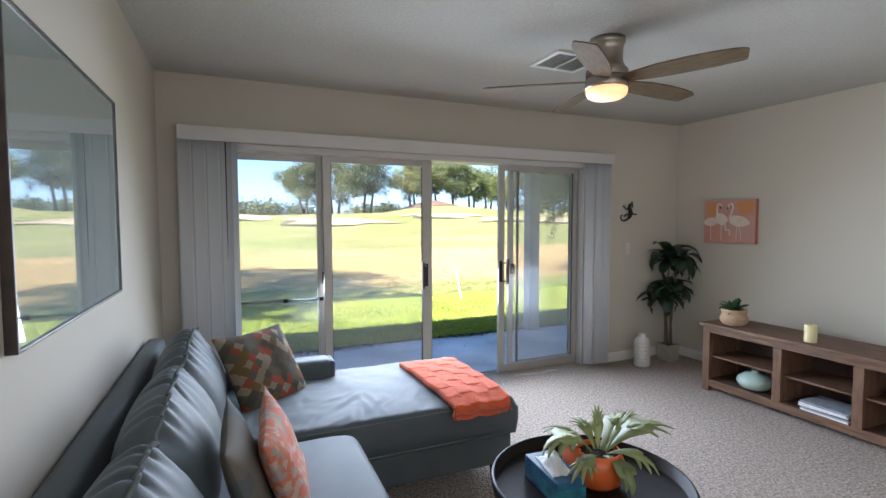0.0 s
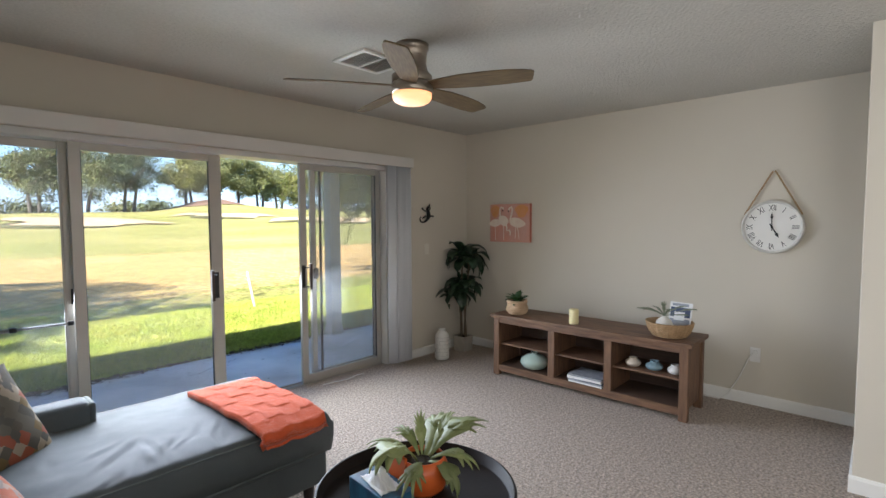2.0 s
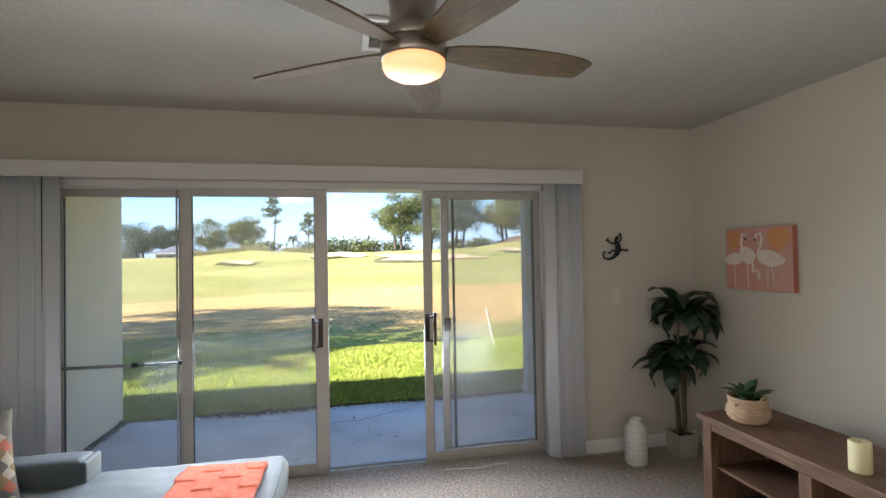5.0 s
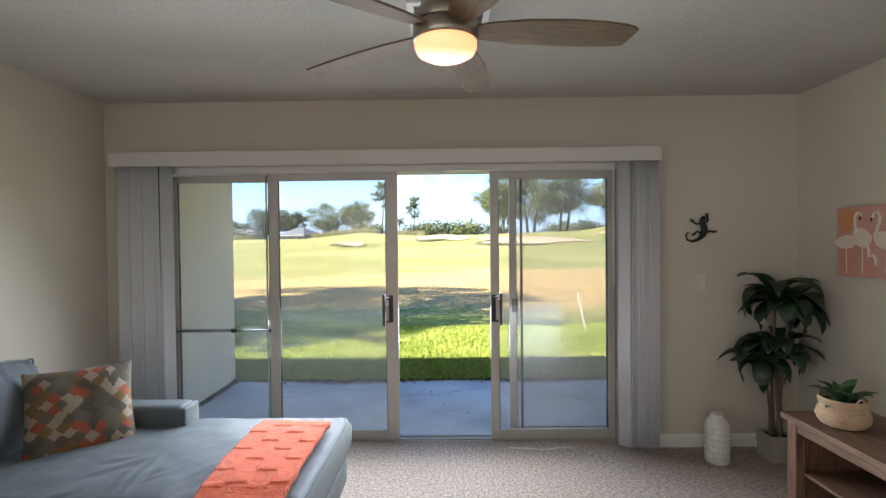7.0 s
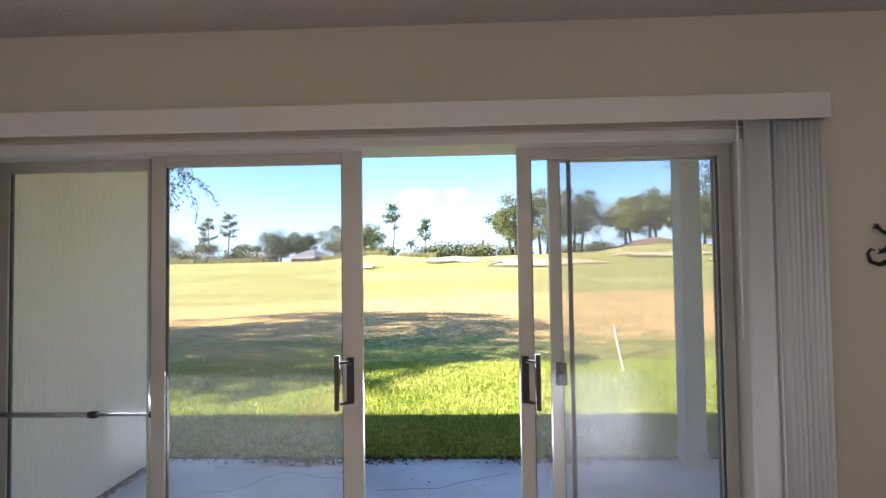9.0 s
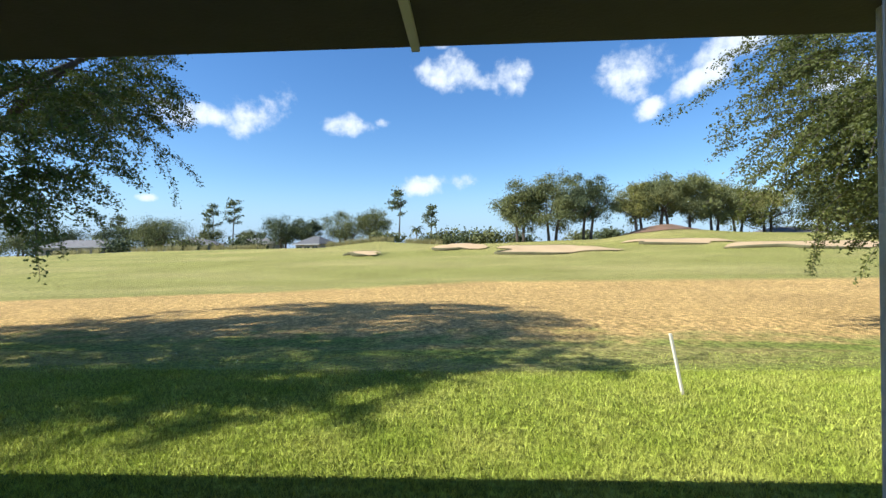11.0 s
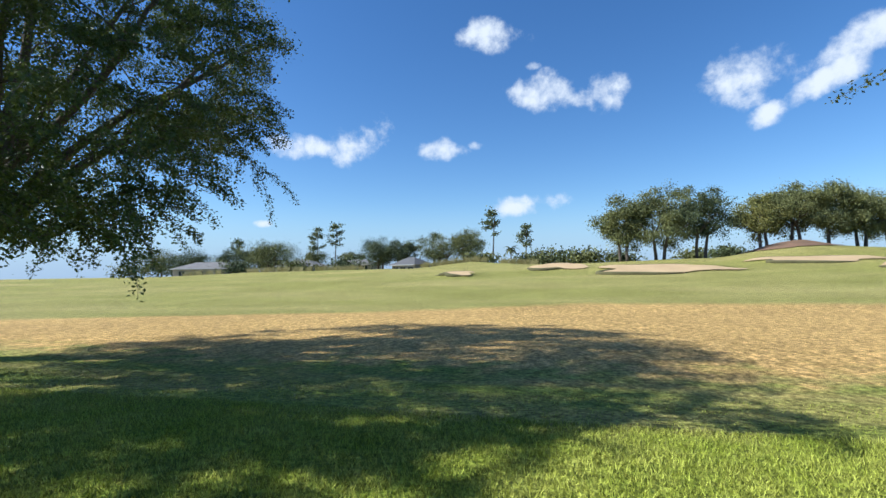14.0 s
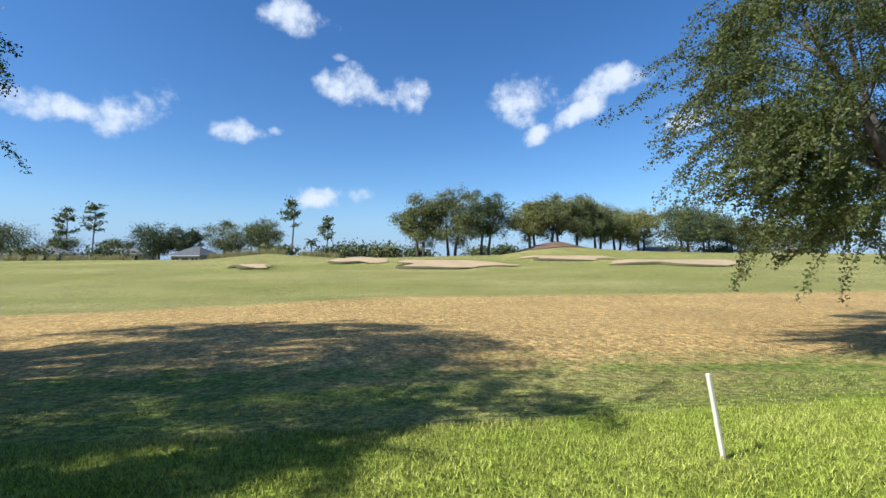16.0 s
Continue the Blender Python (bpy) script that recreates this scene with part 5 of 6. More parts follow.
def lizard():
    t = part("lizard_ornament", tube([(0.02, 0.085, 0.016), (0.012, 0.07, 0.018), (-0.0, 0.05, 0.014), (0.015, 0.02, 0.018), (0.02, -0.015, 0.02), (0.01, -0.05, 0.016), (-0.02, -0.078, 0.012), (-0.06, -0.092, 0.010), (-0.095, -0.08, 0.009), (-0.104, -0.05, 0.008), (-0.09, -0.03, 0.007), (-0.075, -0.035, 0.006)],
                                     (0.006, 0.017, 0.012, 0.02, 0.022, 0.018, 0.012, 0.009, 0.007, 0.0055, 0.0045, 0.003), 10), BLACK_IRON, None, "", True)
    t.matrix_world = Matrix(((1, 0, 0, 2.30), (0, 0, -1, 0.0), (0, 1, 0, 1.552), (0, 0, 0, 1)))
    tagged(t, "dark metal lizard ornament hung on the wall", "wall ornament")
    for pts in (((0.005, 0.03, 0.015), (0.05, 0.055, 0.014), (0.045, 0.095, 0.01)), ((0.0, 0.035, 0.015), (-0.035, 0.03, 0.014), (-0.065, 0.055, 0.01)),
                ((0.02, -0.03, 0.015), (0.065, -0.02, 0.014), (0.10, -0.028, 0.01)), ((0.01, -0.04, 0.015), (-0.03, -0.02, 0.014), (-0.05, -0.045, 0.01))):
        leg = part("leg", tube(pts, (0.009, 0.007, 0.006), 8), BLACK_IRON, t, "", True)
        e = Vector(pts[-1])
        for a in (0.2, 1.2, 2.2, 3.3):
            part("toe", tube((e, e + Vector((0.016 * math.cos(a), 0.016 * math.sin(a), -0.002))), (0.004, 0.003), 6), BLACK_IRON, leg)


lizard()


def framed_picture():
    t = thing("framed_picture", (XL, -1.92, 1.56), "large glazed print, coloured grey-green for reflections, in a thin black frame", "picture")
    w, h = 1.08, 0.79
    part("glazing", box(0.004, 0.02, -w / 2, w / 2, -h / 2, h / 2), PRINT_REFLECT, t, "reflective glass with a pale reflection in its colour")
    for y0, y1, z0, z1 in ((-w / 2 - .009, -w / 2, -h / 2 - .009, h / 2 + .009), (w / 2, w / 2 + .009, -h / 2 - .009, h / 2 + .009), (-w / 2, w / 2, h / 2, h / 2 + .009), (-w / 2, w / 2, -h / 2 - .009, -h / 2)):
        part("frame_bar", box(0.0, 0.026, y0, y1, z0, z1, 0.002), FRAME_BLACK, t)


framed_picture()


def outlet():
    t = thing("wall_outlet", (0, 0, 0), "white duplex wall outlet with a plug", "outlet")
    t.matrix_world = east_pose(-2.975, 0.405)
    part("plate", box(-0.036, 0.036, -0.058, 0.058, 0.0, 0.006, 0.002), CORD, t)
    for y in (-0.022, 0.022):
        part("socket", box(-0.016, 0.016, y - 0.014, y + 0.014, 0.006, 0.0085, 0.001), CORD, t)
    c = thing("power_cord", (0, 0, 0), "white power cord hanging from the outlet to the floor", "cord")
    part("plug", box(XR - 0.032, XR - 0.0086, -2.991, -2.959, 0.41, 0.445, 0.004), CORD, c)
    part("cable", tube([(XR - 0.03, -2.965, 0.42), (XR - 0.05, -2.94, 0.38), (XR - 0.04, -2.88, 0.22), (XR - 0.03, -2.80, 0.06), (XR - 0.05, -2.74, 0.006), (XR - 0.06, -2.3, 0.005), (XR - 0.05, -1.4, 0.005)], 0.004, 8), CORD, c, "", True)
    s = thing("light_switch", (2.30, 0, 1.17), "beige wall switch plate", "switch")
    part("plate", box(-0.036, 0.036, -0.006, 0.0, -0.058, 0.058, 0.002), SWITCH_PLATE, s)
    part("rocker", box(-0.014, 0.014, -0.011, -0.006, -0.03, 0.03, 0.002), SWITCH_PLATE, s)
    d = thing("floor_cable", (0, 0, 0), "pale cable lying along the baseboard", "cable")
    part("cable", tube([(1.95, -0.03, 0.006), (2.1, -0.035, 0.006), (2.35, -0.05, 0.006), (2.62, -0.06, 0.006), (2.85, -0.05, 0.006)], 0.004, 8), SAND_GLAZE, d, "", True)


outlet()

# ---- valance and vertical blinds ----


def blinds():
    v = thing("valance", (0, 0, 0), "white window valance above the sliding door", "valance")
    part("face_board", box(-1.80, 1.963, -0.158, -0.146, 2.012, 2.108, 0.003), VALANCE, v)
    part("top_board", box(-1.80, 1.963, -0.146, 0.0, 2.096, 2.108), VALANCE, v)
    for x in (-1.80, 1.951):
        part("return_board", box(x, x + 0.012, -0.146, 0.0, 2.012, 2.096), VALANCE, v)
    part("head_rail", box(-1.78, 1.94, -0.10, -0.055, 2.045, 2.075, 0.003), TRIM, v, "white blind track")

    def vane(parent, x, ang):
        bm = bmesh.new()
        w, n = 0.089, 6
        rows = []
        for z in (0.035, 2.045):
            row = []
            for i in range(n + 1):
                u = (i / n - 0.5) * w
                row.append(bm.verts.new((u, 0.0025 * (1 - (2 * u / w) ** 2), z)))
            rows.append(row)
        for i in range(n):
            bm.faces.new((rows[0][i], rows[0][i + 1], rows[1][i + 1], rows[1][i]))
        o = part("vane", bm, VINYL, parent, "", True)
        o.matrix_local = pose(x, -0.078, 0, 0, 0, ang)
        thicken(o, 0.0015)

    l = thing("vertical_blind", (0, 0, 0), "white vertical blind vanes drawn to the side", "blind", "vertical blinds of the sliding door")
    for i in range(4):
        vane(l, -1.765 + i * 0.0885, -0.8)
    vane(l, -1.448, 62)
    r = thing("vertical_blind", (0, 0, 0), "white vertical blind vanes stacked tightly at the side", "blind", "vertical blinds of the sliding door")
    for i in range(11):
        vane(r, 1.735 + i * 0.0205, -44 + 14 * math.sin(i * 2.3) - (28 if i in (2, 6, 9) else 0))
    for p, x in ((l, -1.505), (r, 1.665)):
        part("wand", tube(((x, -0.075, 2.05), (x, -0.072, 1.18)), 0.0045, 8), BLACK_PLASTIC if x < 0 else VINYL, p, "thin control wand")


blinds()

# ---- door hardware ----


def handle(x, sgn, parent):
    h = part("door_handle", box(x - 0.016, x + 0.016, 0.102, 0.1085, 0.885, 1.085, 0.002), BLACK_PLASTIC, parent, "dark pull handle with wooden grip")
    gx = x - sgn * 0.047
    part("grip", box(gx - 0.011, gx + 0.011, 0.050, 0.074, 0.868, 1.102, 0.004), HANDLE_WOOD, h)
    for z in (0.892, 1.066):
        part("bracket", tube(((x, 0.104, z), (gx, 0.07, z)), 0.007, 8), BLACK_PLASTIC, h)


handle(0.090, 1, slide_l)
handle(0.846, -1, slide_r)
for x, p in ((-0.783, fixed_l), (1.012, fixed_r)):
    k = part("latch", box(x - 0.024, x + 0.024, 0.156, 0.173, 0.945, 1.045, 0.005), BLACK_PLASTIC, p, "black door latch")
    part("latch_knob", lathe(((0, 0), (0.012, 0), (0.012, 0.016), (0, 0.018)), 12), BLACK_PLASTIC, k).matrix_local = pose(x, 0.156, 0.995, 90, 0, 0)


def security_bar():
    t = thing("security_bar", (0, 0, 0), "grey metal security bar across the fixed door panel", "security bar")
    part("outer_tube", tube(((-1.57, 0.158, 0.825), (-1.10, 0.158, 0.825)), 0.011, 12), ARM_BAR, t, "", True)
    part("inner_rod", tube(((-1.10, 0.158, 0.825), (-0.80, 0.158, 0.825)), 0.007, 12), ARM_BAR, t, "", True)
    part("collar", tube(((-1.115, 0.158, 0.825), (-1.08, 0.158, 0.825)), 0.016, 12), BLACK_PLASTIC, t, "", True)
    part("end_cap", tube(((-0.832, 0.158, 0.825), (-0.802, 0.158, 0.825)), 0.015, 12), BLACK_PLASTIC, t, "", True)


security_bar()

# ---- ceiling fan and vent ----


def ceiling_fan():
    t = thing("ceiling_fan", (0.515, -1.64, CEIL), "brushed nickel ceiling fan with five wood blades and lit lamp", "ceiling fan")
    part("canopy", lathe(((0.0, 0), (0.098, 0), (0.098, -0.03), (0.090, -0.036), (0.086, -0.07), (0.084, -0.11), (0.090, -0.14), (0.104, -0.165), (0.112, -0.175), (0.0, -0.175)), 48), NICKEL, t, "", True)
    part("motor_housing", lathe(((0, -0.175), (0.116, -0.175), (0.118, -0.18), (0.118, -0.212), (0.116, -0.216), (0, -0.216)), 48), NICKEL, t, "", True)
    part("light_ring", lathe(((0, -0.216), (0.112, -0.217), (0.120, -0.222), (0.121, -0.272), (0.116, -0.278), (0, -0.278)), 48), NICKEL, t, "", True)
    part("lamp_glass", lathe(((0.0, -0.276), (0.1145, -0.276), (0.1145, -0.298), (0.105, -0.318), (0.08, -0.332), (0.04, -0.339), (0, -0.341)), 48), LAMP_GLOW, t, "lit frosted glass bowl", True)
    outl = ((0.10, -0.032), (0.16, -0.052), (0.30, -0.072), (0.45, -0.078), (0.58, -0.073), (0.66, -0.062), (0.698, -0.051), (0.711, -0.041), (0.712, -0.027), (0.692, 0.044), (0.684, 0.055), (0.668, 0.060), (0.55, 0.068), (0.40, 0.070), (0.25, 0.062), (0.15, 0.046), (0.10, 0.034))
    for k in range(5):
        bm = outline(outl, -0.004, 0.004)
        bmesh.ops.bevel(bm, geom=[e for e in bm.edges if abs(e.verts[0].co.z - e.verts[1].co.z) < 1e-6], offset=0.0018, segments=1, affect="EDGES")
        for v in bm.verts:
            v.co.z -= 0.008 * (v.co.x / 0.7) ** 2
        b = part("blade", bm, BLADE, t, "greyed walnut fan blade")
        b.matrix_local = pose(0, 0, -0.235, 0, 0, 4 + 72 * k) @ pose(0, 0, 0, -13, 0, 0)


ceiling_fan()


def ceiling_vent():
    t = thing("ceiling_vent", (0.53, -1.25, CEIL), "white louvred ceiling air vent", "vent")
    w, d = 0.36, 0.31
    # Dark sheet behind the slats, coloured as the shade inside the duct.
    part("backing", box(-w / 2 + .02, w / 2 - .02, -d / 2 + .02, d / 2 - .02, -0.003, 0.0), VENT_DARK, t)
    for x0, x1, y0, y1 in ((-w / 2, w / 2, -d / 2, -d / 2 + .03), (-w / 2, w / 2, d / 2 - .03, d / 2), (-w / 2, -w / 2 + .03, -d / 2 + .03, d / 2 - .03), (w / 2 - .03, w / 2, -d / 2 + .03, d / 2 - .03), (-.006, .006, -d / 2 + .03, d / 2 - .03)):
        part("frame_bar", box(x0, x1, y0, y1, -0.014, 0.0, 0.003), TRIM, t)
    for i in range(11):
        for x0, x1 in ((-w / 2 + .03, -.006), (.006, w / 2 - .03)):
            s = part("slat", box(x0, x1, -0.010, 0.010, -0.0007, 0.0007), TRIM, t)
            s.matrix_local = pose(0, -d / 2 + 0.045 + i * 0.022, -0.009, 40, 0, 0)


ceiling_vent()

# ---- floor plant and floor vase ----


def floor_plant():
    t = thing("dracaena_plant", (2.70, -0.19, 0), "tall dark green cane plant in a beige square planter", "potted plant")
    bm = bmesh.new()
    lo = [bm.verts.new((sx * 0.07, sy * 0.07, 0.0)) for sx, sy in ((-1, -1), (1, -1), (1, 1), (-1, 1))]
    hi = [bm.verts.new((sx * 0.08, sy * 0.08, 0.17)) for sx, sy in ((-1, -1), (1, -1), (1, 1), (-1, 1))]
    inn = [bm.verts.new((sx * 0.07, sy * 0.07, 0.17)) for sx, sy in ((-1, -1), (1, -1), (1, 1), (-1, 1))]
    dep = [bm.verts.new((sx * 0.068, sy * 0.068, 0.13)) for sx, sy in ((-1, -1), (1, -1), (1, 1), (-1, 1))]
    bm.faces.new(lo[::-1])
    for a, b in ((lo, hi), (hi, inn), (inn, dep)):
        for i in range(4):
            bm.faces.new((a[i], a[(i + 1) % 4], b[(i + 1) % 4], b[i]))
    part("planter", bm, PLANTER_STONE, t, "pale square planter")
    part("soil", box(-0.068, 0.068, -0.068, 0.068, 0.12, 0.155), SOIL, t)
    stems = (((-0.03, 0.0), (-0.06, 0.02), 0.66, 12, 0.27), ((0.03, 0.01), (0.035, 0.0), 0.70, 12, 0.26), ((0.0, -0.03), (0.0, -0.02), 0.76, 11, 0.25), ((0.005, 0.03), (0.0, 0.01), 1.08, 16, 0.30), ((0.02, -0.01), (0.06, -0.03), 1.02, 13, 0.27))
    for i, (b, e, z, n, ln) in enumerate(stems):
        pts = [(b[0] + (e[0] - b[0]) * k + 0.012 * math.sin(k * 5 + i), b[1] + (e[1] - b[1]) * k + 0.01 * math.cos(k * 4 + i), 0.13 + (z - 0.13) * k) for k in [q / 7 for q in range(8)]]
        part("stem", tube(pts, [0.012 - 0.004 * q / 7 for q in range(8)], 8), STEM, t, "", True)
        c = Vector(pts[-1])
        leaf_cluster(t, c, n + 3, ln * 1.08, 0.060, LEAF_DARK, 20 + i, (0.0, 1.25), (1.4, 3.0))


floor_plant()


def floor_vase():
    t = thing("floor_vase", (2.282, -0.245, 0), "tall white ceramic floor vase with incised tile pattern", "vase")
    prof = ((0, 0), (0.062, 0), (0.072, 0.01), (0.076, 0.03), (0.077, 0.22), (0.074, 0.252), (0.062, 0.278), (0.046, 0.296), (0.040, 0.302), (0.039, 0.318), (0.042, 0.326), (0.036, 0.325), (0.034, 0.29), (0.060, 0.24), (0.060, 0.03), (0, 0.02))
    part("body", lathe(prof, 48), WHITE_CERAMIC, t, "", True)
    for z in (0.045, 0.085, 0.125, 0.165, 0.205, 0.24):
        r = 0.0776 if z < 0.23 else 0.0755
        part("groove", tube([(r * math.cos(radians(10 * i)), r * math.sin(radians(10 * i)), z) for i in range(37)], 0.0012, 5, None, False), GROUT, t)
    for j, z in enumerate((0.045, 0.085, 0.125, 0.165, 0.205)):
        for i in range(8):
            a = 2 * math.pi * (i + 0.5 * (j % 2)) / 8
            part("groove", tube(((0.0776 * math.cos(a), 0.0776 * math.sin(a), z), (0.0776 * math.cos(a), 0.0776 * math.sin(a), z + 0.04)), 0.0012, 5), GROUT, t)


floor_vase()


def floor_cable():
    pts = [(0.93 + 0.46 * k / 12, -0.034 - 0.028 * math.sin(math.pi * k / 12) - 0.008 * math.sin(k * 1.1), 0.013 + 0.004 * math.sin(k * 0.9)) for k in range(13)]
    o = part("floor_cable", tube(pts, 0.004, 8), CORD, None, "", True)
    tagged(o, "thin white cable lying on carpet beside the door track", "cable")


floor_cable()

# ---- outdoors: plants ----
OAK_LEAF = mat("live_oak_leaf", (0.085, 0.115, 0.028), 0.5, (0.05, 0.075, 0.02), 0.5, 3, island=0.4, spec=0.3)
# Lighter copy for the right oak, with sunlight put into the colour.
OAK_LEAF_SUN = mat("sunlit_oak_leaf", (0.115, 0.125, 0.03), 0.6, (0.07, 0.085, 0.022), 0.4, 3, island=0.4, spec=0.3)
# Distance haze is put into these far leaf colours, paler than near leaves.
HAZY_LEAF = mat("hazy_oak_leaf", (0.185, 0.19, 0.075), 0.8, (0.125, 0.14, 0.06), 0.2, 3, island=0.45, spec=0.2)
HAZY_LEAF_DARK = mat("hazy_dark_oak_leaf", (0.105, 0.125, 0.06), 0.8, (0.075, 0.095, 0.048), 0.2, 3, island=0.45, spec=0.2)
HAZY_LEAF_GOLD = mat("hazy_spring_oak_leaf", (0.235, 0.225, 0.07), 0.8, (0.165, 0.17, 0.058), 0.2, 3, island=0.4, spec=0.2)
let_light_through(OAK_LEAF, 0.16, (0.20, 0.26, 0.04))
let_light_through(OAK_LEAF_SUN, 0.2, (0.24, 0.27, 0.05))
PINE_LEAF = mat("pine_needles", (0.14, 0.16, 0.065), 0.8, (0.09, 0.11, 0.045), 0.3, 3, island=0.4)
BARK = mat("grey_oak_bark", (0.13, 0.105, 0.085), 0.95, (0.075, 0.06, 0.05), 4, 6, bump=0.7, bump_scale=18, fine=0.2)
MOSS = mat("spanish_moss", (0.23, 0.23, 0.19), 0.95, (0.16, 0.16, 0.13), 4, island=0.3)
GRASS_TALL = mat("straw_ornamental_grass", (0.36, 0.31, 0.13), 0.9, (0.24, 0.22, 0.09), 1.0, island=0.3)
GRASS_BLADE = mat("lawn_blade", (0.28, 0.335, 0.038), 0.7, (0.385, 0.395, 0.08), 1.4, 5, island=0.62, spec=0.25)
HOUSE_WALL = mat("pale_house_stucco", (0.34, 0.31, 0.27), 0.9, (0.30, 0.27, 0.24), 0.6, bump=0.2, bump_scale=12)
HOUSE_GLASS = mat("dark_house_window", (0.03, 0.035, 0.04), 0.1, (0.025, 0.03, 0.035), 2)
ROOF_PALE = mat("pale_weathered_shingle", (0.12, 0.12, 0.125), 0.9, (0.09, 0.09, 0.094), 1.2, bump=0.4, bump_scale=9, fine=0.2)
FASCIA = mat("white_fascia", (0.36, 0.36, 0.35), 0.6, (0.32, 0.32, 0.31), 2)


def leaf_mesh(name, centres, size, material, parent, rng, elong=1.6, flat=0.35, label=""):
    """Many small four-cornered leaves as one mesh."""
    c = np.asarray(centres, dtype=float)
    n = len(c)
    a = rng.normal(size=(n, 3))
    a[:, 2] *= 0.8
    a /= np.linalg.norm(a, axis=1)[:, None]
    b = rng.normal(size=(n, 3))
    b -= (b * a).sum(1)[:, None] * a
    b /= np.linalg.norm(b, axis=1)[:, None]
    s = size * rng.uniform(0.6, 1.4, (n, 1))
    k = np.cross(a, b) * s * 0.12
    v = np.empty((n * 4, 3))
    v[0::4], v[1::4], v[2::4], v[3::4] = c - a * s * elong / 2, c + b * s / 2 + k, c + a * s * elong / 2, c - b * s / 2 + k
    me = bpy.data.meshes.new(name)
    me.vertices.add(n * 4)
    me.vertices.foreach_set("co", v.ravel())
    me.loops.add(n * 4)
    me.loops.foreach_set("vertex_index", np.arange(n * 4))
    me.polygons.add(n)
    me.polygons.foreach_set("loop_start", np.arange(n) * 4)
    me.update(calc_edges=True)
    me.materials.append(material)
    o = new(name, me)
    o.parent = parent
    return tagged(o, label)


def limb(bm, p0, d, length, r0, r1, rng, n=6, sag=0.0, wander=0.12):
    pts, p, d = [], Vector(p0), Vector(d).normalized()
    for i in range(n):
        pts.append(p.copy())
        p = p + d * (length / (n - 1))
        d = (d + Vector((rng.normal() * wander, rng.normal() * wander, rng.normal() * wander - sag))).normalized()
    tube(pts, [r0 + (r1 - r0) * i / (n - 1) for i in range(n)], 7, bm)
    return pts, d


def near_oak(name, loc, rx, ry, z0, z1, leaves, size, label, seed, droops, material, moss=60, trunk_h=3.0, clump_n=330, shift=(0.0, 0.0), gap=-0.08, lift=0.0):
    """A live oak close by: limbs, twigs, drooping outer sprays and leaves along the twigs."""
    rng = np.random.default_rng(seed)
    t = thing(name, loc, label, "tree")
    bm = bmesh.new()
    z0, z1, trunk_h = z0 + lift, z1 + lift, trunk_h + lift
    cz, rz = (z0 + z1) / 2, (z1 - z0) / 2
    limb(bm, (0, 0, -0.3), (0.03, 0.02, 1), trunk_h + 0.6, 0.42, 0.30, rng, 6, 0, 0.05)
    tips = []
    for i in range(16):
        az = 2 * math.pi * i / 16 + rng.uniform(-.2, .2)
        el = rng.uniform(0.0, 1.2)
        goal = Vector((rx * math.cos(az) * math.cos(el) * .7, ry * math.sin(az) * math.cos(el) * .7, cz + rz * math.sin(el) * .7))
        start = Vector((0, 0, trunk_h * rng.uniform(0.75, 1.05)))
        pts, d = limb(bm, start, goal - start + Vector((0, 0, 1.2)), (goal - start).length, 0.17, 0.05, rng, 8, 0.05, 0.10)
        for q in range(2, 8):
            for _ in range(2):
                dd = Vector((rng.normal(), rng.normal(), rng.normal() * 0.5 - 0.05)) + (pts[q] - pts[0]).normalized()
                p2, _d = limb(bm, pts[q], dd, rng.uniform(1.0, 2.2), 0.035, 0.010, rng, 5, 0.10, 0.2)
                tips.append(p2)
    part("trunk", bm, BARK, t, "grey furrowed trunk and limbs", True)
    # clumps fill the crown shell unevenly, with sprays hanging below
    clumps = []
    for _ in range(clump_n):
        v = rng.normal(size=3)
        v /= np.linalg.norm(v)
        r = rng.uniform(0.45, 1.0) ** 0.6
        p = np.array((v[0] * rx * r, v[1] * ry * r, cz + v[2] * rz * r))
        if noise.noise((p[0] * 0.35 + seed, p[1] * 0.35, p[2] * 0.35)) > gap:
            clumps.append((p, rng.uniform(0.26, 0.54)))
    for p2 in tips:
        clumps.append((np.array(p2[-1]), rng.uniform(0.3, 0.6)))
    weights = np.array([s ** 2 for _, s in clumps])
    pick = rng.choice(len(clumps), size=int(leaves * 0.72), p=weights / weights.sum())
    base = np.array([c for c, _ in clumps])[pick]
    rad = np.array([s for _, s in clumps])[pick][:, None]
    pts = base + rng.normal(size=(len(pick), 3)) * rad * np.array((0.55, 0.55, 0.38))
    # hanging sprays: thin twigs with leaves along them
    tw = bmesh.new()
    spray = []
    per = int(leaves * 0.28 / max(len(droops), 1))
    for (x, y, z, ln, dx, dy) in droops:
        x, y, z = x - shift[0], y - shift[1], z + lift
        for _ in range(14):
            p = Vector((x + rng.normal() * 0.45, y + rng.normal() * 0.6, z + rng.normal() * 0.4))
            q, _d = limb(tw, p, (dx + rng.normal() * .35, dy + rng.normal() * .35, -0.05 + rng.normal() * .15), ln * rng.uniform(.35, 1.15), 0.012, 0.003, rng, 8, 0.16, 0.12)
            qa = np.array(q)
            f = rng.uniform(0, 1, per // 14) * (len(q) - 1)
            i0 = np.minimum(f.astype(int), len(q) - 2)
            w = (f - i0)[:, None]
            spray.append(qa[i0] * (1 - w) + qa[i0 + 1] * w + rng.normal(size=(len(f), 3)) * 0.075)
    if spray:
        tagged(part("twig_spray", tw, BARK, t), kind="stuff")
        pts = np.vstack([pts] + spray)
    leaf_mesh("crown", pts, size, material, t, rng, 1.8, label="dense small-leaved crown")
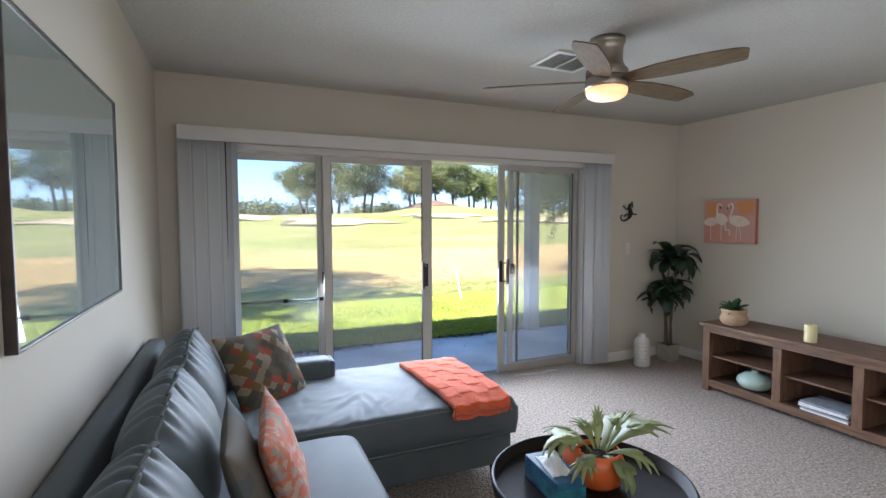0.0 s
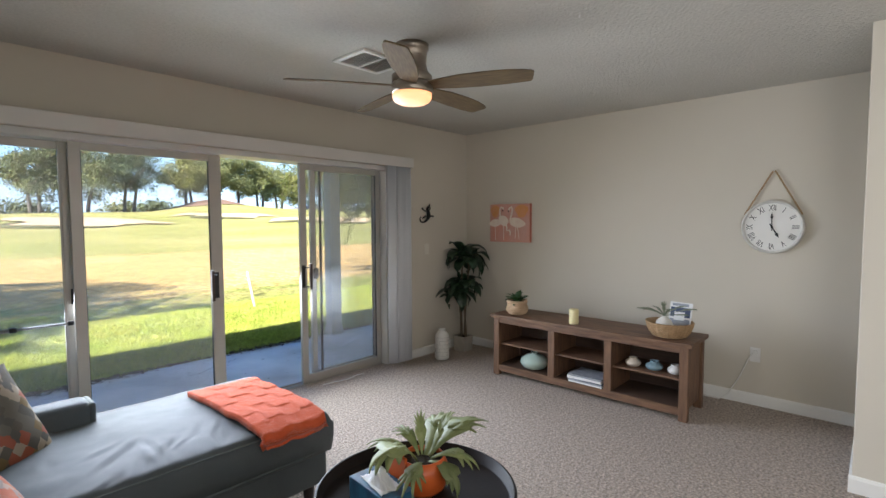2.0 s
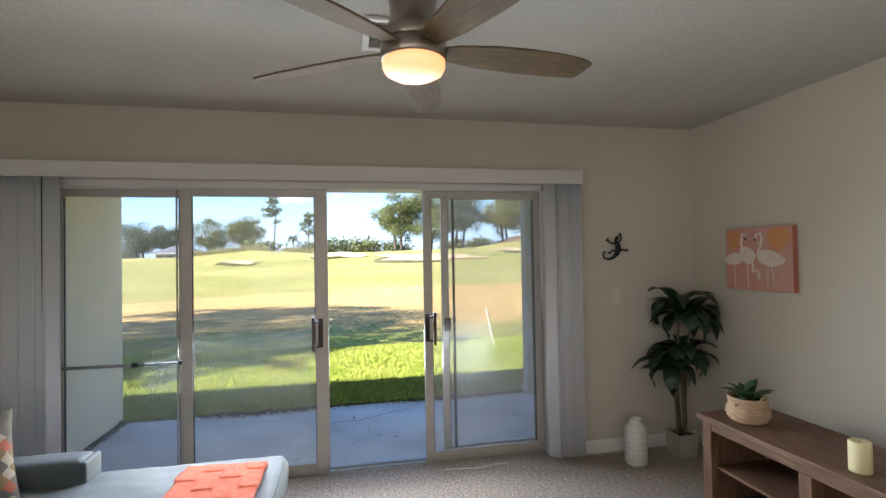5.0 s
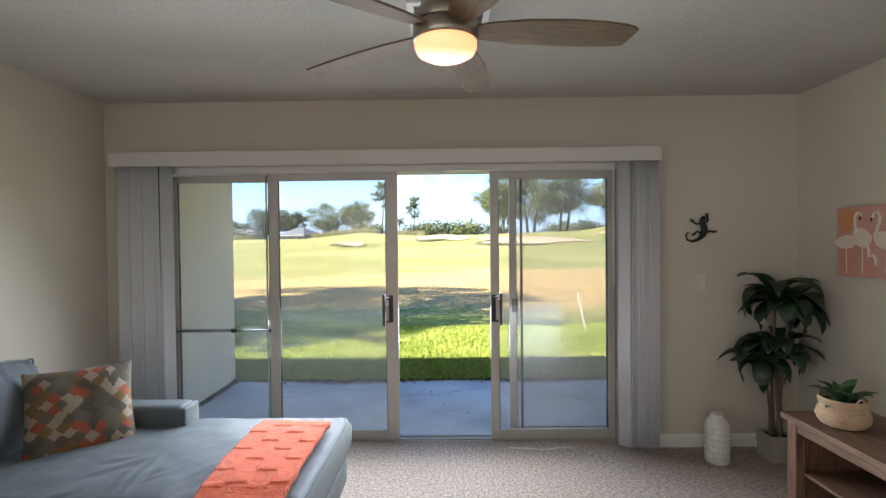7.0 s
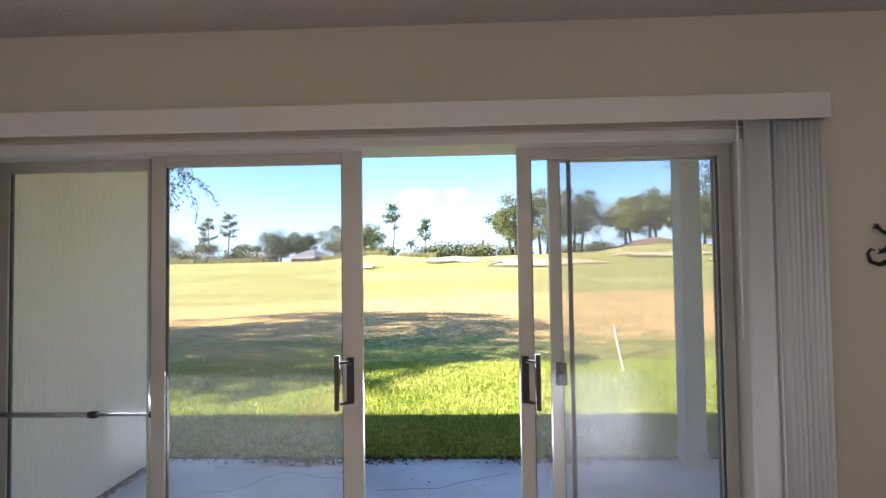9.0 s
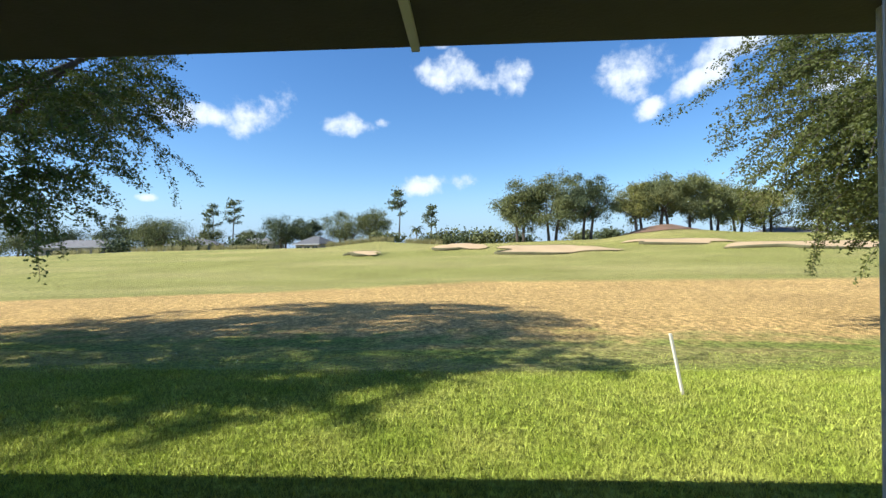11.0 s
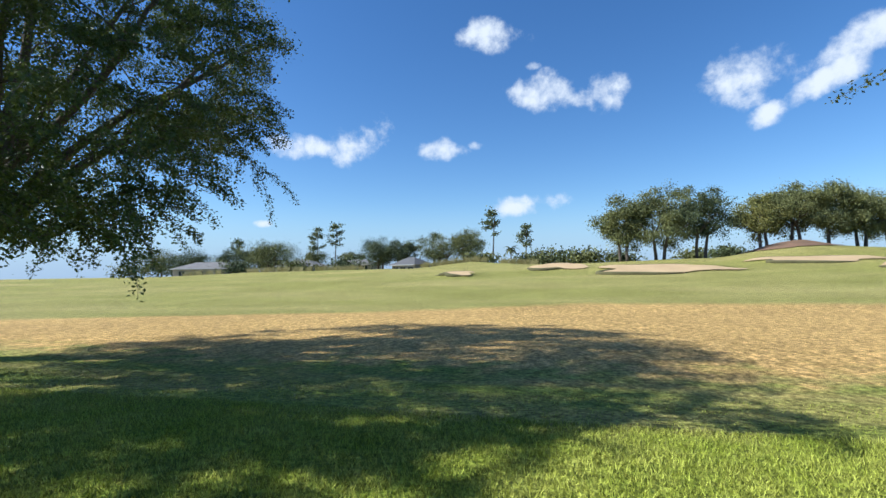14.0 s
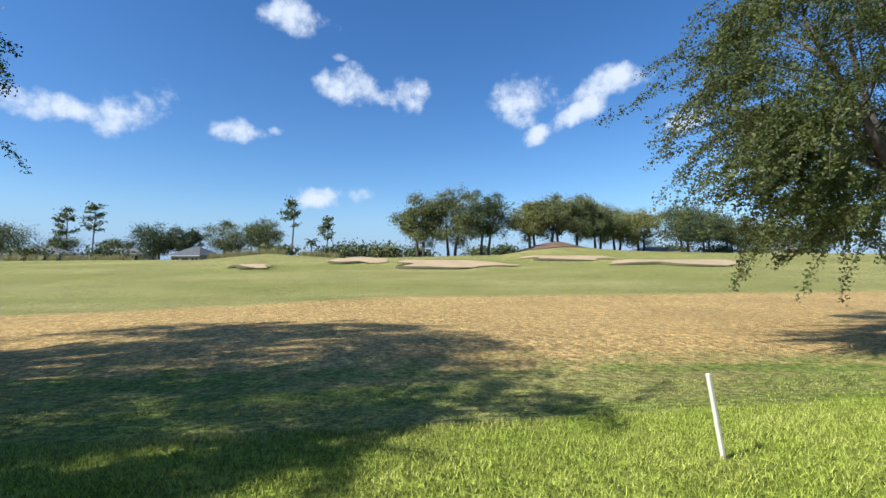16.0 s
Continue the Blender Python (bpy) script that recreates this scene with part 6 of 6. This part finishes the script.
    if moss:
        mb = bmesh.new()
        for _ in range(moss):
            b = clumps[rng.integers(len(clumps))][0]
            if b[2] > cz:
                continue
            p = Vector(b)
            for k in range(4):
                q = p + Vector((rng.normal() * .08, rng.normal() * .08, 0))
                limb(mb, q, (0, 0, -1), rng.uniform(0.3, 0.9), 0.012, 0.003, rng, 5, 0, 0.1)
        tagged(part("moss", mb, MOSS, t, "hanging grey moss strands"), kind="stuff")
    return t


LEFT_OAK = (-14.3, 10.2)
near_oak("live_oak", (LEFT_OAK[0], LEFT_OAK[1], ground_z(*LEFT_OAK)), 6.3, 8.8, 2.7, 14.2, 410000, 0.045, "large dark live oak with hanging moss shading the lawn", 5,
         [(5.0, -0.4, 4.6, 2.0, .6, -.4), (5.2, 1.6, 4.2, 2.2, .7, -.1), (5.3, 2.4, 5.6, 1.8, .8, 0), (4.6, 5.4, 6.6, 1.8, .7, .3), (3.8, 6.4, 6.0, 1.8, .6, .4), (4.6, -1.6, 4.0, 2.2, .4, -.5),
          (4.4, 1.2, 3.4, 1.8, .4, 0), (3.8, 0.0, 3.4, 1.8, .3, -.3), (3.0, -1.4, 3.4, 2.0, .2, -.3), (5.2, 2.6, 7.2, 1.6, .8, 0), (4.9, 1.4, 3.0, 1.6, .3, 0), (3.4, 2.6, 3.2, 1.6, .3, 0), (2.4, 1.2, 3.2, 1.6, .2, 0), (1.6, -0.4, 3.4, 1.6, 0, -.2),
          # Sprays from y -2.5 down hang out of view, added to shade the lawn.
          (5.6, 0.6, 6.0, 1.6, .6, 0), (5.4, 3.4, 8.4, 1.5, .7, .1), (4.2, 3.8, 4.6, 1.8, .5, .2), (2.0, 3.0, 3.4, 1.6, .2, .1), (2.5, -5.9, 8.7, 1.6, .3, -.1), (3.2, -4.9, 8.9, 1.6, .3, 0), (1.6, -6.0, 8.5, 1.6, .3, -.1), (2.4, -5.2, 8.8, 1.6, .3, 0), (2.8, -5.4, 8.2, 1.6, .3, -.1), (1.0, -5.5, 7.8, 1.6, .3, -.1), (-0.4, -5.5, 7.2, 1.6, .3, -.1), (2.2, -4.9, 7.6, 1.7, .3, -.1), (0.4, -5.0, 7.6, 1.6, .3, -.1), (-0.8, -4.9, 7.0, 1.6, .3, -.1), (3.4, -4.3, 8.8, 1.6, .3, -.1), (1.6, -4.2, 8.0, 1.6, .3, -.1), (0.0, -4.1, 7.2, 1.6, .3, -.1), (5.6, -3.2, 9.8, 1.6, .4, -.1), (5.2, -3.0, 9.0, 1.6, .4, -.1), (3.6, -3.6, 8.4, 1.8, .4, -.3), (2.6, -3.6, 7.4, 1.8, .3, -.3), (4.2, -3.0, 9.0, 1.8, .4, -.2), (4.6, -2.6, 8.0, 1.8, .5, -.1), (1.6, -3.8, 6.6, 2.0, .2, -.3), (3.0, -3.8, 9.4, 1.8, .3, -.2), (2.0, -3.2, 8.2, 1.8, .3, -.2), (0.6, -3.6, 7.2, 2.0, .3, -.2), (-0.6, -3.8, 6.4, 2.0, .2, -.2), (3.4, -3.4, 6.6, 1.8, .3, -.3), (4.6, -1.6, 9.6, 1.8, .4, 0)],
         OAK_LEAF, 150, clump_n=1150, shift=(-0.5, 2.2), gap=-0.12, lift=0.3)
RIGHT_OAK = (16.4, 13.6)
near_oak("live_oak", (RIGHT_OAK[0], RIGHT_OAK[1], ground_z(*RIGHT_OAK)), 6.3, 5.6, 2.4, 11.5, 210000, 0.043, "live oak in sunlit olive colour with drooping branches at the lawn edge", 9,
         [(-6.6, -2.4, 5.0, 3.6, -1, -.05), (-6.8, -1.8, 5.6, 3.6, -1, 0), (-6.4, -2.4, 4.2, 3.2, -.8, -.05), (-6.4, -2.6, 3.6, 2.6, -.6, 0), (-6.4, -0.8, 6.6, 2.8, -1, 0), (-6.0, -2.8, 3.2, 2.4, -.4, -.1), (-6.0, -1.2, 7.8, 2.4, -1, .1),
          (-6.2, -2.8, 4.6, 2.6, -.8, 0), (-6.6, -2.2, 4.6, 3.4, -1, 0), (-6.0, -2.2, 2.8, 2.0, -.3, 0), (-5.4, -1.4, 8.8, 2.0, -1, 0), (-5.2, -2.6, 3.4, 2.0, -.2, 0), (-4.6, -2.8, 3.0, 1.8, 0, -.1), (-6.6, -1.4, 7.0, 2.4, -1, 0)],
         OAK_LEAF_SUN, 40, clump_n=420, lift=0.45)


def far_tree(name, x, y, top, radius, label, seed, material, leaves=5200, stems=2, leaf=0.46, low=0.14, trunk_r=0.33):
    """An oak in the distance: forked trunk, and a crown of clumps with gaps."""
    rng = np.random.default_rng(seed)
    z0 = ground_z(x, y)
    h = top - z0
    t = thing(name, (x, y, z0), label, "tree", "oaks along the fairway")
    bm = bmesh.new()
    for s in range(stems):
        off = (s - (stems - 1) / 2) * radius * 0.22
        pts, d = limb(bm, (off, 0, -0.3), (off * 0.25 / max(radius, 1), 0, 1), h * (low + 0.26), trunk_r, trunk_r * 0.6, rng, 6, 0, 0.06)
        for k in range(5):
            limb(bm, pts[-2], (rng.normal(), rng.normal(), 0.9), h * 0.36, trunk_r * 0.45, 0.06, rng, 6, 0.02, 0.14)
    part("trunk", bm, BARK, t, "", True)
    cz, rz = h * (1 + low) / 2, h * (1 - low) / 2
    cl = []
    for _ in range(70):
        v = rng.normal(size=3)
        v /= np.linalg.norm(v)
        r = rng.uniform(0.35, 1.0)
        cl.append((np.array((v[0] * radius * r, v[1] * radius * r, cz + v[2] * rz * r * (0.9 if v[2] > 0 else 1.0))), rng.uniform(0.14, 0.28) * radius))
    pick = rng.integers(len(cl), size=leaves)
    c = np.array([q for q, _ in cl])[pick] + rng.normal(size=(leaves, 3)) * np.array([s for _, s in cl])[pick][:, None] * np.array((0.6, 0.6, 0.45))
    leaf_mesh("crown", c, leaf, material, t, rng, 1.3)
    return t


FAR = ((11.2, 95, 15.2, 5.2, 0, 2), (17.4, 95, 16.9, 6.2, 0, 2), (24.4, 96, 17.3, 6.2, 1, 2), (36.2, 101, 15.6, 4.6, 2, 2), (41.0, 100, 16.9, 5.6, 0, 2), (46.5, 101, 17.0, 5.6, 0, 1),
       (53.0, 104, 16.6, 5.6, 0, 2), (60.0, 108, 15.5, 6.0, 2, 2), (67.5, 110, 15.8, 6.2, 2, 2), (76.5, 106, 16.6, 7.0, 1, 2), (87.0, 112, 15.5, 6.5, 1, 2), (97.0, 116, 15.5, 6.5, 0, 2),
       (109.0, 116, 14.5, 6.0, 0, 2), (121.0, 114, 12.5, 6.0, 0, 2),
       (-76.0, 116, 10.6, 7.6, 0, 2), (-46.5, 121, 10.8, 5.4, 1, 2), (-40.8, 122, 10.2, 4.6, 1, 2), (-31.5, 126, 12.4, 6.8, 0, 3), (-24.5, 128, 13.0, 5.4, 0, 2), (-74.0, 134, 8.6, 5.4, 0, 2),
       (-98.0, 130, 9.8, 6.5, 1, 2), (-86.5, 128, 9.4, 5.0, 0, 2), (-112.0, 128, 9.6, 7.0, 1, 2), (-126.0, 130, 10.4, 7.0, 0, 2), (-62.0, 136, 8.2, 5.0, 0, 2))
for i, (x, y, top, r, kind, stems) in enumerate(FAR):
    m = (HAZY_LEAF, HAZY_LEAF_DARK, HAZY_LEAF_GOLD)[kind]
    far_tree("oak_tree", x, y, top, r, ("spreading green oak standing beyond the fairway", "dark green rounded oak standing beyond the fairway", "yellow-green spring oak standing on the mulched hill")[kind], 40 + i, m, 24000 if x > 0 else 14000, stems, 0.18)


def shrub(x, y, w, top, seed, material):
    rng = np.random.default_rng(seed)
    z0 = ground_z(x, y)
    t = thing("shrub", (x, y, z0), "low dense green shrub in the far treeline", "shrub", "shrubs of the far treeline")
    n = 1100
    h = top - z0
    c = np.column_stack((rng.normal(size=n) * w * 0.36, rng.normal(size=n) * 1.0, np.abs(rng.normal(size=n)) ** 0.7 * h * 0.45))
    leaf_mesh("foliage", c, 0.4, material, t, rng, 1.3)
    b = bmesh.new()
    limb(b, (0, 0, -0.2), (0.1, 0, 1), h * 0.5, 0.12, 0.05, rng)
    part("stem", b, BARK, t)


for i, (x, w, top) in enumerate(((-18, 6, 6.2), (-7, 6, 6.4), (-3, 6, 7.4), (2.5, 7, 7.2), (6, 6, 6.6), (13, 5, 6.0), (28, 5, 6.4), (-53, 7, 6.0), (-66, 7, 5.6), (-81, 7, 5.6), (-92, 8, 6.2), (-104, 9, 6.4), (-118, 9, 6.6), (33, 5, 6.5), (82, 8, 7.5), (93, 8, 7.2), (103, 9, 7.0), (115, 9, 7.0))):
    shrub(x, 109 + (i * 7 % 9), w, top, 100 + i, (HAZY_LEAF, HAZY_LEAF_DARK)[i % 2])


def pine(x, y, top, spread, seed, label):
    rng = np.random.default_rng(seed)
    z0 = ground_z(x, y)
    h = top - z0
    t = thing("pine_tree", (x, y, z0), label, "tree", "tall bare-trunked pines")
    bm = bmesh.new()
    pts, d = limb(bm, (0, 0, -0.3), (0.02, 0, 1), h * 0.95, 0.26, 0.08, rng, 9, 0, 0.02)
    c = []
    for k in range(15):
        f = rng.uniform(0.55, 0.95)
        p = Vector((0, 0, h * f))
        az = rng.uniform(0, 6.28)
        ln = spread * rng.uniform(0.5, 1.0) * (1.2 - 0.5 * f)
        q, _d = limb(bm, p, (math.cos(az), math.sin(az), 0.35), ln, 0.06, 0.02, rng, 5, 0, 0.1)
        for s in range(3):
            e = np.array(q[-1 - s % 3])
            c.append(e + rng.normal(size=(20, 3)) * np.array((0.5, 0.5, 0.26)))
    part("trunk", bm, BARK, t, "tall bare trunk")
    c.append(np.array((0, 0, h * 0.97)) + rng.normal(size=(90, 3)) * np.array((0.8, 0.8, 0.5)))
    leaf_mesh("crown", np.vstack(c), 0.34, PINE_LEAF, t, rng, 1.5)


for i, (x, y, top, sp) in enumerate(((-75.4, 140, 16.0, 3.6), (-69.4, 140, 17.2, 3.6), (-17.9, 130, 18.2, 3.8), (-9.9, 140, 14.6, 2.8), (-106, 142, 13.5, 3.0))):
    pine(x, y, top, sp, 200 + i, "tall slender pine with a tufted top")


def palm(x, y, top):
    z0 = ground_z(x, y)
    t = thing("palm_tree", (x, y, z0), "small fan palm in the far treeline", "palm")
    part("trunk", tube([(0.05 * i, 0, (top - z0) * i / 5 - 0.2) for i in range(6)], [0.22 - 0.02 * i for i in range(6)], 8), BARK, t)
    rng = random.Random(3)
    for i in range(16):
        a = 2 * math.pi * i / 16 + rng.uniform(-.2, .2)
        pts = arch((0.25, 0, top - z0 - 0.2), a, rng.uniform(-0.1, 1.2), 2.6, 1.7, 7)
        part("frond", strip(pts, [0.05, 0.22, 0.34, 0.36, 0.3, 0.2, 0.03], fold=-0.3), HAZY_LEAF, t)


palm(-13.4, 133, 7.6)


def ornamental_grass():
    """Straw-coloured clumps along the mound tops."""
    rng = np.random.default_rng(61)
    verts, faces = [], []
    for x0, x1, n, y in ((-30, -15.5, 34, 103), (-12.5, -5, 16, 104), (-74, -44, 48, 104), (-92, -82, 14, 104)):
        for i in range(n):
            x = x0 + (x1 - x0) * (i + rng.uniform(0, 0.8)) / n
            yy = y + rng.uniform(-2, 2)
            z = ground_z(x, yy)
            for _ in range(36):
                a, s = rng.uniform(0, 6.28), rng.uniform(0.3, 0.85)
                bx, by, hh = x + rng.normal() * .2, yy + rng.normal() * .2, rng.uniform(0.8, 1.5)
                k = len(verts)
                verts += [(bx - .05, by, z), (bx + .05, by, z), (bx + s * math.cos(a), by + s * math.sin(a), z + hh)]
                faces.append((k, k + 1, k + 2))
    o = mesh_part("ornamental_grass", verts, faces, GRASS_TALL, None)
    tagged(o, "straw-coloured ornamental grass clumps along the mounds", "grass", "", "stuff")


ornamental_grass()

# ---- bunkers, bare mound ----


def bunker(name, x0, x1, y0, y1, seed, label):
    """Sand laid on the slope with a raised dark grass lip along its far and one near side."""
    rng = np.random.default_rng(seed)
    t = thing(name, (0, 0, 0), label, "bunker", "golf bunkers", "structure")
    cx, cy, rx, ry = (x0 + x1) / 2, (y0 + y1) / 2, (x1 - x0) / 2, (y1 - y0) / 2
    n, rings = 48, 6
    ph = rng.uniform(0, 6.28, 3)

    def edge(a):
        k = 1 + 0.20 * math.sin(3 * a + ph[0]) + 0.13 * math.sin(5 * a + ph[1])
        return rx * k * math.cos(a), ry * k * math.sin(a)
    verts, faces = [], []
    for r in range(rings + 1):
        for i in range(n):
            ex, ey = edge(2 * math.pi * i / n)
            x, y = cx + ex * r / rings, cy + ey * r / rings
            verts.append((x, y, ground_z(x, y) + 0.16))
    for r in range(rings):
        for i in range(n):
            j = (i + 1) % n
            faces.append((r * n + i, r * n + j, (r + 1) * n + j, (r + 1) * n + i))
    mesh_part("sand", verts, faces, SAND, t, "pale tan sand", True)
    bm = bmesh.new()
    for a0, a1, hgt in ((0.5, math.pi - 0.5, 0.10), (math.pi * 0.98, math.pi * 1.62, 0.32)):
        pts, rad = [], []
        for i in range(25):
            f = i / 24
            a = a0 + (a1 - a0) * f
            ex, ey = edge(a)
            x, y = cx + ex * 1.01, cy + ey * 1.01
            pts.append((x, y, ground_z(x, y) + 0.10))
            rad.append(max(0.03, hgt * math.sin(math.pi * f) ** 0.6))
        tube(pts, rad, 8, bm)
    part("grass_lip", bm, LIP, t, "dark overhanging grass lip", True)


for i, (span, label) in enumerate(zip(BUNKERS, ("sand bunker in the rising fairway", "long sand bunker with a dark curving lip", "narrow sand bunker below the mound", "wide sand bunker at the fairway side", "small sand bunker on the slope"))):
    bunker(f"bunker_{i + 1}", *span, i + 1, label)


def mulch_mound():
    verts, faces = [], []
    n, rings = 40, 6
    for r in range(rings + 1):
        for i in range(n):
            a = 2 * math.pi * i / n
            k = (1 + 0.15 * math.sin(3 * a + 1)) * r / rings
            x, y = 38.0 + 8 * k * math.cos(a), 96.5 + 4.5 * k * math.sin(a)
            verts.append((x, y, ground_z(x, y) + 0.12 + 0.7 * smooth(1 - r / rings)))
    for r in range(rings):
        for i in range(n):
            j = (i + 1) % n
            faces.append((r * n + i, r * n + j, (r + 1) * n + j, (r + 1) * n + i))
    tagged(mesh_part("mulch_bed", verts, faces, MULCH, None, "red-brown mulched mound under the trees", True), "", "mulch", "", "structure")


mulch_mound()

# ---- far houses ----


def house(x, y, w, d, eave, ridge, rz, label, roofing=ROOF):
    z0 = ground_z(x, y)
    t = thing("house", (x, y, z0), label, "house", "houses beyond the course", rz=rz)
    e, r = eave - z0, ridge - z0
    part("wall", box(-w / 2, w / 2, -d / 2, d / 2, -0.6, e), HOUSE_WALL, t)
    bm = bmesh.new()
    o = 0.6
    v = [bm.verts.new(p) for p in ((-w / 2 - o, -d / 2 - o, e), (w / 2 + o, -d / 2 - o, e), (w / 2 + o, d / 2 + o, e), (-w / 2 - o, d / 2 + o, e), (-w / 2 + d * .42, 0, r), (w / 2 - d * .42, 0, r))]
    for f in ((0, 1, 5, 4), (1, 2, 5), (2, 3, 4, 5), (3, 0, 4), (3, 2, 1, 0)):
        bm.faces.new([v[i] for i in f])
    part("roof", bm, roofing, t, "grey shingle hip roof")
    part("fascia", box(-w / 2 - o, w / 2 + o, -d / 2 - o - 0.03, -d / 2 - o, e - 0.2, e), FASCIA, t)
    for k in range(3):
        wx = -w / 3 + k * w / 3
        win = part("window", box(wx - 0.9, wx + 0.9, -d / 2 - 0.05, -d / 2 - 0.004, e - 1.9, e - 0.5), FASCIA, t)
        for s in (-0.44, 0.44):
            part("pane", box(wx + s - 0.38, wx + s + 0.38, -d / 2 - 0.07, -d / 2 - 0.05, e - 1.8, e - 0.6), HOUSE_GLASS, win)


house(-92.0, 112, 15, 9, 3.2, 5.0, 10, "low house with grey shingle roof beyond the course")
house(-66.5, 116, 10, 8, 3.6, 5.2, 0, "low house with dark shingle roof behind an oak")
house(-36.3, 116, 7.4, 6.4, 3.4, 5.3, -24, "low house with pale grey roof beside dark oaks", ROOF_PALE)
house(-56.0, 128, 11, 8, 4.0, 5.4, 0, "low house with grey roof half hidden by grass")
house(76.0, 118, 12, 8, 4.6, 6.2, 5, "low house with grey roof under the oaks")
house(112.0, 114, 14, 9, 5.4, 7.6, 8, "low house with grey roof behind the bunker")

# ---- stake, litter and grass blades ----


def stake():
    b, tp = Vector((3.125, 5.703, ground_z(3.125, 5.703) - 0.06)), Vector((2.968, 5.687, 0.474))
    d = (tp - b)
    bm = box(-0.02, 0.02, -0.012, 0.012, 0, d.length, 0.002)
    o = part("wooden_stake", bm, STAKE_WOOD, None)
    o.matrix_world = Matrix.Translation(b) @ d.to_track_quat("Z", "Y").to_matrix().to_4x4()
    tagged(o, "pale leaning wooden survey stake in the lawn", "stake")


stake()


def grass():
    rng = np.random.default_rng(77)
    sets = ((110000, 1.92, 4.2, -6.0, 6.0, 0.050, 0.008), (120000, 4.2, 7.6, -9.0, 9.0, 0.052, 0.011), (14000, 7.6, 9.6, -14.0, 14.0, 0.034, 0.016))
    allv = []
    for n, y0, y1, x0, x1, h, w in sets:
        y = y0 + (y1 - y0) * rng.uniform(0, 1, n)
        x = rng.uniform(x0, x1, n)
        z = np.array([ground_z(a, b) for a, b in zip(x, y)]) - 0.008
        az = rng.uniform(0, 6.283, n)
        la = rng.uniform(0, 6.283, n)
        hh = h * rng.uniform(0.5, 1.35, n)
        ln = hh * rng.uniform(0.2, 0.9, n)
        v = np.empty((n, 3, 3))
        v[:, 0] = np.column_stack((x - w / 2 * np.cos(az), y - w / 2 * np.sin(az), z))
        v[:, 1] = np.column_stack((x + w / 2 * np.cos(az), y + w / 2 * np.sin(az), z))
        v[:, 2] = np.column_stack((x + ln * np.cos(la), y + ln * np.sin(la), z + hh))
        allv.append(v.reshape(-1, 3))
    v = np.vstack(allv)
    n = len(v) // 3
    me = bpy.data.meshes.new("lawn_grass")
    me.vertices.add(len(v))
    me.vertices.foreach_set("co", v.ravel())
    me.loops.add(n * 3)
    me.loops.foreach_set("vertex_index", np.arange(n * 3))
    me.polygons.add(n)
    me.polygons.foreach_set("loop_start", np.arange(n) * 3)
    me.update(calc_edges=True)
    me.materials.append(GRASS_BLADE)
    tagged(new("lawn_grass", me), "short bright green lawn blades beside the patio", "grass", "", "stuff")


grass()


def litter():
    """Soil, dead runners and leaves along the slab's edge and the stucco wall's foot."""
    rng = np.random.default_rng(15)
    verts, faces = [], []

    def flake(x, y, z, s):
        a = rng.uniform(0, 6.28)
        k = len(verts)
        ca, sa = math.cos(a), math.sin(a)
        verts.extend(((x - s * ca, y - s * sa, z), (x + s * .35 * sa, y - s * .35 * ca, z + s * .35), (x + s * ca, y + s * sa, z + s * .15), (x - s * .35 * sa, y + s * .35 * ca, z + s * .3)))
        faces.append((k, k + 1, k + 2, k + 3))
    for _ in range(5200):
        x = rng.uniform(-1.9, 5.2)
        y = 1.86 + rng.normal() * 0.05 + 0.04 * math.sin(x * 3.1)
        flake(x, y, (-0.052 if y < 1.86 else ground_z(x, y)) + abs(rng.normal()) * 0.012, rng.uniform(0.008, 0.03))
    for _ in range(900):
        y = rng.uniform(0.25, 1.85)
        flake(-1.885 + abs(rng.normal()) * 0.03 * (0.4 + y / 2), y, -0.052, rng.uniform(0.008, 0.025))
    for _ in range(90):
        flake(rng.uniform(-1.7, 2.6), rng.uniform(0.4, 1.8), -0.053, rng.uniform(0.006, 0.02))
    o = mesh_part("leaf_litter", verts, faces, EARTH)
    tagged(o, "dry brown leaf litter along the patio edge", "leaf litter", "", "stuff")


litter()


def patio_cracks():
    rng = np.random.default_rng(8)
    t = None
    for x0, y0, a0, n in ((-0.9, 1.75, -1.9, 9), (0.9, 1.6, -2.4, 8), (-1.2, 1.3, 0.2, 9), (1.9, 1.5, -1.4, 7)):
        pts, x, y, a = [], x0, y0, a0
        for _ in range(n):
            pts.append((x, y, -0.0555))
            a += rng.normal() * 0.35
            x, y = x + 0.14 * math.cos(a), min(max(y + 0.14 * math.sin(a), 0.25), 1.82)
        o = part("patio_crack", tube(pts, [0.0015 + 0.001 * rng.uniform() for _ in pts], 5), EARTH, None)
        tagged(o, "hairline crack across the concrete patio", "crack", "", "structure")


patio_cracks()
